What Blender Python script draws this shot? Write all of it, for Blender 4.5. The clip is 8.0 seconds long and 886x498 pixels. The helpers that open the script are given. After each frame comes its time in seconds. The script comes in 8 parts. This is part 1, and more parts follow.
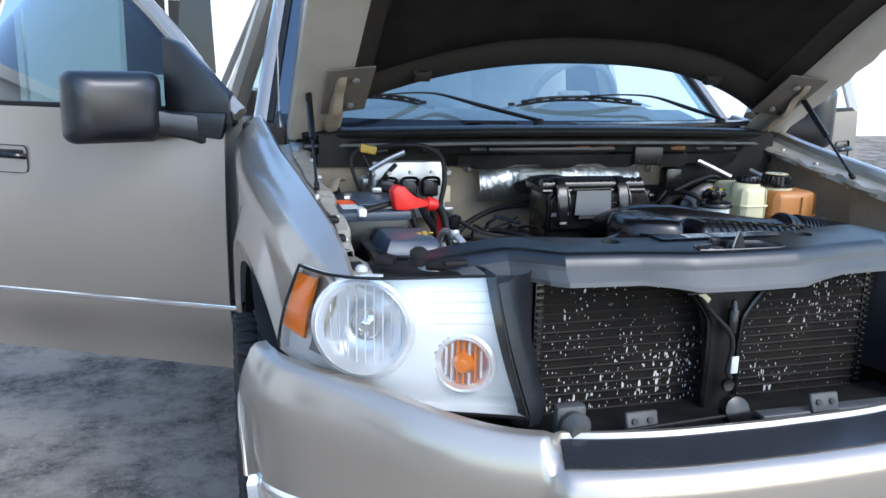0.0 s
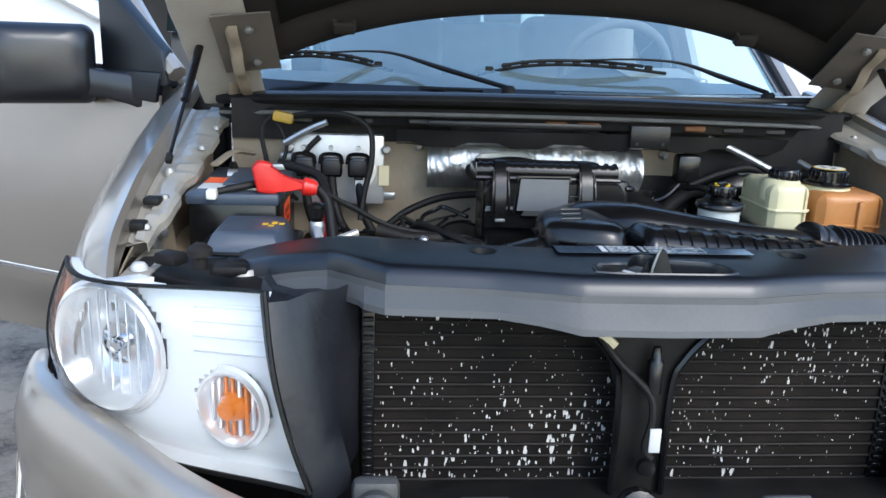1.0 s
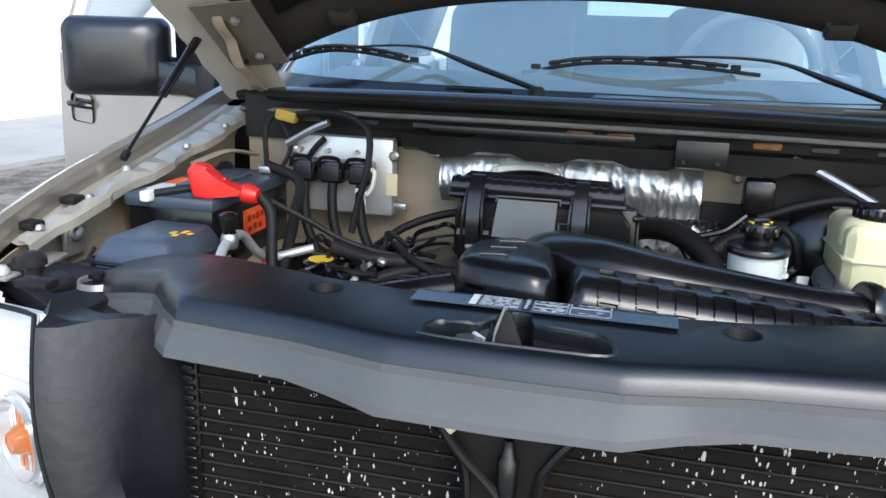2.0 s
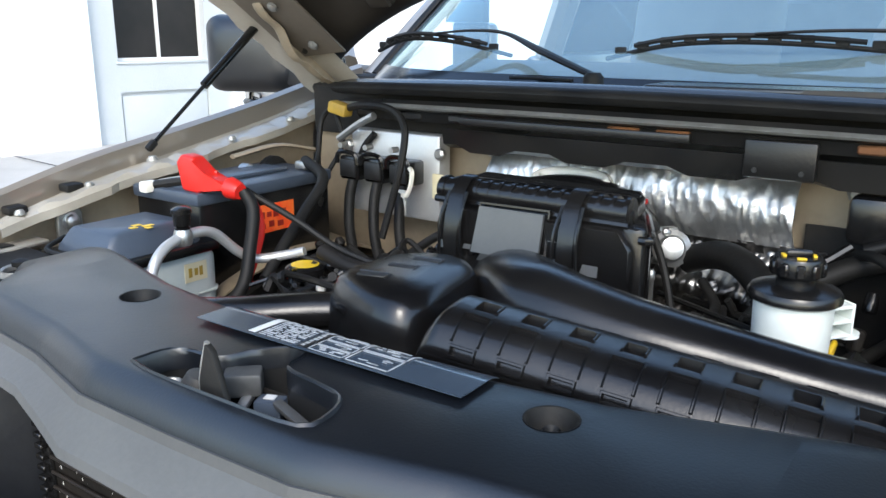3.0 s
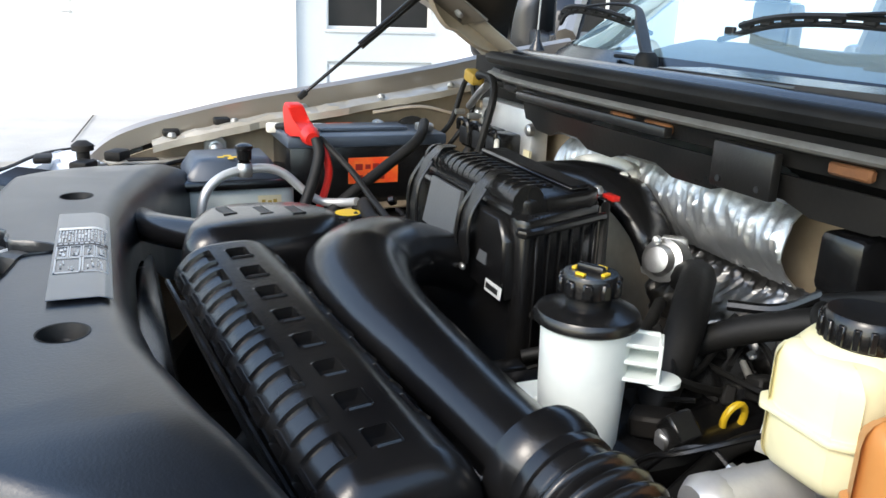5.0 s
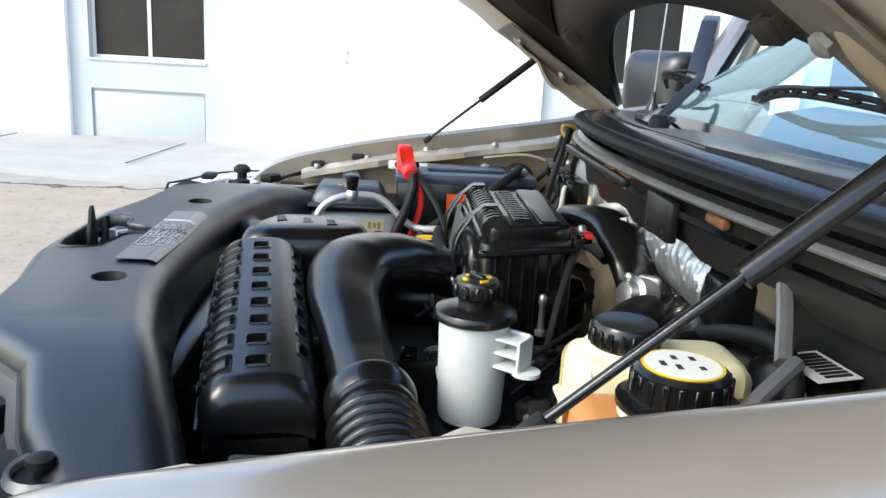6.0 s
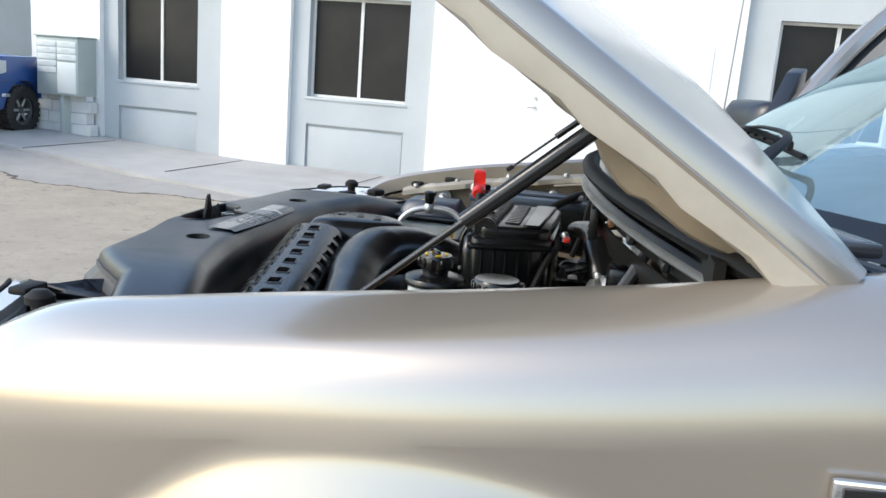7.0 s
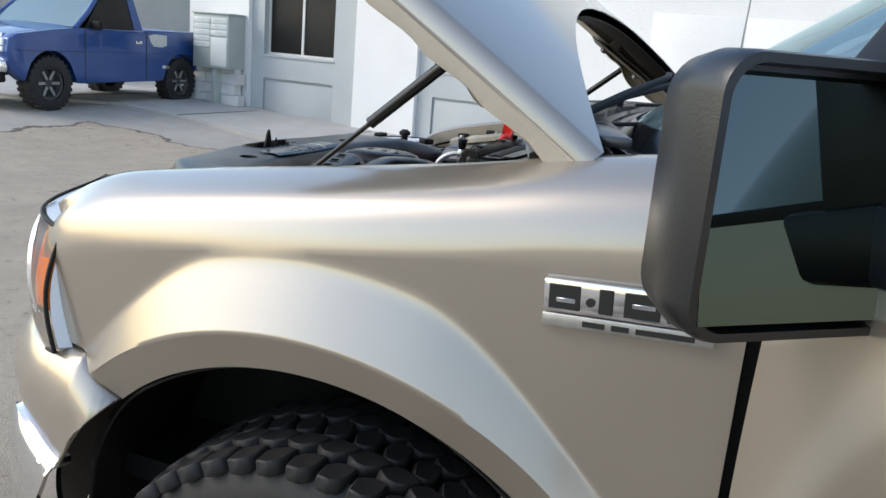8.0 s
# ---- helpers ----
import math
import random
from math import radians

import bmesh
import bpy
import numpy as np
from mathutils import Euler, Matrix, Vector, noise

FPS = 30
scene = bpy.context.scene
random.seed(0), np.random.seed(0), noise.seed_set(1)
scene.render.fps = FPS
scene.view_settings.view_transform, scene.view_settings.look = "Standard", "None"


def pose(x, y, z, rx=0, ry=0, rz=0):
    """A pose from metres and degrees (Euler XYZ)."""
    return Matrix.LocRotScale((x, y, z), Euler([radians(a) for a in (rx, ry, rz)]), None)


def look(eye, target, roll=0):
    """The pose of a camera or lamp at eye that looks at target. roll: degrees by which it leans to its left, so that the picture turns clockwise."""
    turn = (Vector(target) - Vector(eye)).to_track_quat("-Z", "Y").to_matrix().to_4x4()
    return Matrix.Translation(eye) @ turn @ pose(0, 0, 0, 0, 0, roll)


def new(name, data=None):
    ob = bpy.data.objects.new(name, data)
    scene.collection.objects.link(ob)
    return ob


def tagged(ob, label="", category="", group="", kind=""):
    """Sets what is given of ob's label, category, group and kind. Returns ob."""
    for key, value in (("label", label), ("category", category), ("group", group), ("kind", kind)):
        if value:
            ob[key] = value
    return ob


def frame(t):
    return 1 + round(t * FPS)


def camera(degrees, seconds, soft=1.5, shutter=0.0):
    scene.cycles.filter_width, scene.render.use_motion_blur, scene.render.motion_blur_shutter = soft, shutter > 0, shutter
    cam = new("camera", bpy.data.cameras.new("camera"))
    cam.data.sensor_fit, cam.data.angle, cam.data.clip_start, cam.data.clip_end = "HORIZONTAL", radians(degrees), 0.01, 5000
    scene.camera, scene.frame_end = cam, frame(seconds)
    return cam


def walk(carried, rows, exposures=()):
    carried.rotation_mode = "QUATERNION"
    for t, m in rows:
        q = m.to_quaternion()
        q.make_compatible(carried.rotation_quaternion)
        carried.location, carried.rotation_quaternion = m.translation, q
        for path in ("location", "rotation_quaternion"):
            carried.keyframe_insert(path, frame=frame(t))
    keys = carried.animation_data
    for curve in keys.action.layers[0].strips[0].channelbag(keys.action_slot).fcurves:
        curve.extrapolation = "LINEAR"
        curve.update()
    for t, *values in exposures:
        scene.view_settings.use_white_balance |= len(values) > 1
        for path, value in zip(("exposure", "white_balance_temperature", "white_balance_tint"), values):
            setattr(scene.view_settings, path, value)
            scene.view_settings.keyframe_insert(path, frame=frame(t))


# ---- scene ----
cam = camera(56.99, 8.0)
EXPOSURES = ((0.0, 1.4, 5600, 8), (1.7, 1.5, 6000, 8), (3.0, 1.85, 6250, 8), (3.6, 1.85, 6550, 8), (4.7, 1.95, 6550, 8), (6.0, 1.9, 6500, 8), (7.0, 1.45, 6520, 8), (8.0, 1.0, 6550, 8))
PATH = [
    (0, (-1.1126, -1.3225, 1.5223), (-0.5757, 0.5512, 1.0742), 1.36),
    (0.5, (-0.7380, -1.1547, 1.4898), (-0.4063, 0.7613, 1.0217), 1.16),
    (1, (-0.4164, -0.9545, 1.4634), (-0.2676, 0.9759, 0.9623), 2.00),
    (1.5, (-0.1396, -0.8201, 1.4755), (-0.2538, 1.1050, 0.9454), 2.57),
    (1.7, (-0.0346, -0.7577, 1.4747), (-0.2703, 1.1565, 0.9450), 2.63),
    (2.8, (0.4620, -0.2912, 1.4236), (-0.5473, 1.3600, 0.9191), -0.05),
    (3, (0.5136, -0.2114, 1.4209), (-0.5974, 1.3694, 0.9044), 0.22),
    (3.5, (0.6281, -0.0256, 1.4012), (-0.7118, 1.3527, 0.8491), 0.74),
    (4, (0.7117, 0.1047, 1.4003), (-0.7594, 1.3079, 0.7772), 1.75),
    (4.5, (0.8127, 0.2184, 1.4151), (-0.7787, 1.2245, 0.7404), 2.13),
    (4.7, (0.8719, 0.2725, 1.4127), (-0.7996, 1.1682, 0.7773), 1.89),
    (5.8, (1.2299, 0.5808, 1.4442), (-0.6830, 0.8637, 0.9336), 3.45),
    (6, (1.2965, 0.6579, 1.4518), (-0.6380, 0.7957, 0.9632), 3.18),
    (6.5, (1.4376, 0.8515, 1.4631), (-0.5083, 0.6839, 1.0325), 3.19),
    (7, (1.6495, 1.0245, 1.4642), (-0.2754, 0.6718, 1.0516), 4.44),
    (7.5, (1.7829, 1.2293, 1.4559), (-0.0932, 0.7069, 1.0006), 4.19),
    (8, (1.9646, 1.4541, 1.4450), (0.1425, 0.7883, 0.9584), 4.85),
]
walk(cam, [(t, look(eye, target, roll)) for t, eye, target, roll in PATH], EXPOSURES)
# END CAMERA

# ---------------------------------------------------------------- world, sun
world = bpy.data.worlds.new("sky")
scene.world = world
world.use_nodes = True
wn = world.node_tree.nodes
wsky = wn.new("ShaderNodeTexSky")
wsky.sky_type = 'NISHITA'
wsky.sun_disc = False
SUN_ELEVATION, SUN_AZIMUTH = 40.0, 150.0
wsky.sun_elevation = radians(SUN_ELEVATION)
wsky.sun_rotation = radians(SUN_AZIMUTH)
wsky.air_density, wsky.dust_density, wsky.ozone_density = 1.2, 1.5, 1.0
world.node_tree.links.new(wsky.outputs[0], wn["Background"].inputs[0])
wn["Background"].inputs[1].default_value = 0.15
sun = new("sun", bpy.data.lights.new("sun", 'SUN'))
sun.data.energy = 0.5
sun.data.angle = radians(20)
sun.data.color = (1.0, 0.96, 0.90)
az, el = radians(SUN_AZIMUTH), radians(SUN_ELEVATION)
sun_from = Vector((math.sin(az) * math.cos(el), math.cos(az) * math.cos(el), math.sin(el)))
sun.matrix_world = look(sun_from * 30, (0, 0, 0))


# ---------------------------------------------------------------- materials
def material(name, color, rough=0.5, metal=0.0, second=None, scale=6.0, fine=90.0, mix=0.5, bump=0.0, coat=0.0, spec=0.5,
             rough_var=0.08, per_object=0.0, bump_scale=None, coat_ior=1.5, coat_rough=0.04):
    """A surface with variation at two scales and fine relief; sizes are per metre."""
    m = bpy.data.materials.new(name)
    m.use_nodes = True
    nt = m.node_tree
    b = nt.nodes["Principled BSDF"]
    L = nt.links.new
    co = nt.nodes.new("ShaderNodeTexCoord")
    n1 = nt.nodes.new("ShaderNodeTexNoise")
    n1.inputs["Scale"].default_value = scale
    n1.inputs["Detail"].default_value = 4
    n2 = nt.nodes.new("ShaderNodeTexNoise")
    n2.inputs["Scale"].default_value = fine
    n2.inputs["Detail"].default_value = 3
    L(co.outputs["Object"], n1.inputs["Vector"])
    L(co.outputs["Object"], n2.inputs["Vector"])
    if second is None:
        second = tuple(c * 0.8 for c in color)
    ramp = nt.nodes.new("ShaderNodeMapRange")
    ramp.inputs["From Min"].default_value, ramp.inputs["From Max"].default_value = 0.35, 0.68
    L(n1.outputs[0], ramp.inputs["Value"])
    add = nt.nodes.new("ShaderNodeMath")
    add.operation = 'MULTIPLY_ADD'
    add.inputs[1].default_value = mix * 1.1
    L(ramp.outputs[0], add.inputs[0])
    off = nt.nodes.new("ShaderNodeMath")
    off.operation = 'MULTIPLY_ADD'
    off.inputs[1].default_value, off.inputs[2].default_value = mix * 0.9, -mix * 0.45
    L(n2.outputs[0], off.inputs[0])
    L(off.outputs[0], add.inputs[2])
    add.use_clamp = True
    mixc = nt.nodes.new("ShaderNodeMix")
    mixc.data_type = 'RGBA'
    mixc.inputs[6].default_value = (*color, 1)
    mixc.inputs[7].default_value = (*second, 1)
    L(add.outputs[0], mixc.inputs[0])
    out = mixc.outputs[2]
    if per_object:
        info = nt.nodes.new("ShaderNodeObjectInfo")
        hsv = nt.nodes.new("ShaderNodeHueSaturation")
        mr = nt.nodes.new("ShaderNodeMapRange")
        mr.inputs["To Min"].default_value, mr.inputs["To Max"].default_value = 1 - per_object, 1 + per_object
        L(info.outputs["Random"], mr.inputs["Value"])
        L(mr.outputs[0], hsv.inputs["Value"])
        L(out, hsv.inputs["Color"])
        out = hsv.outputs[0]
    L(out, b.inputs["Base Color"])
    rr = nt.nodes.new("ShaderNodeMapRange")
    rr.inputs["To Min"].default_value = max(0.02, rough - rough_var)
    rr.inputs["To Max"].default_value = min(1, rough + rough_var)
    L(n1.outputs[0], rr.inputs["Value"])
    L(rr.outputs[0], b.inputs["Roughness"])
    b.inputs["Metallic"].default_value = metal
    b.inputs["Specular IOR Level"].default_value = spec
    if coat:
        b.inputs["Coat Weight"].default_value = coat
        b.inputs["Coat Roughness"].default_value = coat_rough
        b.inputs["Coat IOR"].default_value = coat_ior
    if bump:
        bm_ = nt.nodes.new("ShaderNodeBump")
        bm_.inputs["Strength"].default_value = bump
        bm_.inputs["Distance"].default_value = 0.002 if fine > 40 else 0.01
        if bump_scale:
            n3 = nt.nodes.new("ShaderNodeTexNoise")
            n3.inputs["Scale"].default_value = bump_scale
            n3.inputs["Detail"].default_value = 4
            L(co.outputs["Object"], n3.inputs["Vector"])
            L(n3.outputs[0], bm_.inputs["Height"])
        else:
            L(n2.outputs[0], bm_.inputs["Height"])
        L(bm_.outputs[0], b.inputs["Normal"])
    return m


def glass(name, tint=(0.75, 0.88, 0.9), clear=0.85, rough=0.02, ior=1.55, dust=0.0, sheen=(1, 1, 1)):
    """A thin pane: it lets light straight through, tinted, and mirrors the sky by its angle."""
    m = bpy.data.materials.new(name)
    m.use_nodes = True
    nt = m.node_tree
    nt.nodes.remove(nt.nodes["Principled BSDF"])
    L = nt.links.new
    tr = nt.nodes.new("ShaderNodeBsdfTransparent")
    tr.inputs[0].default_value = (*[c * clear for c in tint], 1)
    gl = nt.nodes.new("ShaderNodeBsdfGlossy")
    gl.inputs["Roughness"].default_value = rough
    gl.inputs[0].default_value = (*sheen, 1)
    fr = nt.nodes.new("ShaderNodeFresnel")
    fr.inputs[0].default_value = ior
    mx = nt.nodes.new("ShaderNodeMixShader")
    L(fr.outputs[0], mx.inputs[0])
    L(tr.outputs[0], mx.inputs[1])
    L(gl.outputs[0], mx.inputs[2])
    out = mx.outputs[0]
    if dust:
        # a thin film of dust, uneven, tinted blue to pass for sky sheen
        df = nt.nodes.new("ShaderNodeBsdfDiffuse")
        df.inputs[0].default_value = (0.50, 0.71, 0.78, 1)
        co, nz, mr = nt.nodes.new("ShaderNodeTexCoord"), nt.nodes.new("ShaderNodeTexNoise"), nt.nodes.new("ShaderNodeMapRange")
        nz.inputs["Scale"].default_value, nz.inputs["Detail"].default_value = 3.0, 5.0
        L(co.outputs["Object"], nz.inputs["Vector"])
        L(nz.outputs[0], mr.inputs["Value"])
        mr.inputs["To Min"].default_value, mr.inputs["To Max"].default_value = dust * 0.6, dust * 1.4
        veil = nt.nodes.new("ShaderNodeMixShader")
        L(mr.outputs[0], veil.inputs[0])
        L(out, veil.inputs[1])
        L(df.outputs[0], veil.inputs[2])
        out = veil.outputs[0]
    L(out, nt.nodes["Material Output"].inputs[0])
    return m


PAINT = material("beige_metallic_paint", (0.378, 0.332, 0.276), 0.3, 0.6, (0.352, 0.308, 0.254), 2.0, 900.0, 0.5, coat=1.0, rough_var=0.03, coat_ior=1.8, coat_rough=0.13)
PAINT_IN = material("beige_underpaint", (0.34, 0.275, 0.19), 0.5, 0.0, (0.17, 0.135, 0.095), 5.0, 60.0, 0.55, bump=0.15)
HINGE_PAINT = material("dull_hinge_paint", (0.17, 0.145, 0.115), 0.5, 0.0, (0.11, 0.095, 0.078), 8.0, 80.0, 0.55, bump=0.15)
RAIL = material("dull_beige_sheet", (0.34, 0.315, 0.265), 0.38, 0.0, (0.23, 0.21, 0.17), 9.0, 70.0, 0.55, bump=0.12, coat=0.5)
# underside paint darkened to carry the shade below the bonnet
SHADED_UNDERSIDE = material("shade_darkened_underside", (0.042, 0.036, 0.030), 0.6, 0.0, (0.026, 0.022, 0.018), 4.0, 70.0, 0.55, bump=0.2, spec=0.2)
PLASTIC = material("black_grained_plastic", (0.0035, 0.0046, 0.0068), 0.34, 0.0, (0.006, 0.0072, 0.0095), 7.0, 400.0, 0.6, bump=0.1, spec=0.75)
SATIN = material("black_satin_plastic", (0.004, 0.004, 0.0045), 0.24, 0.0, (0.011, 0.0105, 0.01), 9.0, 200.0, 0.6, bump=0.08)
DARK = material("dark_dusty_plastic", (0.007, 0.0065, 0.006), 0.6, 0.0, (0.022, 0.019, 0.016), 12.0, 120.0, 0.6, bump=0.2, spec=0.25)
COWLGREY = material("grey_black_plastic", (0.010, 0.010, 0.010), 0.3, 0.0, (0.022, 0.020, 0.018), 8.0, 160.0, 0.6, bump=0.15, spec=0.4)
# lighter copy of the cowl grey; mirrored sky is put in the colour
COWLTOP = material("sky_toned_cowl_plastic", (0.026, 0.027, 0.030), 0.22, 0.0, (0.034, 0.035, 0.038), 6.0, 160.0, 0.6, bump=0.08, spec=0.7)
RUBBER = material("black_rubber", (0.005, 0.005, 0.005), 0.6, 0.0, (0.015, 0.014, 0.012), 14.0, 150.0, 0.6, bump=0.2, spec=0.3)
TYRE = material("tyre_rubber", (0.009, 0.009, 0.0095), 0.65, 0.0, (0.03, 0.028, 0.026), 9.0, 90.0, 0.6, bump=0.3)
METAL = material("bare_metal", (0.55, 0.55, 0.54), 0.38, 0.9, (0.36, 0.35, 0.33), 20.0, 200.0, 0.6, bump=0.1)
CHROME = material("chrome", (0.85, 0.86, 0.88), 0.08, 1.0, (0.78, 0.79, 0.8), 6.0, 100.0, 0.3, rough_var=0.03)
REFLECTOR = material("lamp_reflector", (0.93, 0.94, 0.95), 0.3, 0.12, (0.86, 0.87, 0.88), 12.0, 80.0, 0.4, rough_var=0.05)
BOWL = material("bright_lamp_bowl", (0.95, 0.95, 0.96), 0.22, 0.6, (0.9, 0.9, 0.91), 12.0, 80.0, 0.4, rough_var=0.05)
STEEL = material("galvanised_steel", (0.42, 0.42, 0.40), 0.5, 0.7, (0.26, 0.25, 0.22), 15.0, 120.0, 0.6, bump=0.15)
ALU = material("bare_aluminium", (0.62, 0.62, 0.61), 0.42, 0.6, (0.5, 0.5, 0.49), 20.0, 200.0, 0.5, bump=0.1)
GRIMY = material("grimy_yellow_plastic", (0.42, 0.27, 0.03), 0.55, 0.0, (0.25, 0.16, 0.03), 25.0, 120.0, 0.6)
FOIL = material("crumpled_foil", (0.74, 0.74, 0.73), 0.48, 1.0, (0.6, 0.6, 0.58), 14.0, 60.0, 0.5, bump=0.9, bump_scale=70.0)
# darker foil copy; the dark engine it mirrors is in the colour
FOIL_DARK = material("dark_reflecting_foil", (0.34, 0.335, 0.325), 0.36, 1.0, (0.10, 0.09, 0.08), 16.0, 60.0, 0.7, bump=0.9, bump_scale=60.0)
RED = material("red_plastic", (0.62, 0.02, 0.014), 0.38, 0.0, (0.45, 0.015, 0.01), 12.0, 100.0, 0.5)
WHITE_PL = material("white_plastic", (0.78, 0.76, 0.68), 0.4, 0.0, (0.66, 0.63, 0.54), 10.0, 80.0, 0.5)
WHITE_BOTTLE = material("milky_white_plastic", (0.74, 0.78, 0.74), 0.4, 0.0, (0.62, 0.67, 0.64), 10.0, 80.0, 0.5)
GREYBOTTLE = material("pale_translucent_plastic", (0.50, 0.54, 0.52), 0.4, 0.0, (0.42, 0.46, 0.44), 10.0, 80.0, 0.5)
YELLOWED = material("yellowed_plastic", (0.74, 0.69, 0.44), 0.4, 0.0, (0.64, 0.59, 0.36), 12.0, 80.0, 0.5)
ORANGE_PL = material("orange_coolant_plastic", (0.55, 0.24, 0.07), 0.4, 0.0, (0.42, 0.17, 0.045), 10.0, 60.0, 0.6)
YELLOW = material("yellow_plastic", (0.72, 0.48, 0.02), 0.45)
AMBER = material("amber_lens", (0.85, 0.24, 0.015), 0.15, 0.0, (0.75, 0.18, 0.01), 30.0, 150.0, 0.5, coat=1.0)
ORANGE = material("orange_print", (0.85, 0.07, 0.015), 0.5, 0.0, (0.9, 0.2, 0.03), 30.0, 120.0, 0.7)
PALE = material("pale_print", (0.62, 0.62, 0.6), 0.5)
LABEL_FILM = material("printed_film", (0.035, 0.05, 0.07), 0.1, 0.0, (0.045, 0.06, 0.08), 9.0, 120.0, 0.5)
PRINT = material("grey_white_print", (0.36, 0.38, 0.4), 0.4)
# cover plastic lightened to carry the light on its front
COVER_LIT = material("light_greyed_plastic", (0.085, 0.086, 0.085), 0.5, 0.0, (0.056, 0.057, 0.057), 5.0, 160.0, 0.6, bump=0.12, spec=0.4)
FELT = material("black_felt", (0.016, 0.0145, 0.013), 0.9, 0.0, (0.026, 0.0235, 0.021), 10.0, 200.0, 0.6, bump=0.4, spec=0.05)
DUSTED = material("dust_mottled_black", (0.008, 0.009, 0.012), 0.36, 0.0, (0.022, 0.023, 0.026), 11.0, 70.0, 0.55, bump=0.5, spec=0.4, bump_scale=45.0)
LIDBLUE = material("blue_grey_plastic_lid", (0.05, 0.065, 0.09), 0.35, 0.0, (0.035, 0.045, 0.062), 9.0, 120.0, 0.5, bump=0.08)
DARKRED = material("dark_red_print", (0.28, 0.015, 0.01), 0.5)
# black of print; also stands in for shade in holes, slots and notches
INK_SHADE = material("black_print_and_hole_shade", (0.012, 0.012, 0.012), 0.5)
CREAM = material("cream_paint_mark", (0.7, 0.62, 0.4), 0.6)
DULLSTEEL = material("dull_grey_steel", (0.085, 0.085, 0.082), 0.5, 0.3, (0.04, 0.039, 0.036), 15.0, 120.0, 0.6, bump=0.15)
RUST = material("rusty_metal", (0.2, 0.08, 0.025), 0.8, 0.0, (0.09, 0.04, 0.02), 20.0, 120.0, 0.7, bump=0.3)
SEAT = material("grey_seat_cloth", (0.42, 0.41, 0.385), 0.9, 0.0, (0.36, 0.35, 0.33), 10.0, 300.0, 0.6, bump=0.3)
TRIM_IN = material("dashboard_vinyl", (0.13, 0.13, 0.125), 0.6, 0.0, (0.1, 0.1, 0.096), 8.0, 300.0, 0.5, bump=0.2)
# part of the screen's sky sheen is painted by its blue diffuse film
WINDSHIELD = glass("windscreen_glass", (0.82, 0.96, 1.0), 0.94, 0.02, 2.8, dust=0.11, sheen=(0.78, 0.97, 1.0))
SIDEGLASS = glass("side_glass", (0.45, 0.70, 0.74), 0.3, 0.02, 1.4)
REARGLASS = glass("rear_glass", (0.85, 0.95, 0.95), 0.85, 0.02, 1.4)
LENS = glass("clear_lens", (1, 1, 1), 0.97, 0.01)
MIRROR = material("mirror_glass", (0.085, 0.112, 0.108), 0.02, 1.0, (0.08, 0.105, 0.102), 3.0, 20.0, 0.2, rough_var=0.01)
STUCCO = material("white_stucco", (0.80, 0.79, 0.77), 0.85, 0.0, (0.70, 0.69, 0.67), 0.8, 30.0, 0.45, bump=0.5)
GREYWALL = material("pale_grey_paint", (0.47, 0.49, 0.49), 0.7, 0.0, (0.40, 0.42, 0.42), 1.2, 40.0, 0.5, bump=0.3)
WINFRAME = material("pale_window_frame", (0.68, 0.66, 0.62), 0.5)
WINDARK = material("dark_window_screen", (0.007, 0.0065, 0.006), 0.4, 0.0, (0.024, 0.021, 0.018), 1.4, 300.0, 0.6, spec=0.3)
CONCRETE = material("pavement_concrete", (0.42, 0.405, 0.38), 0.9, 0.0, (0.33, 0.315, 0.29), 1.5, 40.0, 0.6, bump=0.4)
BLUE = material("blue_paint", (0.008, 0.062, 0.25), 0.35, 0.2, (0.007, 0.048, 0.19), 3.0, 300.0, 0.5, coat=0.8)
# the cabinet's grey-green, whitened for the light on its doors
MAIL_LIT = material("lit_mailbox_grey_green", (0.66, 0.69, 0.66), 0.5, 0.0, (0.58, 0.61, 0.58), 3.0, 60.0, 0.5)
MAILGREY = material("mailbox_grey_green", (0.42, 0.46, 0.43), 0.5, 0.1, (0.36, 0.4, 0.37), 3.0, 60.0, 0.5)
BRICK_W = material("white_painted_block", (0.7, 0.69, 0.66), 0.85, 0.0, (0.58, 0.57, 0.54), 4.0, 60.0, 0.5, bump=0.4, per_object=0.05)
GREY_FAR = material("grey_block_wall", (0.42, 0.41, 0.39), 0.9, 0.0, (0.35, 0.34, 0.32), 1.0, 20.0, 0.5)


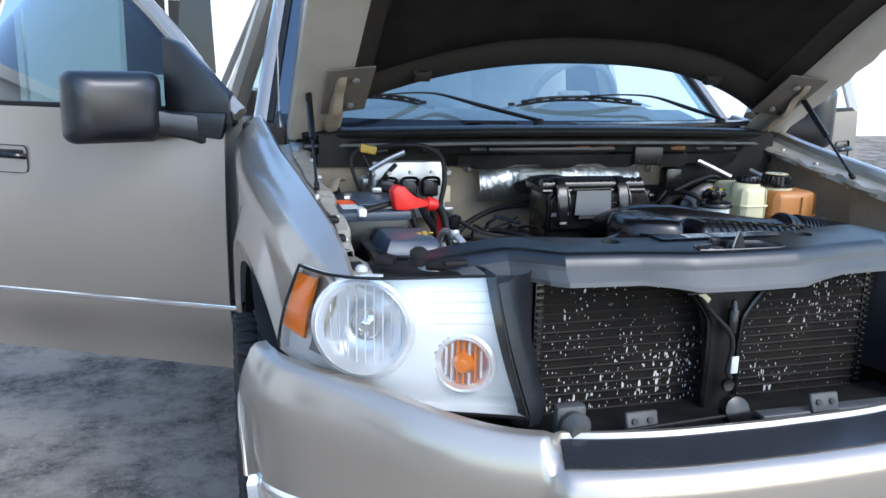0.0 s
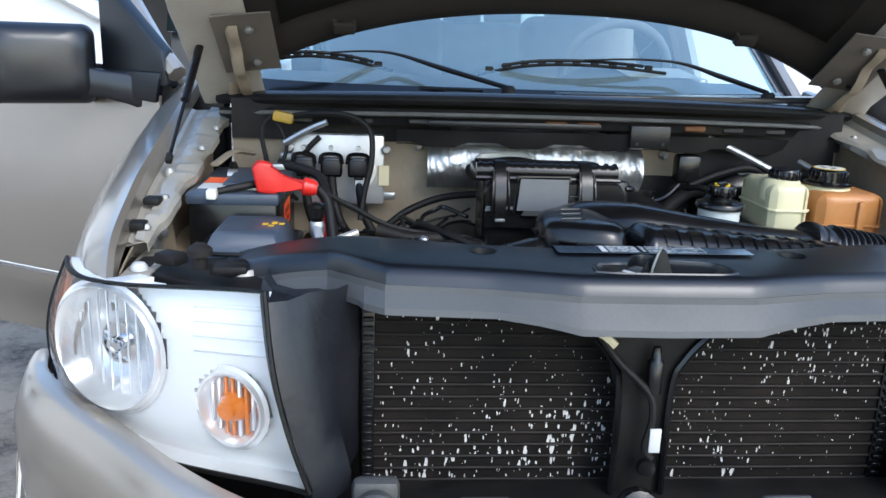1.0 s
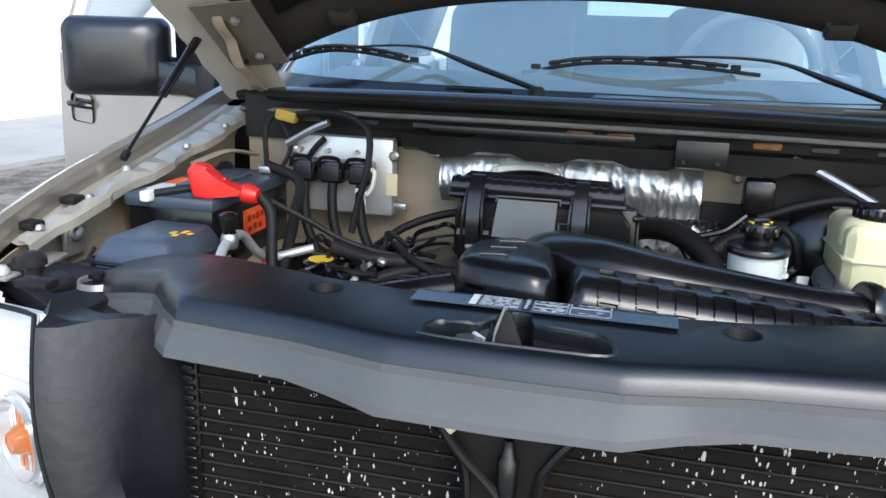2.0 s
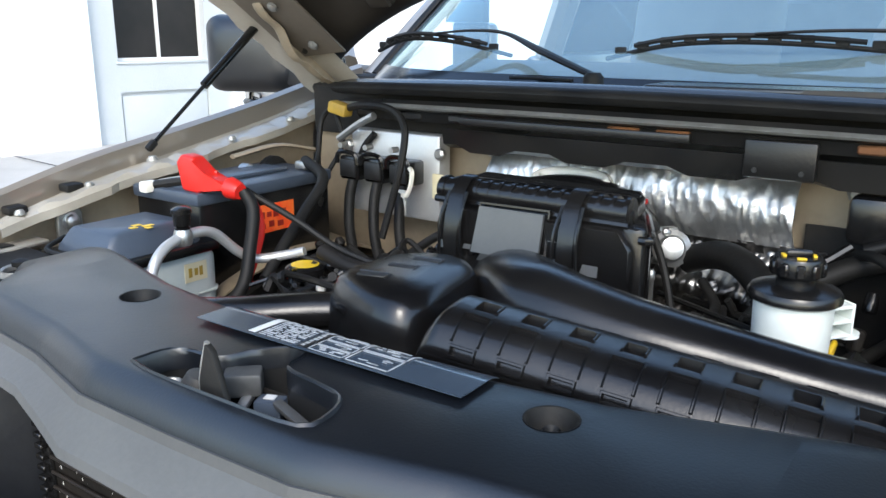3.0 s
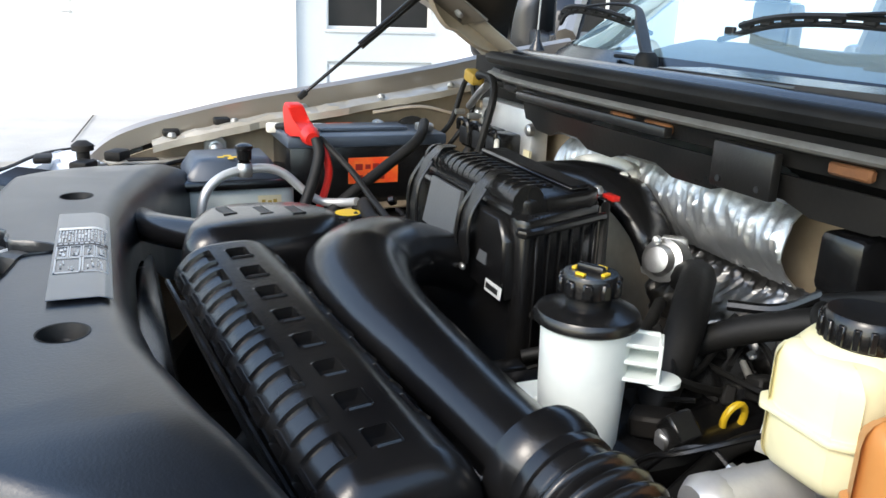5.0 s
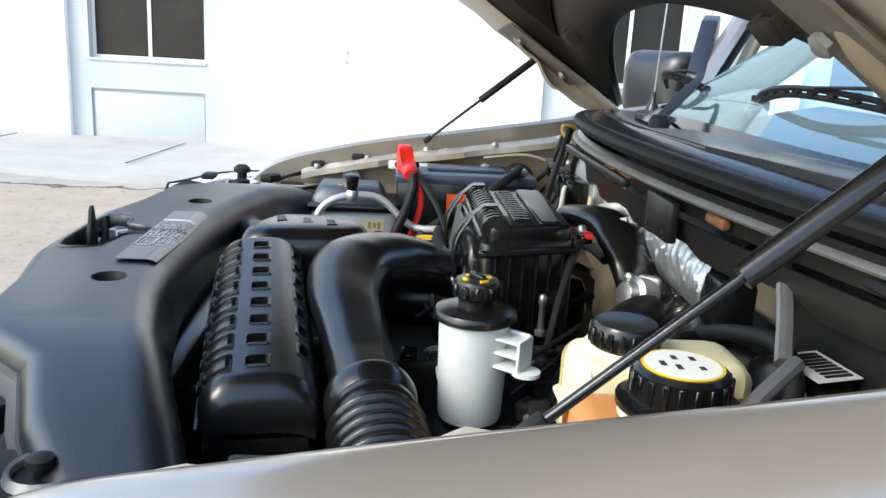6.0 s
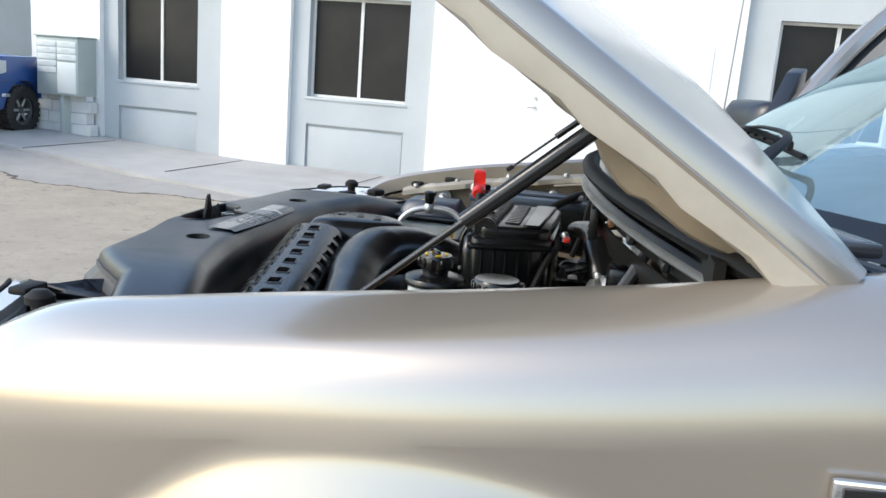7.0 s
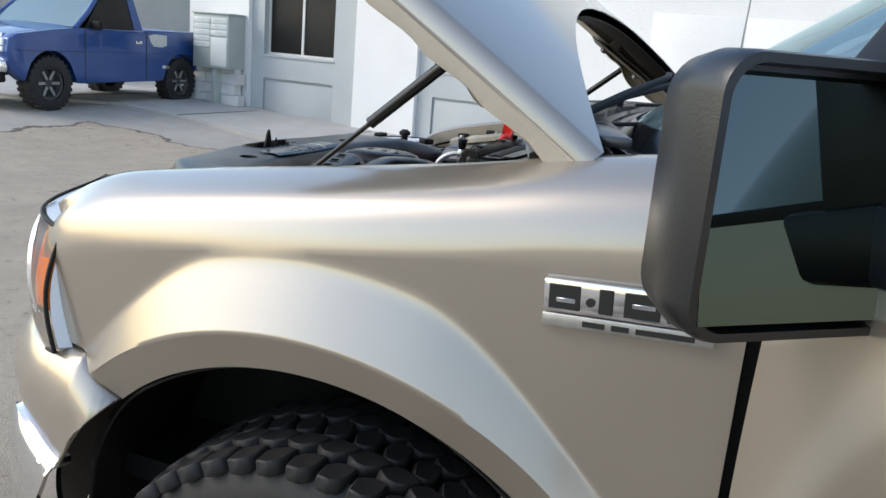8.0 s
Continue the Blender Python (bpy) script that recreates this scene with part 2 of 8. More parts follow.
def ground_material():
    m = bpy.data.materials.new("dirt_and_worn_asphalt")
    m.use_nodes = True
    nt, L = m.node_tree, m.node_tree.links.new
    b = nt.nodes["Principled BSDF"]
    co = nt.nodes.new("ShaderNodeTexCoord")

    def noise_tex(scale, detail=5.0, rough=0.6, dist=0.0):
        n = nt.nodes.new("ShaderNodeTexNoise")
        n.inputs["Scale"].default_value, n.inputs["Detail"].default_value = scale, detail
        n.inputs["Roughness"].default_value = rough
        n.inputs["Distortion"].default_value = dist
        L(co.outputs["Object"], n.inputs["Vector"])
        return n

    def mixed(fac, a, c):
        x = nt.nodes.new("ShaderNodeMix")
        x.data_type = 'RGBA'
        L(fac, x.inputs[0])
        for sock, v in ((x.inputs[6], a), (x.inputs[7], c)):
            if isinstance(v, tuple):
                sock.default_value = (*v, 1)
            else:
                L(v, sock)
        return x.outputs[2]

    def span(v, lo, hi):
        r = nt.nodes.new("ShaderNodeMapRange")
        r.inputs["From Min"].default_value, r.inputs["From Max"].default_value = lo, hi
        L(v, r.inputs["Value"])
        return r.outputs[0]

    big, mid, fine, grit = noise_tex(0.55, 4), noise_tex(1.9, 10, 0.7), noise_tex(28, 5, 0.7), noise_tex(160, 2)
    sand = mixed(span(mid.outputs[0], 0.35, 0.65), (0.42, 0.355, 0.27), (0.34, 0.285, 0.215))
    grey = mixed(span(mid.outputs[0], 0.43, 0.57), (0.31, 0.265, 0.21), (0.085, 0.072, 0.06))
    # worn asphalt under and beyond the truck, sandy dirt towards the building
    sep = nt.nodes.new("ShaderNodeSeparateXYZ")
    L(co.outputs["Object"], sep.inputs[0])
    edge = nt.nodes.new("ShaderNodeMath")
    edge.operation = 'MULTIPLY_ADD'
    edge.inputs[1].default_value, edge.inputs[2].default_value = 3.0, -1.5
    L(big.outputs[0], edge.inputs[0])
    tot = nt.nodes.new("ShaderNodeMath")
    tot.operation = 'ADD'
    L(sep.outputs[1], tot.inputs[0])
    L(edge.outputs[0], tot.inputs[1])
    col = mixed(span(tot.outputs[0], -0.6, 0.9), sand, grey)
    col = mixed(span(fine.outputs[0], 0.5, 0.72), col, (0.30, 0.265, 0.22))
    stones = noise_tex(9.0, 8, 0.75)
    col = mixed(span(stones.outputs[0], 0.57, 0.68), col, (0.17, 0.145, 0.115))
    # a smoother grey apron begins beyond a crooked edge towards the mailboxes
    def calc(op, a, c):
        n = nt.nodes.new("ShaderNodeMath")
        n.operation = op
        for sock, v in ((n.inputs[0], a), (n.inputs[1], c)):
            if isinstance(v, float):
                sock.default_value = v
            else:
                L(v, sock)
        return n.outputs[0]
    wob = calc('MULTIPLY', noise_tex(0.9, 5).outputs[0], 1.1)
    apron = calc('ADD', calc('MAXIMUM', calc('SUBTRACT', -7.75, sep.outputs[0]), calc('SUBTRACT', -8.0, sep.outputs[1])), wob)
    smooth = mixed(span(mid.outputs[0], 0.3, 0.7), (0.40, 0.375, 0.335), (0.31, 0.29, 0.26))
    col = mixed(span(apron, -0.04, 0.06), col, smooth)
    gap = calc('ABSOLUTE', apron, 0.0)
    col = mixed(span(gap, 0.045, 0.02), col, (0.10, 0.085, 0.07))
    L(col, b.inputs["Base Color"])
    b.inputs["Roughness"].default_value = 0.92
    bump = nt.nodes.new("ShaderNodeBump")
    bump.inputs["Strength"].default_value, bump.inputs["Distance"].default_value = 0.6, 0.012
    s = nt.nodes.new("ShaderNodeMath")
    L(fine.outputs[0], s.inputs[0])
    L(grit.outputs[0], s.inputs[1])
    L(s.outputs[0], bump.inputs["Height"])
    L(bump.outputs[0], b.inputs["Normal"])
    return m


def condenser_material():
    """Dark fins, brown with road dust, spattered with pale insect marks."""
    m = material("dusty_condenser_fins", (0.007, 0.006, 0.005), 0.7, 0.0, (0.018, 0.014, 0.011), 14.0, 150.0, 0.7, bump=0.2, spec=0.15)
    nt, L = m.node_tree, m.node_tree.links.new
    b = nt.nodes["Principled BSDF"]
    old = b.inputs["Base Color"].links[0].from_socket
    co = nt.nodes.new("ShaderNodeTexCoord")
    patch = nt.nodes.new("ShaderNodeTexNoise")
    patch.inputs["Scale"].default_value = 6.0
    patch.inputs["Detail"].default_value = 5.0
    L(co.outputs["Object"], patch.inputs["Vector"])

    def specks(size, small, large, share):
        mp = nt.nodes.new("ShaderNodeMapping")
        mp.inputs["Scale"].default_value = size
        L(co.outputs["Object"], mp.inputs[0])
        warp = nt.nodes.new("ShaderNodeTexNoise")
        warp.inputs["Scale"].default_value = 1.3
        L(mp.outputs[0], warp.inputs["Vector"])
        shift = nt.nodes.new("ShaderNodeVectorMath")
        shift.operation = 'MULTIPLY_ADD'
        shift.inputs[1].default_value = (0.9, 0.9, 0.9)
        L(warp.outputs["Color"], shift.inputs[0])
        L(mp.outputs[0], shift.inputs[2])
        vo = nt.nodes.new("ShaderNodeTexVoronoi")
        vo.inputs["Scale"].default_value = 1.0
        L(shift.outputs[0], vo.inputs["Vector"])
        thr = nt.nodes.new("ShaderNodeMapRange")
        thr.inputs["From Min"].default_value, thr.inputs["From Max"].default_value = 0.38, 0.66
        thr.inputs["To Min"].default_value, thr.inputs["To Max"].default_value = small, large
        L(patch.outputs[0], thr.inputs["Value"])
        less = nt.nodes.new("ShaderNodeMath")
        less.operation = 'LESS_THAN'
        L(vo.outputs["Distance"], less.inputs[0])
        L(thr.outputs[0], less.inputs[1])
        sep = nt.nodes.new("ShaderNodeSeparateColor")
        L(vo.outputs["Color"], sep.inputs[0])
        some = nt.nodes.new("ShaderNodeMath")
        some.operation = 'GREATER_THAN'
        some.inputs[1].default_value = 1 - share
        L(sep.outputs[0], some.inputs[0])
        both = nt.nodes.new("ShaderNodeMath")
        both.operation = 'MULTIPLY'
        L(less.outputs[0], both.inputs[0])
        L(some.outputs[0], both.inputs[1])
        return both.outputs[0]

    total = nt.nodes.new("ShaderNodeMath")
    total.operation = 'MAXIMUM'
    L(specks((240, 240, 90), 0.16, 0.42, 0.2), total.inputs[0])
    streaks = nt.nodes.new("ShaderNodeMath")
    streaks.operation = 'MAXIMUM'
    L(specks((130, 130, 38), 0.08, 0.38, 0.13), streaks.inputs[0])
    L(specks((90, 90, 24), -0.2, 0.38, 0.2), streaks.inputs[1])
    L(streaks.outputs[0], total.inputs[1])
    x = nt.nodes.new("ShaderNodeMix")
    x.data_type = 'RGBA'
    L(total.outputs[0], x.inputs[0])
    L(old, x.inputs[6])
    x.inputs[7].default_value = (0.58, 0.56, 0.52, 1)
    L(x.outputs[2], b.inputs["Base Color"])
    return m


PANEL = material("flat_grey_plastic", (0.085, 0.09, 0.095), 0.32, 0.0, (0.06, 0.064, 0.07), 9.0, 200.0, 0.5, bump=0.06)
# underside beige, raised to cream to carry light on the hem
HEM_LIT = material("lit_hem_paint", (0.46, 0.42, 0.35), 0.4, 0.0, (0.34, 0.30, 0.24), 6.0, 70.0, 0.5, bump=0.1, coat=0.4)
EDGEBLACK = material("glossy_black_screen_edge", (0.004, 0.010, 0.018), 0.04, 0.0, (0.005, 0.012, 0.020), 6.0, 90.0, 0.4, coat=1.0, rough_var=0.01, coat_ior=2.2)
TUBES = material("dusty_brown_aluminium", (0.018, 0.0145, 0.012), 0.6, 0.0, (0.009, 0.0075, 0.0065), 18.0, 150.0, 0.6, spec=0.2)
SHADEBAND = material("black_glass_band", (0.006, 0.007, 0.009), 0.15)
GROUND = ground_material()
CONDENSER = condenser_material()


# ---------------------------------------------------------------- mesh tools
def shell(bm, thick):
    """Gives an open sheet a thickness, inwards along its normals, and closes its rim."""
    bm.normal_update()
    rim = [e for e in bm.edges if e.is_boundary]
    twin = {v: bm.verts.new(v.co - v.normal * thick) for v in bm.verts[:]}
    for f in bm.faces[:]:
        bm.faces.new([twin[v] for v in reversed(f.verts)])
    for e in rim:
        a, b = e.verts
        bm.faces.new((b, a, twin[a], twin[b]))
    bmesh.ops.recalc_face_normals(bm, faces=bm.faces)


def finish(bm, angle=40.0, thick=0.0):
    bmesh.ops.remove_doubles(bm, verts=bm.verts, dist=1e-5)
    bmesh.ops.recalc_face_normals(bm, faces=bm.faces)
    if thick:
        shell(bm, thick)
    lim = radians(angle)
    for f in bm.faces:
        f.smooth = True
    for e in bm.edges:
        e.smooth = len(e.link_faces) == 2 and e.calc_face_angle(0) < lim
    return bm


def part(name, bm, mat, parent=None, label="", angle=40.0, thick=0.0):
    """Links a bmesh as one mesh object, under a thing or a part."""
    finish(bm, angle, thick)
    me = bpy.data.meshes.new(name)
    bm.to_mesh(me)
    bm.free()
    me.materials.append(mat)
    ob = new(name, me)
    if parent is not None:
        ob.parent = parent
    if label:
        ob["label"] = label
    return ob


def thing(name, label, category, at=None, group="", kind=""):
    ob = new(name)
    ob.empty_display_size = 0.1
    if at is not None:
        ob.matrix_world = at
    return tagged(ob, label, category, group, kind)


def box(sx, sy, sz, at=(0, 0, 0), bevel=0.0, seg=2, m=None, bm=None):
    b = bmesh.new()
    bmesh.ops.create_cube(b, size=1)
    bmesh.ops.scale(b, vec=(sx, sy, sz), verts=b.verts)
    if bevel:
        bmesh.ops.bevel(b, geom=b.edges[:], offset=bevel, segments=seg, affect='EDGES', profile=0.5)
    if m is not None:
        bmesh.ops.transform(b, matrix=m, verts=b.verts)
    bmesh.ops.translate(b, vec=at, verts=b.verts)
    return join(bm, b)


def join(bm, b):
    if bm is None:
        return b
    me = bpy.data.meshes.new("tmp")
    b.to_mesh(me)
    b.free()
    bm.from_mesh(me)
    bpy.data.meshes.remove(me)
    return bm


def moved(bm, m):
    bmesh.ops.transform(bm, matrix=m, verts=bm.verts)
    return bm


def span_box(x0, x1, y0, y1, z0, z1, bevel=0.0, seg=2, bm=None):
    return box(abs(x1 - x0), abs(y1 - y0), abs(z1 - z0), ((x0 + x1) / 2, (y0 + y1) / 2, (z0 + z1) / 2), bevel, seg, None, bm)


def loft(rings, closed=False, caps=False, bm=None, cap_a=True, cap_b=True):
    """Quads between rings of points, all of one length."""
    b = bm or bmesh.new()
    rows = [[b.verts.new(p) for p in r] for r in rings]
    n = len(rows[0])
    for a, c in zip(rows, rows[1:]):
        for i in range(n if closed else n - 1):
            j = (i + 1) % n
            b.faces.new((a[i], a[j], c[j], c[i]))
    if caps and closed:
        if cap_a:
            b.faces.new(rows[0])
        if cap_b:
            b.faces.new(rows[-1])
    return b


def spline(pts, n=8):
    """Catmull-Rom through the points."""
    P = [Vector(p) for p in pts]
    if len(P) < 3:
        return [P[0].lerp(P[-1], i / n) for i in range(n + 1)]
    out = []
    Q = [2 * P[0] - P[1]] + P + [2 * P[-1] - P[-2]]
    for i in range(1, len(Q) - 2):
        a, b, c, d = Q[i - 1:i + 3]
        for k in range(n):
            t = k / n
            out.append(0.5 * ((2 * b) + (c - a) * t + (2 * a - 5 * b + 4 * c - d) * t * t + (3 * b - a - 3 * c + d) * t ** 3))
    out.append(P[-1])
    return out


def tube(pts, r, n=8, sides=10, flat=1.0, bm=None, radii=None, smooth=True, caps=True):
    """A round bar along a smooth line; flat squeezes it in height; radii runs along the points."""
    line = spline(pts, n) if smooth else [Vector(p) for p in pts]
    if radii:
        rs = []
        for i in range(len(line)):
            u = i / (len(line) - 1) * (len(radii) - 1)
            k = min(int(u), len(radii) - 2)
            rs.append(radii[k] + (radii[k + 1] - radii[k]) * (u - k))
    else:
        rs = [r] * len(line)
    rings, side = [], None
    for i, p in enumerate(line):
        t = (line[min(i + 1, len(line) - 1)] - line[max(i - 1, 0)]).normalized()
        if side is None:
            side = t.cross(Vector((0, 0, 1)))
            if side.length < 0.1:
                side = t.cross(Vector((0, 1, 0)))
        side = (side - t * side.dot(t)).normalized()
        up = side.cross(t)
        rings.append([p + rs[i] * (math.cos(a) * side + flat * math.sin(a) * up) for a in (2 * math.pi * k / sides for k in range(sides))])
    return loft(rings, True, caps, bm)


def lathe(profile, sides=28, m=None, bm=None, caps=True, open_top=False):
    """Turns (radius, height) pairs round the z axis."""
    rings = [[(r * math.cos(a), r * math.sin(a), z) for a in (2 * math.pi * k / sides for k in range(sides))] for r, z in profile]
    b = loft(rings, True, caps, None, profile[0][0] < 0.06 and not open_top, profile[-1][0] < 0.06)
    if m is not None:
        bmesh.ops.transform(b, matrix=m, verts=b.verts)
    return join(bm, b)


def prism(outline, z0, z1, bevel=0.0, seg=2, m=None, bm=None):
    """An upright block over an outline of (x, y) pairs."""
    b = bmesh.new()
    lo = [b.verts.new((x, y, z0)) for x, y in outline]
    hi = [b.verts.new((x, y, z1)) for x, y in outline]
    n = len(lo)
    b.faces.new(lo[::-1])
    b.faces.new(hi)
    for i in range(n):
        b.faces.new((lo[i], lo[(i + 1) % n], hi[(i + 1) % n], hi[i]))
    if bevel:
        bmesh.ops.bevel(b, geom=b.edges[:], offset=bevel, segments=seg, affect='EDGES', profile=0.5)
    if m is not None:
        bmesh.ops.transform(b, matrix=m, verts=b.verts)
    return join(bm, b)


def along(a, b):
    """The pose at a whose z axis points to b."""
    a, b = Vector(a), Vector(b)
    return Matrix.Translation(a) @ (b - a).to_track_quat('Z', 'Y').to_matrix().to_4x4()


def rod(a, b, r, sides=12, bm=None, r2=None):
    d = (Vector(b) - Vector(a)).length
    return lathe([(r, 0), (r2 or r, d)], sides, along(a, b), bm)


def lerp_table(table, u):
    """Linear reading of (u, value) pairs."""
    for (a, va), (b, vb) in zip(table, table[1:]):
        if u <= b:
            k = max(0.0, (u - a) / (b - a))
            return va + (vb - va) * k
    return table[-1][1]


def ease(x):
    x = min(1.0, max(0.0, x))
    return x * x * (3 - 2 * x)


def smooth_table(table, u):
    """Smooth reading of (u, value) pairs."""
    n = len(table)
    u = min(max(u, table[0][0]), table[-1][0])
    k = next(i for i in range(n - 1) if u <= table[i + 1][0])

    def slope(i):
        a, b = table[max(i - 1, 0)], table[min(i + 1, n - 1)]
        return (b[1] - a[1]) / (b[0] - a[0])
    (x0, y0), (x1, y1) = table[k], table[k + 1]
    w = x1 - x0
    t = (u - x0) / w
    return (2 * t ** 3 - 3 * t * t + 1) * y0 + (t ** 3 - 2 * t * t + t) * w * slope(k) + (3 * t * t - 2 * t ** 3) * y1 + (t ** 3 - t * t) * w * slope(k + 1)


# ---------------------------------------------------------------- ground, pavement, building
def ground_height(x, y):
    """Level round the truck, falling a little towards the building and rising towards its far corner."""
    return 0.05 * ease((-x - 5.0) / 4.0) - 0.2 * ease((-x - 2.0) / 5.0) + 0.17 * ease((-y - 5.5) / 3.0) * ease((-x - 4.0) / 3.0)


def build_ground():
    bm = bmesh.new()
    def axis(lo, hi):
        vals = [-3000, -600, -150, -60, -30]
        vals += [lo + (hi - lo) * i / 60 for i in range(61)]
        vals += [40, 70, 160, 600, 3000]
        return vals
    xs, ys = axis(-20, 12), axis(-18, 22)
    rows = []
    for y in ys:
        r = []
        for x in xs:
            near = abs(x) < 25 and abs(y) < 25
            z = ground_height(x, y)
            if near:
                z += 0.012 * (noise.noise((x * 0.9, y * 0.9, 0.0))) + 0.006 * noise.noise((x * 3.1, y * 3.1, 4.0))
            r.append(bm.verts.new((x, y, z)))
        rows.append(r)
    for a, b in zip(rows, rows[1:]):
        for i in range(len(a) - 1):
            bm.faces.new((a[i], a[i + 1], b[i + 1], b[i]))
    tagged(part("ground", bm, GROUND), "sandy dirt lot with worn grey asphalt round the truck", "ground", kind="structure")


WALL_O, WALL_U = Vector((-10.25, 0, 0)), Vector((0.0995, 0.995, 0))
WALL_Z = -0.24
WALL_N = Vector((0.995, -0.0995, 0))
WALL_M = Matrix(((WALL_U.x, WALL_N.x, 0, WALL_O.x), (WALL_U.y, WALL_N.y, 0, 0), (0, 0, 1, WALL_Z), (0, 0, 0, 1)))
# in wall coordinates: x runs along the wall, y out of it towards the truck, z up


def build_pavement():
    bm = bmesh.new()
    edge = [(-22, 3.6), (-12, 3.6), (-9.5, 3.0), (-8.2, 2.2), (-6.5, 2.1), (-4.5, 2.6), (-2.5, 3.0), (0, 3.0), (4, 3.0), (30, 3.0)]
    tops, lows, backs = [], [], []
    for s, d in edge:
        w, v = WALL_M @ Vector((s, d, 0)), WALL_M @ Vector((s, -0.4, 0))
        zt = ground_height(*w.xy) + 0.045
        tops.append((w.x, w.y, zt))
        lows.append((w.x, w.y, zt - 0.25))
        backs.append((v.x, v.y, ground_height(*w.xy) + 0.06))
    loft([backs, tops, lows], bm=bm)
    pav = tagged(part("pavement", bm, CONCRETE, angle=50), "pale concrete pavement along the white building", "pavement", kind="structure")
    for s in (-9.4, -7.0, -4.6, -2.2, 0.2, 2.6, 5.0):
        g = WALL_M @ Vector((s, 1.2, 0))
        b = box(0.014, 2.0, 0.006, (s, 1.15, ground_height(*g.xy) + 0.056 - WALL_Z))
        part("joint", moved(b, WALL_M), DARK, pav)


WINDOWS = [(-7.12, -5.60), (-3.62, -1.99), (3.14, 4.60), (6.6, 8.0)]
BAYS = [(-7.40, -5.11), (-3.90, -1.585), (2.72, 4.92), (6.2, 8.4)]


def build_building():
    h = 6.0
    # white piers between the bays
    edges = [-8.80] + [v for b in BAYS for v in b] + [16.0]
    for i in range(0, len(edges), 2):
        b = span_box(edges[i], edges[i + 1], -0.5, 0.0, -0.2, h)
        tagged(part("wall_pier", moved(b, WALL_M), STUCCO), "white stucco wall pier of the long building", "wall", kind="structure")
    for k, ((b0, b1), (w0, w1)) in enumerate(zip(BAYS, WINDOWS)):
        ob = thing("window_%d" % (k + 1), "dark two-pane window in a pale grey recessed bay", "window", kind="structure")
        face = -0.10
        bm = span_box(b0 + 0.002, b1 - 0.002, -0.5, face, 2.75, h - 0.01)
        span_box(b0 + 0.002, w0, -0.5, face, -0.2, 2.75, bm=bm)
        span_box(w1, b1 - 0.002, -0.5, face, -0.2, 2.75, bm=bm)
        span_box(w0, w1, -0.5, face, 0.82, 1.24, bm=bm)
        span_box(w0, w1, -0.5, face - 0.05, -0.2, 0.82, bm=bm)
        part("bay_surround", moved(bm, WALL_M), GREYWALL, ob)
        bm = span_box(w0, w1, face - 0.17, face - 0.13, 1.24, 1.28)
        for x in (w0, (w0 + w1) / 2 - 0.025, w1 - 0.04):
            span_box(x, x + (0.05 if x not in (w0,) else 0.04), face - 0.17, face - 0.13, 1.28, 2.71, bm=bm)
        span_box(w0, w1, face - 0.17, face - 0.13, 2.71, 2.75, bm=bm)
        part("window_frame", moved(bm, WALL_M), WINFRAME, ob)
        mid = (w0 + w1) / 2
        for a, c in ((w0 + 0.03, mid), (mid, w1 - 0.03)):
            part("pane", moved(span_box(a, c, face - 0.165, face - 0.15, 1.27, 2.72), WALL_M), WINDARK, ob)
        part("window_sill", moved(span_box(w0 - 0.03, w1 + 0.03, face - 0.13, face + 0.02, 1.20, 1.238, 0.006), WALL_M), GREYWALL, ob)
        part("recessed_panel", moved(span_box(w0 + 0.03, w1 - 0.02, face - 0.06, face - 0.03, 0.06, 0.77, 0.008), WALL_M), GREYWALL, ob)
    # a white double door in the pier between two bays
    d = thing("door_1", "white flush double door with a steel lever handle", "door", kind="structure")
    for a, c in ((-0.15, 1.10), (1.115, 2.36)):
        part("door_leaf", moved(span_box(a, c, 0.002, 0.012, 0.12, 2.35, 0.003), WALL_M), STUCCO, d)
    bm = rod((0.02, 0.012, 1.37), (0.02, 0.05, 1.37), 0.022)
    rod((0.02, 0.05, 1.37), (-0.09, 0.05, 1.37), 0.01, bm=bm)
    rod((0.02, 0.012, 1.5), (0.02, 0.03, 1.5), 0.025, bm=bm)
    part("lever_handle", moved(bm, WALL_M), METAL, d)
    bm = span_box(-8.92, 16.2, -6, 0.12, h, h + 0.25)
    tagged(part("roof_edge", moved(bm, WALL_M), STUCCO), "white parapet coping of the long building", "roof", kind="structure")
    # end wall of the building, of white painted blocks
    bm = span_box(-8.80, -8.60, -6, -0.5, -0.2, h)
    tagged(part("wall_end", moved(bm, WALL_M), STUCCO), "white stucco end wall", "wall", kind="structure")
    # a wing at the back, behind the truck
    y0 = 15.0
    bm = span_box(-9.5, -6.4, y0, y0 + 0.3, -0.1, 4.4)
    span_box(-4.2, 40, y0, y0 + 0.3, -0.1, 4.4, bm=bm)
    span_box(-6.4, -4.2, y0, y0 + 0.3, 2.3, 4.4, bm=bm)
    tagged(part("wall_back", bm, STUCCO), "white stucco wall behind the truck", "wall", kind="structure")
    g = thing("door_2", "white framed glass entrance doors", "door", kind="structure")
    for x in (-6.35, -5.25):
        bm = span_box(x, x + 1.0, y0 - 0.02, y0 + 0.05, 0.02, 0.3)
        for a in (x, x + 0.9):
            span_box(a, a + 0.1, y0 - 0.02, y0 + 0.05, 0.3, 2.15, bm=bm)
        span_box(x, x + 1.0, y0 - 0.02, y0 + 0.05, 2.15, 2.28, bm=bm)
        leaf = part("door_leaf", bm, WINFRAME, g)
        part("pane", span_box(x + 0.1, x + 0.9, y0 + 0.01, y0 + 0.03, 0.3, 2.15), WINDARK, leaf)
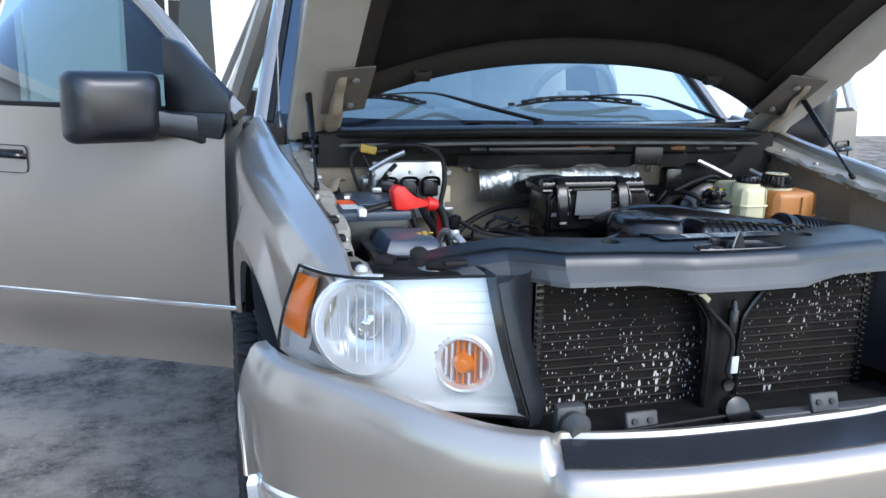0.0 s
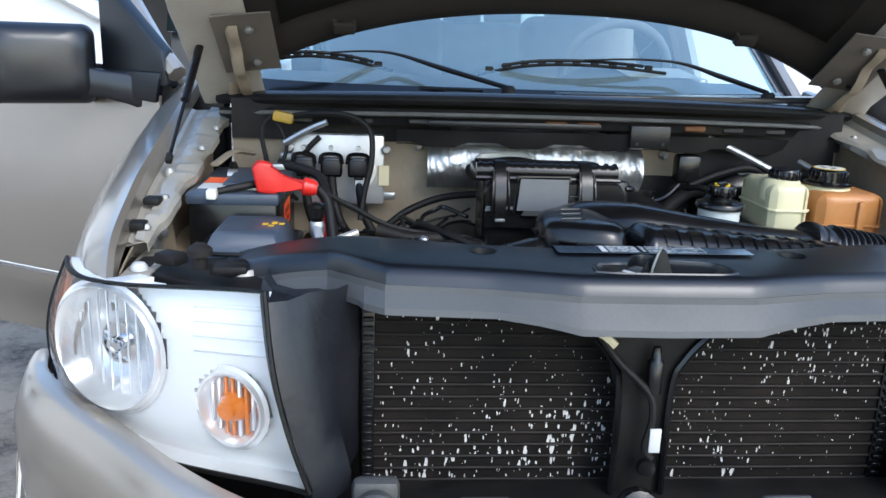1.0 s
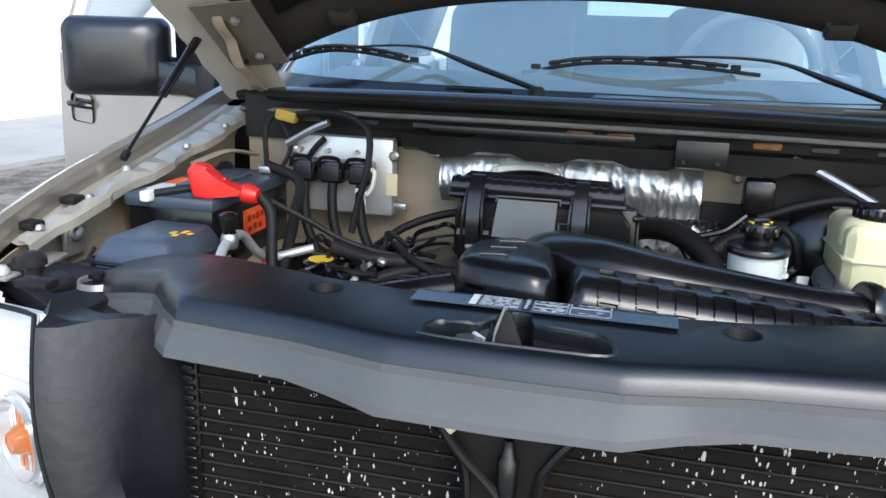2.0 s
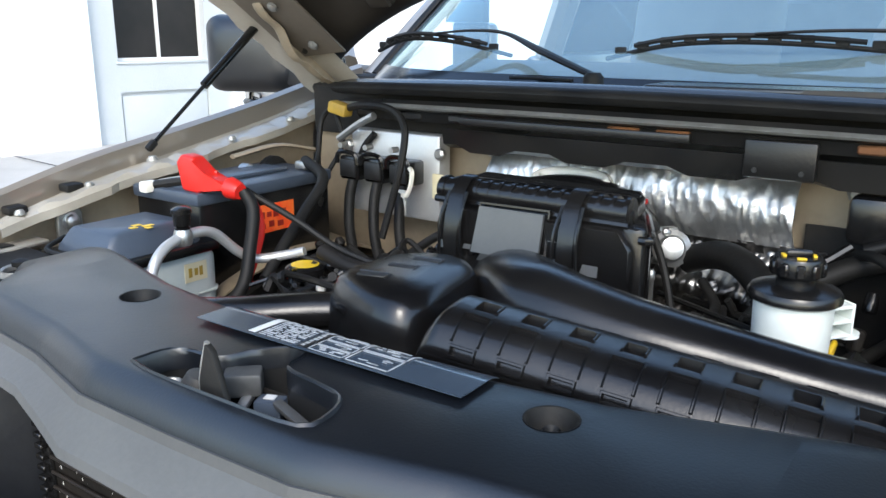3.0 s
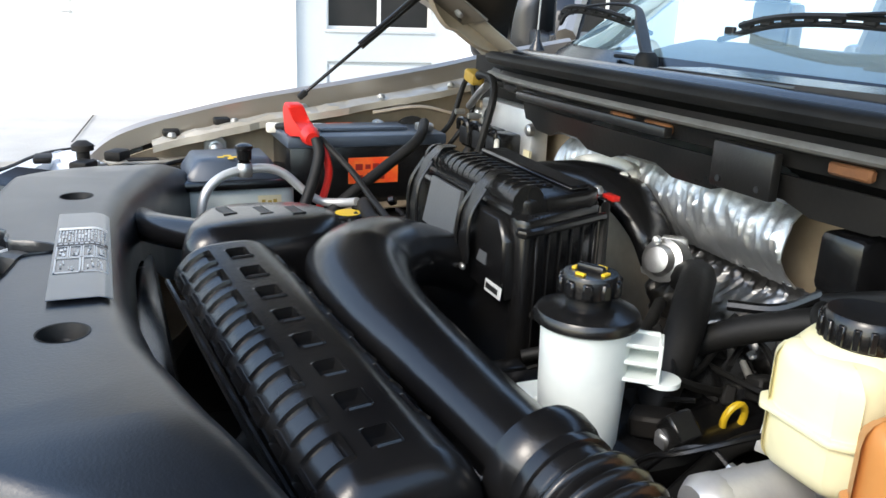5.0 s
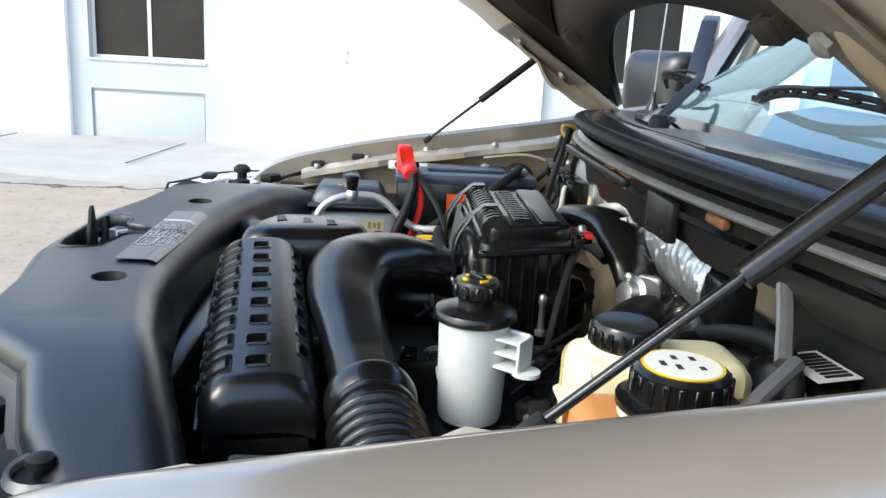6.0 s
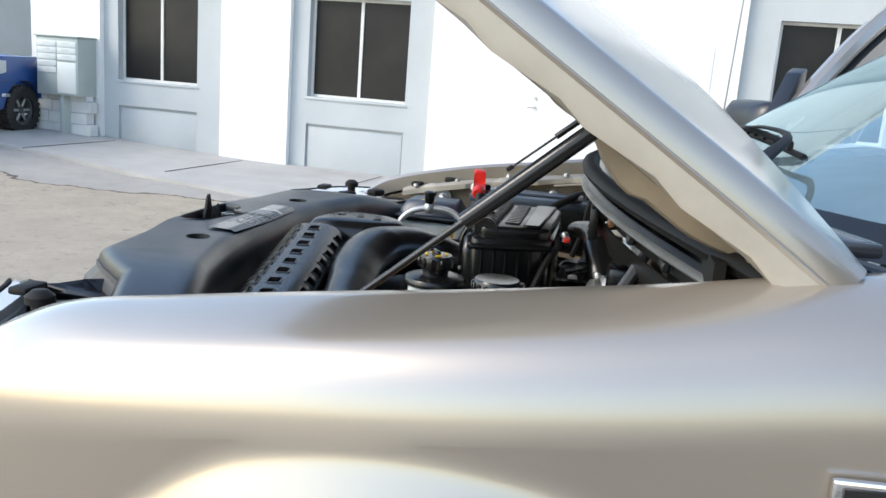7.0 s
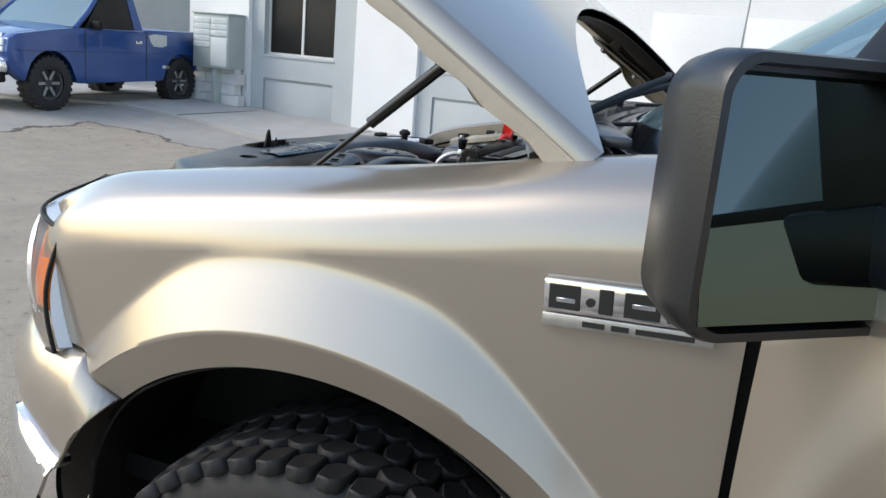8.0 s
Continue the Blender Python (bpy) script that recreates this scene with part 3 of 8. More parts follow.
    for i, x in enumerate((-2.6, 0.6, 3.8, 9.0)):
        w = thing("window_%d" % (i + 5), "dark window with a pale frame in the white wall", "window", kind="structure")
        bm = span_box(x, x + 1.6, y0 - 0.03, y0 + 0.02, 1.1, 1.16)
        span_box(x, x + 1.6, y0 - 0.03, y0 + 0.02, 2.5, 2.56, bm=bm)
        for a in (x, x + 0.77, x + 1.54):
            span_box(a, a + 0.06, y0 - 0.03, y0 + 0.02, 1.16, 2.5, bm=bm)
        part("window_frame", bm, WINFRAME, w)
        part("pane", span_box(x + 0.03, x + 1.57, y0 - 0.008, y0 - 0.002, 1.13, 2.53), WINDARK, w)


def build_mailbox():
    base = WALL_M @ Vector((-7.5, 0.12, 0.0))
    z0 = ground_height(base.x, base.y) + 0.05 - WALL_Z
    M = WALL_M @ Matrix.Translation((0, 0, 0))
    ob = thing("mailbox_cluster", "pale grey-green metal cluster mailbox beside the wall", "mailbox")
    x0, x1 = -8.29, -7.47
    part("cabinet", moved(span_box(x0, x1, 0.01, 0.45, 0.92, 1.86, 0.012), M), MAILGREY, ob)
    part("pedestal", moved(span_box(x0 + 0.40, x0 + 0.48, 0.02, 0.40, z0, 0.92, 0.006), M), MAILGREY, ob)
    part("cap", moved(span_box(x0 - 0.02, x1 + 0.02, 0.008, 0.48, 1.86, 1.885, 0.006), M), MAILGREY, ob)
    for c in range(2):
        for r in range(5):
            a = x0 + 0.03 + c * 0.39
            z = 1.70 - r * 0.105 if not (c == 1 and r > 2) else None
            if z is None:
                continue
            d = part("mail_door", moved(span_box(a, a + 0.37, 0.452, 0.462, z, z + 0.095, 0.003), M), MAIL_LIT, ob)
            part("slot", moved(span_box(a + 0.10, a + 0.26, 0.463, 0.466, z + 0.055, z + 0.075), M), PALE, d)
    part("parcel_door", moved(span_box(x0 + 0.42, x1 - 0.03, 0.452, 0.462, 0.96, 1.46, 0.003), M), MAIL_LIT, ob)
    # white block plinth beside it
    pl = thing("block_plinth", "white painted concrete block plinth", "block wall")
    z = z0
    for r in range(4):
        for c in range(3):
            part("block", moved(box(0.38, 0.18, 0.185, (-8.38 + c * 0.39 - 0.08 * (r % 2), 0.15, z + 0.095 + r * 0.19), 0.006, 1), M), BRICK_W, pl)
    bk = thing("bucket", "small white plastic bucket on the pavement", "bucket")
    b = lathe([(0.10, 0), (0.125, 0.02), (0.14, 0.28), (0.15, 0.285), (0.15, 0.31), (0.13, 0.31), (0.12, 0.05)], 20)
    part("bucket_body", moved(b, M @ Matrix.Translation((-8.60, 0.45, z0))), WHITE_PL, bk)


def build_blue_truck():
    """An older blue pickup: local x to its front, y to its near side, z up."""
    ob = thing("blue_pickup_truck", "faded blue pickup truck with all-terrain tyres, parked", "truck")
    W, FRONT, REAR = 0.93, 1.47, -1.50
    upright = Matrix(((1, 0, 0, 0), (0, 0, 1, 0), (0, 1, 0, 0), (0, 0, 0, 1)))

    def arch(cx, n=10):
        return [(cx + 0.47 * math.cos(a), 0.42 + 0.47 * math.sin(a)) for a in (math.pi - math.pi * k / n for k in range(n + 1))]
    # wings, doors and bed as one outline for each side, its upper edge rolled in
    hull = [(2.20, 0.60), (2.24, 0.84), (2.20, 1.02), (2.05, 1.09), (1.4, 1.17), (0.9, 1.215), (-0.50, 1.225), (-0.53, 1.215), (-0.56, 1.245), (-2.28, 1.265), (-2.28, 0.56)] + arch(REAR) + [(-0.9, 0.40), (0.9, 0.38)] + arch(FRONT)
    for s in (-1, 1):
        part("body_side", prism(hull, min(s * W, s * (W - 0.2)), max(s * W, s * (W - 0.2)), 0.018, 2, m=upright), BLUE, ob, angle=25)
        part("belt_line", tube([(2.1, s * (W + 0.001), 0.86), (0.0, s * (W + 0.002), 0.87), (-2.25, s * (W + 0.001), 0.86)], 0.012, 4, 6, 0.4), BLUE, ob)
        part("door_gap", span_box(-0.595, -0.575, s * (W - 0.01), s * (W + 0.002), 0.42, 1.22), INK_SHADE, ob)
        part("door_gap", span_box(0.79, 0.805, s * (W - 0.01), s * (W + 0.002), 0.42, 1.20), INK_SHADE, ob)
        part("door_handle", span_box(-0.45, -0.30, s * (W + 0.001), s * (W + 0.03), 1.01, 1.065, 0.008), CHROME, ob)
        part("bare_patch", prism([(-1.10, 1.00), (-0.98, 0.97), (-0.76, 0.98), (-0.68, 1.06), (-0.64, 1.16), (-0.78, 1.185), (-1.10, 1.175)], min(s * W, s * (W + 0.003)), max(s * W, s * (W + 0.003)), m=upright), PALE, ob, "unpainted pale patch on the bed side")
        part("side_badge", span_box(-1.16, -0.98, s * (W + 0.001), s * (W + 0.01), 0.61, 0.66, 0.004), CHROME, ob)
        # cab side: glass in a frame, thick pillars
        glass_foot, glass_head = [(0.76, s * 0.88, 1.20), (-0.36, s * 0.88, 1.22)], [(0.26, s * 0.745, 1.70), (-0.34, s * 0.745, 1.70)]
        part("side_window", loft([glass_foot, glass_head]), WINDARK, ob, thick=0.006)
        part("a_pillar", tube([(0.93, s * 0.87, 1.21), (0.60, s * 0.81, 1.46), (0.30, s * 0.735, 1.74)], 0.04, 4, 8), BLUE, ob)
        part("c_pillar", loft([[(-0.34, s * 0.895, 1.21), (-0.54, s * 0.895, 1.21)], [(-0.32, s * 0.745, 1.74), (-0.47, s * 0.745, 1.74)]]), BLUE, ob, thick=0.05)
        part("roof_rail", tube([(0.32, s * 0.735, 1.735), (-0.1, s * 0.745, 1.755), (-0.46, s * 0.735, 1.735)], 0.035, 4, 8), BLUE, ob)
        part("door_mirror", box(0.09, 0.20, 0.14, (0.62, s * (W + 0.06), 1.27), 0.03), DARK, ob)
        part("headlight", box(0.05, 0.40, 0.10, (2.225, s * 0.66, 0.965), 0.012), REFLECTOR, ob)
        part("lower_lamp", box(0.05, 0.40, 0.07, (2.235, s * 0.66, 0.865), 0.012), REFLECTOR, ob)
    part("floor_pan", span_box(-2.24, 2.1, -W + 0.202, W - 0.202, 0.50, 0.62), DARK, ob)
    bonnet = [[(x, y, z - 0.03 * (abs(y) / 0.73) ** 4) for y in (-0.73, -0.6, -0.3, 0, 0.3, 0.6, 0.73)] for x, z in ((2.2, 1.0), (2.12, 1.10), (1.9, 1.13), (1.4, 1.19), (0.88, 1.25))]
    part("bonnet", loft(bonnet), BLUE, ob, thick=0.03, angle=40)
    part("engine_block", span_box(0.9, 2.15, -0.7, 0.7, 0.63, 0.98), DARK, ob)
    part("tailgate", span_box(-2.26, -2.20, -W + 0.202, W - 0.202, 0.63, 1.25, 0.01), BLUE, ob)
    part("windscreen", loft([[(0.90, -0.84, 1.22), (0.94, 0, 1.25), (0.90, 0.84, 1.22)], [(0.30, -0.71, 1.735), (0.33, 0, 1.75), (0.30, 0.71, 1.735)]]), WINDSHIELD, ob, thick=0.006)
    part("rear_window", loft([[(-0.52, -0.84, 1.22), (-0.52, 0.84, 1.22)], [(-0.45, -0.71, 1.73), (-0.45, 0.71, 1.73)]]), WINDARK, ob, thick=0.006)
    part("dashboard", span_box(0.55, 0.88, -0.8, 0.8, 1.0, 1.2, 0.03), DARK, ob)
    part("bench_seat", span_box(-0.42, -0.2, -0.72, 0.72, 0.7, 1.38, 0.05), DARK, ob)
    part("roof", loft([[(x, y, z - 0.03 * (abs(y) / 0.74) ** 3) for y in (-0.74, -0.5, 0, 0.5, 0.74)] for x, z in ((0.33, 1.765), (0.15, 1.80), (-0.3, 1.805), (-0.47, 1.765))]), BLUE, ob, thick=0.03)
    part("grille", box(0.05, 0.86, 0.24, (2.23, 0, 0.92), 0.02), CHROME, ob)
    part("bumper", box(0.14, 1.84, 0.17, (2.27, 0, 0.63), 0.05), CHROME, ob)
    part("front_skirt", box(0.10, 1.6, 0.16, (2.2, 0, 0.48), 0.03), DARK, ob)
    part("rear_bumper", box(0.12, 1.8, 0.16, (-2.32, 0, 0.55), 0.03), DARK, ob)
    for cx in (FRONT, REAR):
        for s in (-1, 1):
            M = pose(cx, s * 0.80, 0.385, -90 * s, 0, 0)
            w = part("wheel", lathe([(0.24, -0.12), (0.34, -0.135), (0.385, -0.12), (0.398, -0.09), (0.40, 0), (0.398, 0.09), (0.385, 0.12), (0.34, 0.135), (0.24, 0.12)], 36, M), TYRE, ob)
            part("rim", lathe([(0.02, 0.05), (0.07, 0.06), (0.08, 0.03), (0.19, 0.0), (0.215, 0.09), (0.235, 0.10), (0.235, -0.1)], 28, M), DULLSTEEL, w)
            lug = bmesh.new()
            for k in range(26):
                a = 2 * math.pi * k / 26
                for q in (-0.075, 0.075):
                    box(0.03, 0.055, 0.10, (0.395 * math.cos(a), 0.395 * math.sin(a), q), 0.004, 1, Matrix.Rotation(a + 0.2, 4, 'Z'), bm=lug)
            part("tread", moved(lug, M), TYRE, w)
            for k in range(6):
                a = 2 * math.pi * k / 6
                b = box(0.15, 0.045, 0.03, (0.135 * math.cos(a), 0.135 * math.sin(a), 0.06), 0.008, 1, Matrix.Rotation(a, 4, 'Z'))
                part("spoke", moved(b, M), STEEL, w)
    ob.matrix_world = Matrix.Translation((-8.90, -9.29, ground_height(-8.90, -9.29) - 0.012)) @ pose(0, 0, 0, 0, 0, 0.6)
    w = span_box(-30, -11.2, -14.2, -13.9, 0, 2.6)
    tagged(part("wall_far", w, GREY_FAR), "grey block wall behind the blue truck", "wall", kind="structure")


build_ground()
build_pavement()
build_building()
build_mailbox()
build_blue_truck()


# ---------------------------------------------------------------- the beige pickup truck
# x across (driver's side positive), y rearwards, z up
truck = thing("pickup_truck", "beige metallic pickup truck with its bonnet and front doors open", "truck")

CREST = [(0.33, 1.118), (0.39, 1.158), (0.46, 1.188), (0.57, 1.208), (0.77, 1.238), (0.9, 1.256), (1.1, 1.287), (1.25, 1.315), (1.48, 1.345)]
HOOD_CREST = [(0.33, 1.085), (0.42, 1.135), (0.6, 1.19), (0.9, 1.245), (1.24, 1.305), (1.48, 1.335)]
SIDE = [(0.33, 0.935), (0.42, 0.965), (0.6, 0.985), (0.87, 0.995), (1.2, 0.985), (1.48, 0.98)]
AXLE_Y, AXLE_Z, ARCH_R = 0.90, 0.443, 0.522


# the passenger's wing stands a little lower and wider
CREST_P = [(0.28, 1.07), (0.344, 1.122), (0.40, 1.146), (0.475, 1.166), (0.632, 1.198), (0.87, 1.233), (1.1, 1.268), (1.25, 1.297), (1.48, 1.335)]
INNER_P = [(0.28, 0.832), (0.344, 0.843), (0.475, 0.856), (0.632, 0.873), (0.87, 0.894), (1.114, 0.918), (1.48, 0.942)]
SIDE_P = [(0.28, 0.90), (0.42, 0.95), (0.63, 0.988), (0.93, 1.026), (1.25, 1.045), (1.48, 1.042)]


def wing_crest(s, y):
    return smooth_table(CREST if s > 0 else CREST_P, y)


def wing_inner(s, y):
    return 0.845 if s > 0 else smooth_table(INNER_P, y)


def wing_side(s, y):
    return smooth_table(SIDE if s > 0 else SIDE_P, y)


def fender_point(y, v, s=1):
    """A point of a wing: v from 0 at the inner edge of the bay to 1 at the lower edge."""
    zc, xs, xi = wing_crest(s, y), wing_side(s, y), wing_inner(s, y)
    d = abs(y - AXLE_Y)
    if d < ARCH_R:
        low = AXLE_Z + math.sqrt(ARCH_R ** 2 - d * d)
    else:
        low = 0.42
    if y < AXLE_Y:
        seam = lerp_table([(0.33, 0.912), (0.42, 0.906), (0.474, 0.90), (0.552, 0.838), (0.6, 0.7)], y)
        low = max(low, seam) if d >= ARCH_R or low < seam else low
    if s > 0:
        prof = [(0.0, xi, -0.022), (0.03, xi + 0.005, -0.004), (0.07, xi + 0.017, 0.0), (0.13, xi + 0.05, -0.007), (0.2, xs - 0.050, -0.024), (0.29, xs - 0.024, -0.047),
                (0.38, xs - 0.011, -0.076), (0.48, xs - 0.004, -0.112)]
    else:
        w = xs - xi
        prof = [(0.0, xi - 0.001, -0.048), (0.03, xi, -0.008), (0.07, xi + 0.010, 0.0), (0.13, xi + 0.34 * w, -0.013), (0.2, xi + 0.62 * w, -0.034), (0.29, xs - 0.024, -0.060),
                (0.38, xs - 0.010, -0.084), (0.48, xs - 0.004, -0.11)]
    # heights where the flare over the arch begins, and of its crease
    rise = lambda r: max(low, AXLE_Z + math.sqrt(max(0.0, r * r - d * d)))
    z0 = max(low, zc + prof[-1][2])
    full = ease((0.44 - d) / 0.28)
    wide, amp = 0.05 + 0.067 * full, 0.026 + 0.016 * full
    start, lip = min(z0, rise(0.583 + wide)), min(z0, rise(0.583))
    if v <= 0.48:
        read = lerp_table if v < 0.07 else smooth_table
        x = read([(a, b) for a, b, c in prof], v)
        z = max(low, zc + read([(a, c) for a, b, c in prof], v))
    else:
        z = lerp_table([(0.48, z0), (0.58, start), (0.82, lip), (1.0, low)], v)
        x = prof[-1][1] - 0.03 * ease((0.75 - z) / 0.35)
    r = math.hypot(y - AXLE_Y, z - AXLE_Z)
    k = max(0.0, (0.583 + wide - r) / wide)
    if r < 0.583:
        flare = amp - 0.5 * (0.583 - r)
    else:
        flare = amp * (k * k / 0.5 if k < 0.25 else k - 0.125) / 0.875
    x += flare * (1 if s > 0 else 0.6)
    return (x, y, z)


def build_fender(s):
    ys = ([0.345, 0.36, 0.375] if s > 0 else [0.292, 0.305, 0.32, 0.335, 0.35, 0.365, 0.378]) + [0.39 + (1.484 - 0.39) * i / 86 for i in range(87)]
    vs = [0, 0.015, 0.03, 0.05, 0.07, 0.1, 0.13, 0.165, 0.2, 0.235, 0.27, 0.315, 0.36, 0.42, 0.45, 0.48] + [0.48 + 0.1 * i / 8 for i in range(1, 9)] + [0.58 + 0.24 * i / 18 for i in range(1, 19)] + [0.82 + 0.18 * i / 14 for i in range(1, 15)]
    rings = [[(s * x, yy, z) for x, yy, z in (fender_point(y, v, s) for v in vs)] for y in ys]
    bm = loft(rings)
    f = part("front_wing", bm, PAINT, truck, angle=50, thick=0.004)
    # inner rail that the wing is bolted to, with its flange and holes
    off = 0.045 if s < 0 else 0.0
    rail = []
    for i in range(40):
        y = (0.335 if s > 0 else 0.43) + (1.065 if s > 0 else 0.86) * i / 39
        zc, xo = wing_crest(s, y), wing_inner(s, y)
        dz = 0.006 * math.sin(i * 1.9) * (1 if i % 3 else 0)
        if s > 0:
            rail.append([(0.846, y, zc - 0.021), (0.838, y, zc - 0.036), (0.79 + 0.012 * math.sin(i * 0.8), y, zc - 0.044 + dz),
                         (0.782 + 0.012 * math.sin(i * 0.8), y, zc - 0.052), (0.785, y, zc - 0.064)])
        else:
            # a shelf below the wing's flange, its inner edge folded down and stepped
            step = 0.010 * ease(2.2 * math.sin(i * 0.62 + 0.5))
            xe = 0.806 + 0.010 * ease((y - 0.75) / 0.3) + step
            rail.append([(-xo + 0.002, y, zc - 0.046), (-xo + 0.012, y, zc - 0.050), (-(xo + xe) / 2 + 0.012, y, zc - 0.047 + 0.4 * dz), (-(xo + xe) / 2 - 0.004, y, zc - 0.041 + 0.4 * dz),
                         (-xe - 0.008, y, zc - 0.044 + dz), (-xe, y, zc - 0.049), (-xe + 0.001, y, zc - 0.064)])
    part("wing_rail", loft(rail), RAIL, truck, "beige sheet steel inner rail of the wing", thick=0.002, angle=20)
    wall = []
    for i in range(30):
        y = 0.36 + 0.84 * i / 29
        zc = wing_crest(s, y)
        house = AXLE_Z + math.sqrt(max(0.0, (ARCH_R + 0.035) ** 2 - (y - AXLE_Y) ** 2))
        wall.append([(s * (0.80 + off), y, zc - 0.058), (s * (0.815 + off), y, zc - 0.10), (s * (0.80 + off + 0.02 * math.sin(i * 0.5)), y, zc - 0.2), (s * (0.77 + off), y, max(0.82, house + 0.03)), (s * 0.60, y, max(0.75, house))])
    part("inner_wing", loft(wall), PAINT_IN, truck, thick=0.003)
    for y in (0.47, 0.60, 0.93, 1.1):
        part("rail_bolt", lathe([(0.009, 0), (0.009, 0.005), (0.006, 0.009), (0.002, 0.009)], 8, Matrix.Translation((s * (0.806 + 0.5 * off), y, wing_crest(s, y) - 0.043))), STEEL, truck)
    for y in (0.47, 0.575):
        part("rubber_bump_stop", box(0.030, 0.034, 0.014, (s * (0.81 + 0.75 * off), y, wing_crest(s, y) - 0.036), 0.004), RUBBER, truck)
    if s < 0:
        # bracket that ties the wing's front end to the lamp, with its clip
        tie = part("wing_bracket", prism([(-0.835, 0.33), (-0.79, 0.345), (-0.785, 0.43), (-0.80, 0.50), (-0.84, 0.50)], 1.072, 1.078, 0.002), RAIL, truck, "beige steel tie bracket with a pale clip")
        part("bracket_slot", prism([(-0.828, 0.375), (-0.80, 0.38), (-0.80, 0.44), (-0.826, 0.435)], 1.079, 1.081), INK_SHADE, tie)
        part("bracket_clip", lathe([(0.014, 0), (0.014, 0.006), (0.009, 0.012), (0.003, 0.013)], 12, Matrix.Translation((-0.812, 0.36, 1.079))), PALE, tie)
    part("lamp_support", span_box(s * 0.58, s * 0.83, 0.30, 0.47, 0.96, 1.035, 0.006), DARK, truck)
    # wheel house
    n = 48
    skin = lambda x, y: min(x, lerp_table([(0.30, 0.82), (0.36, 0.86), (0.42, 0.905), (0.50, 0.94), (0.6, 0.985)], y)) + (0.04 * ease((y - 0.36) / 0.35) if s < 0 and x > 0.95 else 0.0)
    ring = lambda x, r: [(s * skin(x, AXLE_Y + r * math.cos(a)), AXLE_Y + r * math.cos(a), AXLE_Z + r * math.sin(a)) for a in (math.pi * (-0.08 + 1.16 * k / n) for k in range(n + 1))]
    part("wheel_house", loft([ring(0.985, ARCH_R - 0.004), ring(0.9, ARCH_R + 0.02), ring(0.58, ARCH_R + 0.02), ring(0.57, 0.05)]), RUBBER, truck, thick=0.004)
    return f


def build_wheel(s, y):
    M = pose(s * (0.865 if s > 0 else 0.935), y, 0.405, 0, 90 * s, 0) @ Matrix.Scale(0.95, 4)
    prof = [(0.235, -0.13), (0.30, -0.142), (0.36, -0.140), (0.40, -0.128), (0.415, -0.11), (0.418, 0.11), (0.40, 0.128), (0.36, 0.140), (0.30, 0.142), (0.235, 0.13)]
    w = part("wheel", lathe([(0.02, -0.05), (0.08, -0.05), (0.2, -0.1), (0.225, -0.12), (0.225, 0.11), (0.235, 0.13), (0.22, 0.125), (0.19, 0.06), (0.06, 0.075), (0.02, 0.075)], 36, M), METAL, truck)
    bm = lathe(prof, 60, M)
    t = part("tyre", bm, TYRE, w)
    # chunky tread blocks in staggered rows; those of the wheel in view are pieces, the others one mesh
    rest = None if s > 0 and y < 2 else bmesh.new()
    for k, (x, dx, tw) in enumerate(((-0.112, 0.052, 8), (-0.056, 0.053, -24), (0.0, 0.050, 24), (0.056, 0.053, -24), (0.112, 0.052, 8))):
        bm = prism([(-0.027, -dx / 2), (-0.004, -dx / 2 - 0.004), (0.014, -dx / 2 + 0.004), (0.024, -dx / 2 + 0.016), (0.026, dx / 2), (0.004, dx / 2 + 0.004), (-0.012, dx / 2 - 0.004), (-0.020, dx / 2 - 0.018)], -0.014, 0.014, 0.003, 1, Matrix(((0, 0, 1, 0), (1, 0, 0, 0), (0, 1, 0, 0), (0, 0, 0, 1))))
        me = bpy.data.meshes.new("tread_block")
        finish(bm)
        bm.to_mesh(me)
        bm.free()
        me.materials.append(TYRE)
        for i in range(48):
            at = M @ Matrix.Rotation(2 * math.pi * (i + 0.5 * (k % 2)) / 48, 4, 'Z') @ pose(0.424 - (0.007 if abs(x) > 0.1 else 0), 0, x, tw, 0, 0)
            if rest is None:
                ob = new("tread_block", me)
                ob.parent = t
                ob.matrix_world = at
            else:
                piece = bmesh.new()
                piece.from_mesh(me)
                join(rest, moved(piece, at))
    if rest is not None:
        part("tread", rest, TYRE, t)
    return w


# bonnet, built shut and then swung open about its hinges
HINGE = (0, 1.272, 1.324)
OPEN = Matrix.Translation(HINGE) @ Matrix.Rotation(radians(-44.5), 4, 'X') @ Matrix.Translation([-c for c in HINGE])


def hood_edge(x):
    a = abs(x) / 0.87
    return 0.975 + 0.297 * a ** 2.3, 0.10 + 0.06 * a + 0.22 * a ** 5


def hood_top(x, y):
    a = abs(x) / 0.87
    z = smooth_table(HOOD_CREST, max(y, 0.33)) + 0.012 + (0.075 * (1 - a ** 2.4))
    if y < 0.33:
        z -= 0.10 * (0.33 - y) / 0.25
    return z


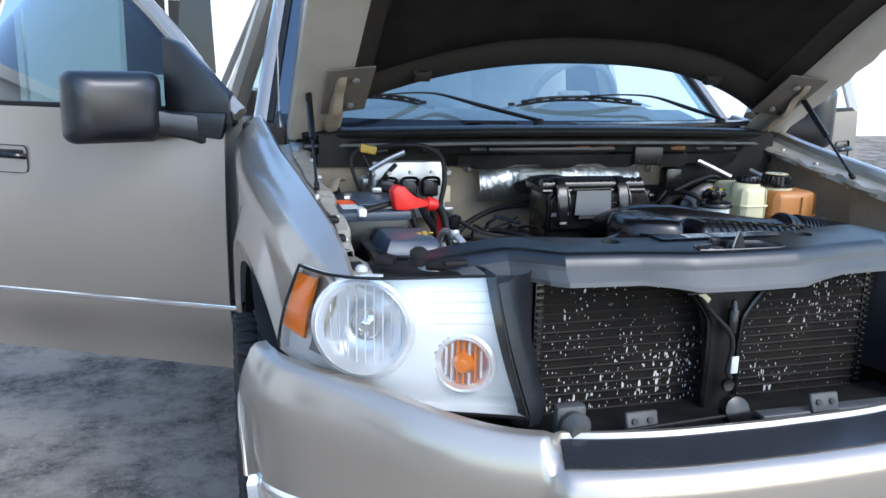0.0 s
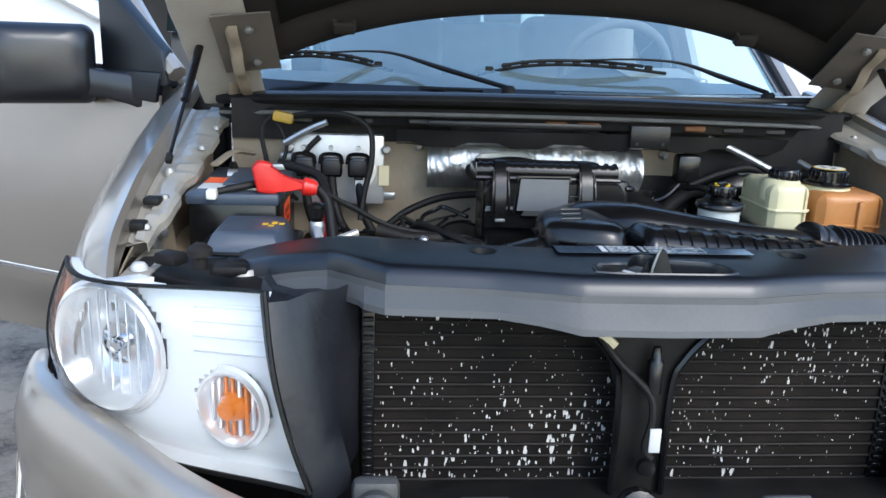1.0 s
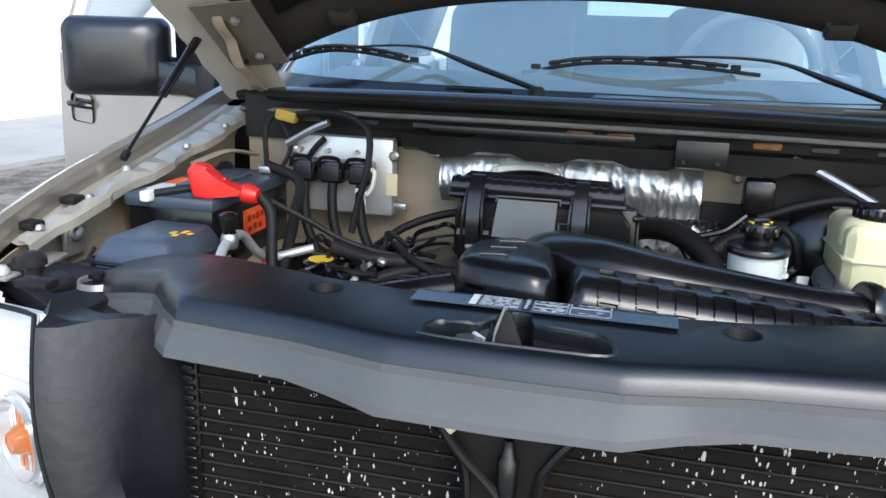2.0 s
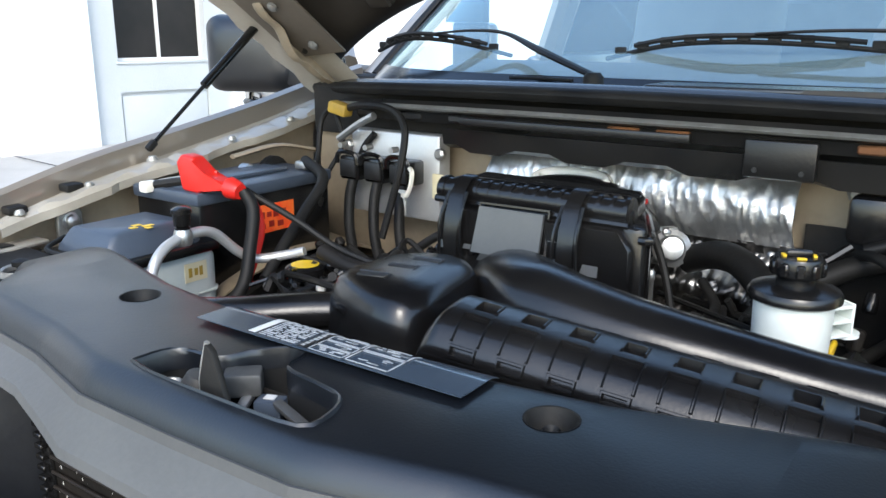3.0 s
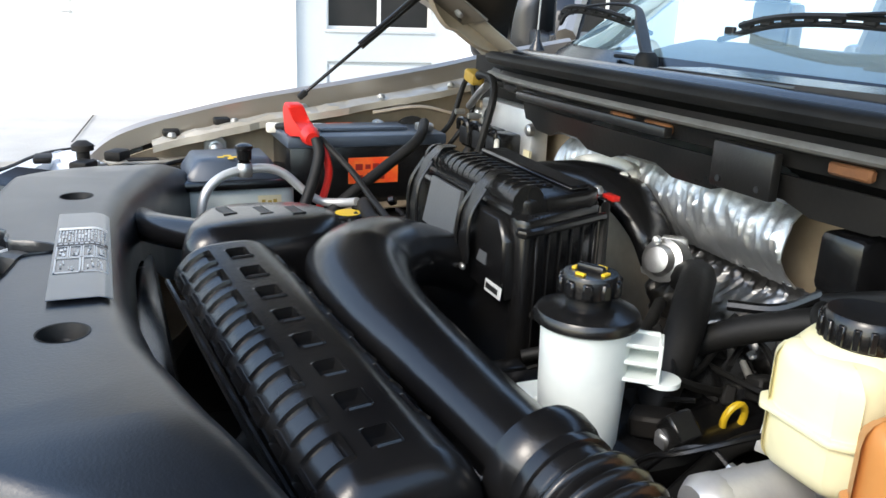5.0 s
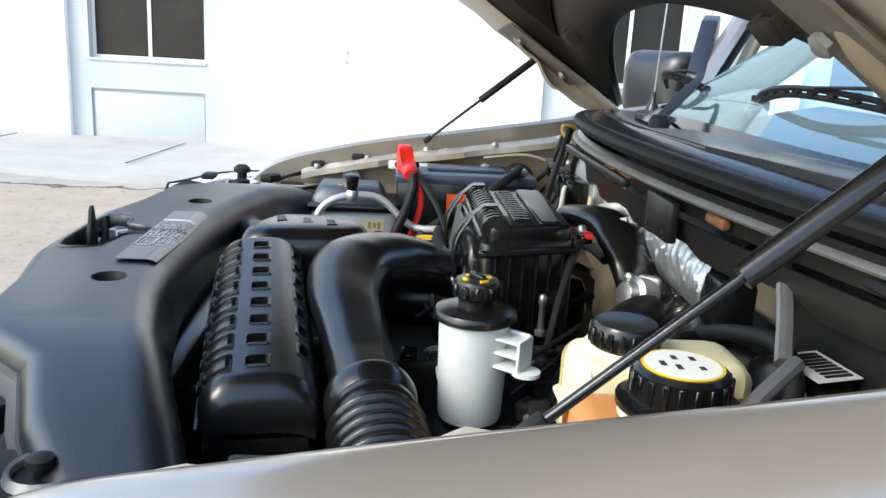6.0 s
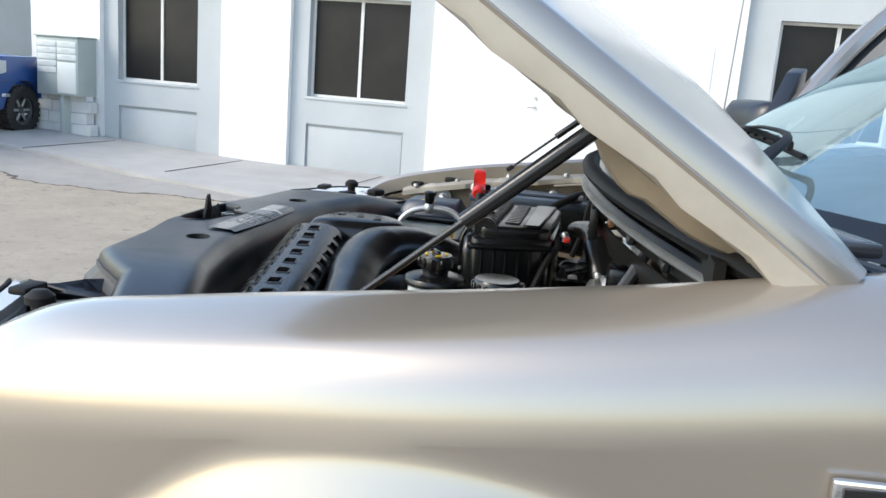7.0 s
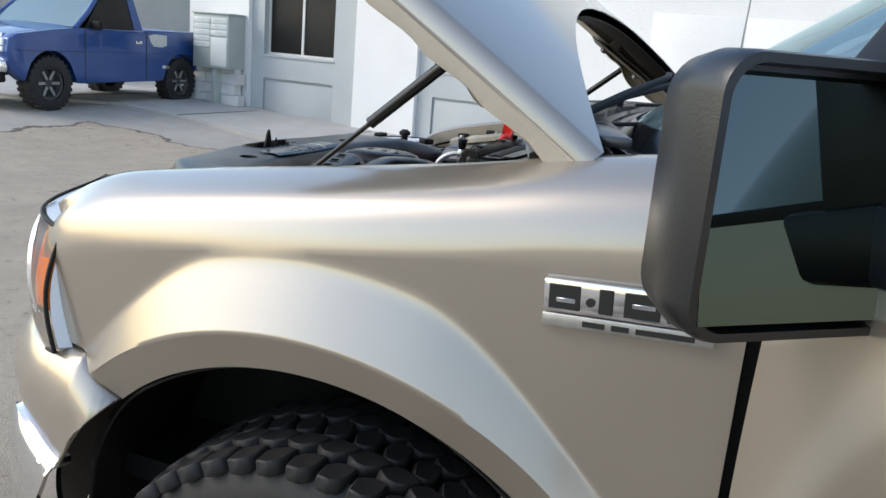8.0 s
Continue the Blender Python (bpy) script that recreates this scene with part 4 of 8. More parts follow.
def build_hood():
    nx, ny = 44, 30
    rings = []
    for j in range(ny + 1):
        r = []
        for i in range(nx + 1):
            x = -0.87 + 1.74 * i / nx
            yr, yf = hood_edge(x)
            y = yr + (yf - yr) * j / ny
            z = hood_top(x, y)
            r.append((x, y, z))
        # edges rolled down along the sides
        roll = [(0.018 * math.sin(radians(a)), 0.031 * (1 - math.cos(radians(a)))) for a in (18, 36, 54, 72, 90)]
        r = [(r[0][0] - dx, r[0][1], r[0][2] - dz) for dx, dz in roll[::-1]] + r + [(r[-1][0] + dx, r[-1][1], r[-1][2] - dz) for dx, dz in roll]
        rings.append(r)
    front = [(x, y + 0.01, z - 0.05) for x, y, z in rings[-1]]
    h = part("bonnet", moved(loft(rings + [front]), OPEN), PAINT, truck, "beige metallic bonnet, propped open", angle=50, thick=0.003)
    # pressed inner frame, dropping below the skin; its shade is put in the colour
    def under(x, y, d):
        return (x, y, hood_top(x, y) - d)
    rings = []
    for j in range(33):
        r = []
        for i in range(45):
            x = -0.845 + 1.69 * i / 44
            yr, yf = hood_edge(x)
            u = j / 32
            y = yr + 0.004 + (yf + 0.03 - yr - 0.004) * u
            a = abs(x) / 0.845
            rim = max(ease((a - 0.80) / 0.1), 0.45 * ease((0.16 - u) / 0.07), ease((u - 0.88) / 0.06))
            edge = min(1.0, min(u / 0.03, (1 - a) / 0.025, (1 - u) / 0.03))
            d = 0.02 + (0.012 + 0.034 * rim) * max(0, edge)
            r.append(under(x, y, d))
        rings.append(r)
    inner = part("inner_frame", moved(loft(rings), OPEN), SHADED_UNDERSIDE, h, "pressed inner frame, its beige darkened as if in shade", angle=40, thick=0.002)
    for s in (-1, 1):
        # folded hem along the side, in body colour lightened for the light on it
        hem = []
        for k in range(25):
            u = k / 24
            yr, yf = hood_edge(s * 0.87)
            y = yr + (yf - yr) * u
            hem.append([(s * 0.886, y, hood_top(0.87, y) - 0.030), (s * 0.885, y, hood_top(0.87, y) - 0.054 - 0.004 * math.sin(k * 2.1)), (s * 0.880, y, hood_top(0.87, y) - 0.062 - 0.004 * math.sin(k * 2.1)), (s * 0.868, y, hood_top(0.855, y) - 0.066), (s * 0.84, y, hood_top(0.83, y) - 0.068), (s * 0.81, y, hood_top(0.81, y) - 0.068), (s * 0.78, y, hood_top(0.78, y) - 0.071), (s * 0.735, y, hood_top(0.735, y) - 0.070), (s * 0.725, y, hood_top(0.725, y) - 0.062)])
        part("side_hem", moved(loft(hem), OPEN), HEM_LIT, h, "folded side hem, its beige paint lightened as if lit", thick=0.002)
        # hanging reinforcement between hinge and strut, its front end rounded
        plate = []
        for k in range(21):
            u = k / 20
            y = 1.235 - 0.31 * u
            drop = 0.036 * math.sqrt(max(0.0, 1 - max(0.0, (u - 0.82) / 0.18) ** 2)) * (0.55 + 0.45 * ease(u / 0.25)) + 0.006 * math.sin(u * 17) * (u > 0.4)
            drop *= 1 - 0.6 * ease((u - 0.58) / 0.16)
            top = hood_top(0.79, y) - 0.066
            plate.append([(s * 0.780, y, top), (s * 0.778, y, top - 0.5 * drop), (s * 0.773, y, top - drop), (s * 0.764, y, top - drop - 0.004), (s * 0.746, y, top - drop)])
        part("hinge_reinforcement", moved(loft(plate), OPEN), PAINT_IN, h, "tan painted hinge reinforcement", thick=0.002)
        part("hem_fold", moved(tube([(s * 0.884, r[0][1], r[0][2] - 0.003) for r in hem[::2]], 0.0045, 2, 6), OPEN), PAINT, h)
    # dark insulating pad in the middle
    rings = []
    for j in range(21):
        r = []
        for i in range(31):
            x = -0.66 + 1.32 * i / 30
            u = j / 20
            yr, yf = hood_edge(x)
            y = yr - 0.14 + (yf + 0.14 - yr + 0.14) * u
            e = min(1.0, u / 0.08, (1 - u) / 0.08, (1 - abs(x) / 0.66) / 0.06)
            r.append(under(x, y, 0.036 + 0.014 * ease(max(0, e)) + 0.004 * noise.noise((x * 9, y * 9, 2))))
        rings.append(r)
    part("insulation_pad", moved(loft(rings), OPEN), FELT, h, "black fibre insulation pad", thick=0.003)
    for s in (-1, 1):
        # safety catch hooks at the rear edge
        yr, _ = hood_edge(0.49)
        b = box(0.05, 0.03, 0.014, (0, 0, 0), 0.003)
        box(0.012, 0.03, 0.03, (-0.022, 0, 0.015), 0.003, bm=b)
        box(0.012, 0.03, 0.03, (0.022, 0, 0.015), 0.003, bm=b)
        x, y, z = under(s * 0.485 - 0.028, yr - 0.06, 0.062)
        part("hood_hook", moved(moved(b, Matrix.Translation((x, y, z))), OPEN), SHADED_UNDERSIDE, h)
        # hinge plates with bolts
        y0 = 1.14
        rings = [[under(s * xx, yy, 0.077) for xx in (0.67, 0.70, 0.76, 0.80)] for yy in (1.12, 1.06, 0.98, 0.90)]
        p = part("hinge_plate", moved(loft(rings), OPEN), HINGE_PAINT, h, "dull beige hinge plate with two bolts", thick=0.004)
        for yy in (1.08, 0.95):
            x, y, z = under(s * 0.72, yy, 0.086)
            part("bolt", moved(lathe([(0.011, 0), (0.011, 0.006), (0.006, 0.009)], 6, Matrix.Translation((x, y, z)) @ Matrix.Rotation(math.pi, 4, 'X')), OPEN), STEEL, p)
            x, y, z = under(s * 0.765, yy + 0.02, 0.0815)
            part("hole", moved(lathe([(0.01, 0), (0.01, 0.002)], 12, Matrix.Translation((x, y, z))), OPEN), INK_SHADE, p)
        b = tube([(s * 0.80, 1.20, 1.29), (s * 0.79, 1.14, 1.36), (s * 0.78, 1.07, 1.405)], 0.014, 4, 6, 0.4)
        part("hinge_arm", b, PAINT_IN, truck)
        # gas strut
        a, c = (Vector((0.80, 0.76, 1.204)), Vector((0.797, 1.033, 1.438))) if s > 0 else (Vector((-0.857, 0.755, 1.204)), Vector((-0.843, 1.048, 1.446)))
        d = (c - a).normalized()
        body = part("gas_strut", rod(a + d * 0.17, c, 0.0095, 16), SATIN, truck, "black gas strut")
        part("strut_rod", rod(a, a + d * 0.18, 0.004, 12), SATIN, body)
        part("strut_end", box(0.014, 0.014, 0.024, a, 0.004, 2, d.to_track_quat('Z', 'Y').to_matrix().to_4x4()), RUBBER, body)
        part("ball_stud", lathe([(0.012, 0), (0.012, 0.012), (0.007, 0.02)], 12, Matrix.Translation(a - Vector((0, 0, 0.04)))), STEEL, body)
    return h


# radiator cover
COVER_F = [(0, 0.140), (0.13, 0.142), (0.25, 0.170), (0.41, 0.188), (0.45, 0.225), (0.50, 0.285), (0.60, 0.325), (0.655, 0.36), (0.74, 0.42), (0.79, 0.47)]
COVER_R = [(0, 0.352), (0.15, 0.355), (0.28, 0.372), (0.42, 0.41), (0.54, 0.452), (0.60, 0.475), (0.655, 0.495), (0.74, 0.515), (0.79, 0.525)]
COVER_L = [(0, 1.060), (0.13, 1.061), (0.18, 1.070), (0.25, 1.076), (0.41, 1.074), (0.50, 1.070), (0.655, 1.036), (0.79, 0.985)]


def build_cover():
    xs = sorted(set([0, 0.065, 0.13, 0.19, 0.25, 0.33, 0.41, 0.42, 0.43, 0.45, 0.475, 0.50, 0.55, 0.575, 0.60, 0.615, 0.63, 0.64, 0.65, 0.655, 0.67, 0.685, 0.70, 0.72, 0.74, 0.755, 0.77, 0.79] + [round(0.04 * i, 3) for i in range(15)] + [round(0.505 + 0.0075 * i, 4) for i in range(20)]))
    xs = [-x for x in xs[::-1] if x > 0] + xs
    front, rear = [], []
    for x in xs:
        a = abs(x)
        yf, yr, zl = lerp_table(COVER_F, a), lerp_table(COVER_R, a), lerp_table(COVER_L, a)
        top = 1.136 - 0.05 * max(0.0, (a - 0.42) / 0.24) ** 1.8
        lean = -0.020 if a < 0.45 else -0.008
        front.append([(x, yf + 0.05, zl + 0.004), (x, yf + lean, zl), (x, yf + lean * 0.85, zl + 0.006), (x, yf + 0.004, top - 0.036), (x, yf + 0.006, top - 0.026), (x, yf + 0.010, top - 0.014), (x, yf + 0.017, top - 0.006),
                      (x, yf + 0.025, top - 0.001), (x, yf + 0.032, top)])
        deep = 0.09 + 0.12 * ease((a - 0.2) / 0.3)
        rear.append([(x, yr - 0.03, top), (x, yr - 0.02, top - 0.003), (x, yr - 0.009, top - 0.011), (x, yr, top - 0.026), (x, yr + 0.008, top - 0.05), (x, yr + 0.012, top - deep)])
    hole = [(-0.098, 0.184), (-0.096, 0.212), (-0.08, 0.228), (-0.042, 0.232), (-0.030, 0.258), (-0.008, 0.284), (0.014, 0.280), (0.022, 0.252), (0.066, 0.243), (0.098, 0.234), (0.112, 0.206), (0.104, 0.180), (0.03, 0.1765), (-0.06, 0.178)]
    hole = [(p.x, p.y) for p in spline([(x, y, 0) for x, y in hole + hole[:1]], 3)[:-1]]
    rounds = [[(s * 0.256 + 0.0225 * math.cos(a), 0.30 + 0.0225 * math.sin(a)) for a in (2 * math.pi * k / 24 for k in range(24))] for s in (-1, 1)]
    # flat top with the latch opening and the screw wells left out; its ends bend down
    bm = bmesh.new()
    for s in (-1, 1):
        end = [(f[-1], r[0]) for f, r in zip(front, rear) if s * f[0][0] >= 0.4199]
        loft([[Vector(a).lerp(Vector(b), k / 6) for k in range(7)] for a, b in end], bm=bm)
    loops = [[r[-1] for r in front if abs(r[0][0]) <= 0.4201] + [r[0] for r in rear[::-1] if abs(r[0][0]) <= 0.4201], [(x, y, 1.136) for x, y in hole]] + [[(x, y, 1.136) for x, y in r] for r in rounds]
    edges = []
    for loop in loops:
        vs = [bm.verts.new(p) for p in loop]
        edges += [bm.edges.new((vs[k], vs[(k + 1) % len(vs)])) for k in range(len(vs))]
    bmesh.ops.triangle_fill(bm, use_beauty=True, use_dissolve=False, edges=edges, normal=(0, 0, 1))
    loft([r[4:] for r in front], bm=bm)
    loft(rear, bm=bm)
    for k in (0, -1):
        bm.faces.new([bm.verts.new(p) for p in front[k] + rear[k]])
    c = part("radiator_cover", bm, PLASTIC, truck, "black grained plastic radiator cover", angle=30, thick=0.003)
    # front face in the lighter copy, so its light is in the colour
    part("cover_front", loft([r[:5] for r in front]), COVER_LIT, c, "faceted front of the cover, its plastic lightened as if lit", angle=10, thick=0.003)
    for s in (-1, 1):
        part("cover_screw_cup", lathe([(0.0225, 1.1365), (0.021, 1.136), (0.018, 1.124), (0.014, 1.114), (0.013, 1.118), (0.008, 1.121), (0.004, 1.114)], 24, Matrix.Translation((s * 0.256, 0.30, 0)), open_top=True), RUBBER, c)
        part("cover_screw_cup", lathe([(0.036, 1.078), (0.032, 1.088), (0.029, 1.086), (0.027, 1.06), (0.01, 1.055)], 20, Matrix.Translation((s * 0.648, 0.375, -0.004)), open_top=True), STEEL, c)
        part("end_stud", lathe([(0.006, 1.05), (0.006, 1.085), (0.012, 1.087), (0.012, 1.094), (0.005, 1.097)], 12, Matrix.Translation((s * 0.652, 0.372, 0))), RUBBER, c)
        part("cover_screw", lathe([(0.009, 1.113), (0.009, 1.124), (0.006, 1.128), (0.003, 1.124)], 12, Matrix.Translation((s * 0.256, 0.30, 0))), RUBBER, c)
    # walls of the latch opening
    rings = [[(x * k, 0.235 + (y - 0.235) * k, z) for x, y in hole] for k, z in ((1.05, 1.1362), (1.03, 1.1385), (1.0, 1.1375), (0.975, 1.131), (0.965, 1.118))]
    part("opening_rim", loft(rings, True), PLASTIC, c, thick=0.002)
    # printed label along the rear edge: a glossy film with print and rows of small drawings, bent over the edge
    def film(x0, x1, y0, y1, lift, n=8):
        rows = []
        for x in (x0, (x0 + x1) / 2, x1):
            yr = lerp_table(COVER_R, abs(x))
            rows.append([(x, y, 1.136 + lift + lerp_table([(-0.03, 0), (-0.02, -0.003), (-0.009, -0.011), (0, -0.026)], max(-0.03, y - yr))) for y in (y0 + (y1 - y0) * k / n for k in range(n + 1))])
        return loft(rows)

    def frame_of(x0, x1, y0, y1, w=0.0013):
        for q in ((x0, x1, y0, y0 + w), (x0, x1, y1 - w, y1), (x0, x0 + w, y0, y1), (x1 - w, x1, y0, y1)):
            part("print_line", film(*q, 0.0056), PRINT, lab, thick=0.0003)

    lab = part("printed_label", film(-0.138, 0.184, 0.283, 0.341, 0.0045, 16), LABEL_FILM, c, "glossy blue-grey printed label, too small to read", thick=0.0008)
    part("print_bar", film(-0.065, -0.056, 0.286, 0.338, 0.0056), PALE, lab, thick=0.0003)
    rnd = random.Random(8)
    for k in range(15):
        y = 0.287 + 0.0034 * k
        x = -0.052
        while x < -0.008:
            w = rnd.uniform(0.006, 0.02)
            part("print_bar", film(x, min(x + w, -0.004), y, y + rnd.choice((0.0012, 0.0016, 0.0022)), 0.0056, 1), PRINT, lab, thick=0.0003)
            x += w + rnd.uniform(0.002, 0.006)
    part("print_band", film(0.0, 0.011, 0.286, 0.338, 0.0056), INK_SHADE, lab, thick=0.0003)
    for k in range(9):
        y = 0.288 + 0.0054 * k
        part("print_bar", film(0.003, 0.003 + rnd.uniform(0.003, 0.006), y, y + 0.0035, 0.0061, 1), PRINT, lab, thick=0.0003)
    for k in range(4):
        y0 = 0.286 + 0.0133 * k
        frame_of(0.013, 0.055, y0, y0 + 0.0125)
        for j in range(5):
            q, r = rnd.uniform(0.018, 0.044), rnd.uniform(y0 + 0.002, y0 + 0.008)
            part("print_bar", film(q, q + rnd.uniform(0.004, 0.009), r, r + rnd.uniform(0.001, 0.003), 0.0056, 1), PRINT, lab, thick=0.0003)
    for k in range(2):
        y0 = 0.286 + 0.0266 * k
        frame_of(0.057, 0.107, y0, y0 + 0.0255, 0.0016)
        for j in range(9):
            q, r = rnd.uniform(0.062, 0.094), rnd.uniform(y0 + 0.004, y0 + 0.019)
            part("print_bar", film(q, q + rnd.uniform(0.003, 0.010), r, r + rnd.uniform(0.0008, 0.002), 0.0056, 1), PRINT, lab, thick=0.0003)
    # the latch in the opening
    flip = Matrix(((1, 0, 0, 0), (0, 0, 1, 0), (0, 1, 0, 0), (0, 0, 0, 1)))
    # black wall below the rim paints the shade inside the opening
    wall = [[(x * k, 0.235 + (y - 0.235) * k, z) for x, y in hole] for k, z in ((0.972, 1.122), (1.02, 1.10), (1.03, 1.045))]
    part("opening_shade_wall", loft(wall, True), INK_SHADE, c)
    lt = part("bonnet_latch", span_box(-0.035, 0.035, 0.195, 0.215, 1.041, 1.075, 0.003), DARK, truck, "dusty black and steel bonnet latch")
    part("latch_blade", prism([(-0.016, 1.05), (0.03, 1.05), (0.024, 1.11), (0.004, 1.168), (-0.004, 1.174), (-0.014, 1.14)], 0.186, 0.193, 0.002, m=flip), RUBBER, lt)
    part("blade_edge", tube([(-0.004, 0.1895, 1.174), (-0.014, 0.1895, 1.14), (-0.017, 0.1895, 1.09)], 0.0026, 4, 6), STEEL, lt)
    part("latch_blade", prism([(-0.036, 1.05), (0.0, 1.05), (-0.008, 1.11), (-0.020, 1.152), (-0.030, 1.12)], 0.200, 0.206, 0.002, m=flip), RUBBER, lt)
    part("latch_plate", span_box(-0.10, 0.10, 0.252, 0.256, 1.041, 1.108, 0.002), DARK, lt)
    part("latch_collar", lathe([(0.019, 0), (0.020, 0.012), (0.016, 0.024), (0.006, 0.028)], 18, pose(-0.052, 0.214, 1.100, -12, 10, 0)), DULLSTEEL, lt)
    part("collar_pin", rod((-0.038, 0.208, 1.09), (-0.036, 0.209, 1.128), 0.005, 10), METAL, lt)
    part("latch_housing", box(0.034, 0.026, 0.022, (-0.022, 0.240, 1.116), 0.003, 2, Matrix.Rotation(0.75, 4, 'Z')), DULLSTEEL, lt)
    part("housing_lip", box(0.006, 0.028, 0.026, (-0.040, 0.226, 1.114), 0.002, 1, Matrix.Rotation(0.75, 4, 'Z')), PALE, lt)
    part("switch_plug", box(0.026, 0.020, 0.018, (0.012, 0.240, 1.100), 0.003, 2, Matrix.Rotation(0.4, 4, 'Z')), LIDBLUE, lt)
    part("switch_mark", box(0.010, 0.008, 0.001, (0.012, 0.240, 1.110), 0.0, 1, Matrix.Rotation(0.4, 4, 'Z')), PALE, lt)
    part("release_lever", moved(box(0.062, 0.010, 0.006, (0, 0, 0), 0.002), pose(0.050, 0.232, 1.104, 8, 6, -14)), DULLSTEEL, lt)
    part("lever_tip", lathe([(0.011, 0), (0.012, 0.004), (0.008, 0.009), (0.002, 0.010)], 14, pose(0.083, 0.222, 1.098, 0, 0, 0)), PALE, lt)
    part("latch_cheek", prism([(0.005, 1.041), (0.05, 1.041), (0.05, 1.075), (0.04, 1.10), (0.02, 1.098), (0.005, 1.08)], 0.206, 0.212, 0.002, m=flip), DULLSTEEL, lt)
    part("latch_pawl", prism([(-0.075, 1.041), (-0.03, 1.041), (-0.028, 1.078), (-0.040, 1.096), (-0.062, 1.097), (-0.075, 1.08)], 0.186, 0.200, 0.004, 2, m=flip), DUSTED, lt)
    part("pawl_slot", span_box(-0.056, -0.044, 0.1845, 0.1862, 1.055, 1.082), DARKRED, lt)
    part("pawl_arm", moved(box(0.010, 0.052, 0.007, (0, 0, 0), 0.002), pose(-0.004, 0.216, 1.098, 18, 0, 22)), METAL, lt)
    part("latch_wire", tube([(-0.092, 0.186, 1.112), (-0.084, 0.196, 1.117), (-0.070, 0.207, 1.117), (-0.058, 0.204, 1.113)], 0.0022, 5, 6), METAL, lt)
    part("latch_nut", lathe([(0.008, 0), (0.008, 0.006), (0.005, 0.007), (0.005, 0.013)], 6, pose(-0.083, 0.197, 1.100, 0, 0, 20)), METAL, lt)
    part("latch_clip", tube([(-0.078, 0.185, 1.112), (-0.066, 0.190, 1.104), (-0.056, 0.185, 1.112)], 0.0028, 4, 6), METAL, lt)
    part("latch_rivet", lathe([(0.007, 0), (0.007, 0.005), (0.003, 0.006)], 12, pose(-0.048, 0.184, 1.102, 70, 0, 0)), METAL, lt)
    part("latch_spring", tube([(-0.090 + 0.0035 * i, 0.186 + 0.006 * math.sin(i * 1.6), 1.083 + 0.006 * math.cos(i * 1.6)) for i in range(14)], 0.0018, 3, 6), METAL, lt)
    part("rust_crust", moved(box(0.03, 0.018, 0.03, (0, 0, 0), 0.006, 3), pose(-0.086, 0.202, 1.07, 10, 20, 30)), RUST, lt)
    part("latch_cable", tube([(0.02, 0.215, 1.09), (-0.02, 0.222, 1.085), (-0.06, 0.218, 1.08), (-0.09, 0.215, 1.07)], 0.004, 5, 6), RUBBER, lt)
    # black sheet for the shade at the foot of the opening
    part("opening_shade_floor", span_box(-0.12, 0.12, 0.185, 0.288, 1.036, 1.04), INK_SHADE, c)
    part("radiator_support", span_box(-0.62, 0.62, 0.29, 0.36, 1.0, 1.065, 0.01), DARK, truck)
    return c


def headlight_point(u, v, out=0.0, s=-1):
    """Lamp face of the driver's side: u from the inner edge outwards, v from the bottom up."""
    a = Vector((0.515, 0.105, 0.818)).lerp(Vector((0.58, 0.152, 1.108)), v)
    b = Vector((0.988, 0.418, 0.892)).lerp(Vector((0.94, 0.395, 1.088)), v)
    p = a.lerp(b, u)
    bow = (0.075 if s < 0 else 0.064) * math.sin(math.pi * u ** 1.4) + 0.02 * math.sin(math.pi * v)
    n = Vector((0.55, -0.83, 0.0)).normalized()
    sag = -0.022 * math.sin(math.pi * min(1, u * 1.0)) * (1 - v)
    return p + n * (bow + out) + Vector((0, 0, sag))


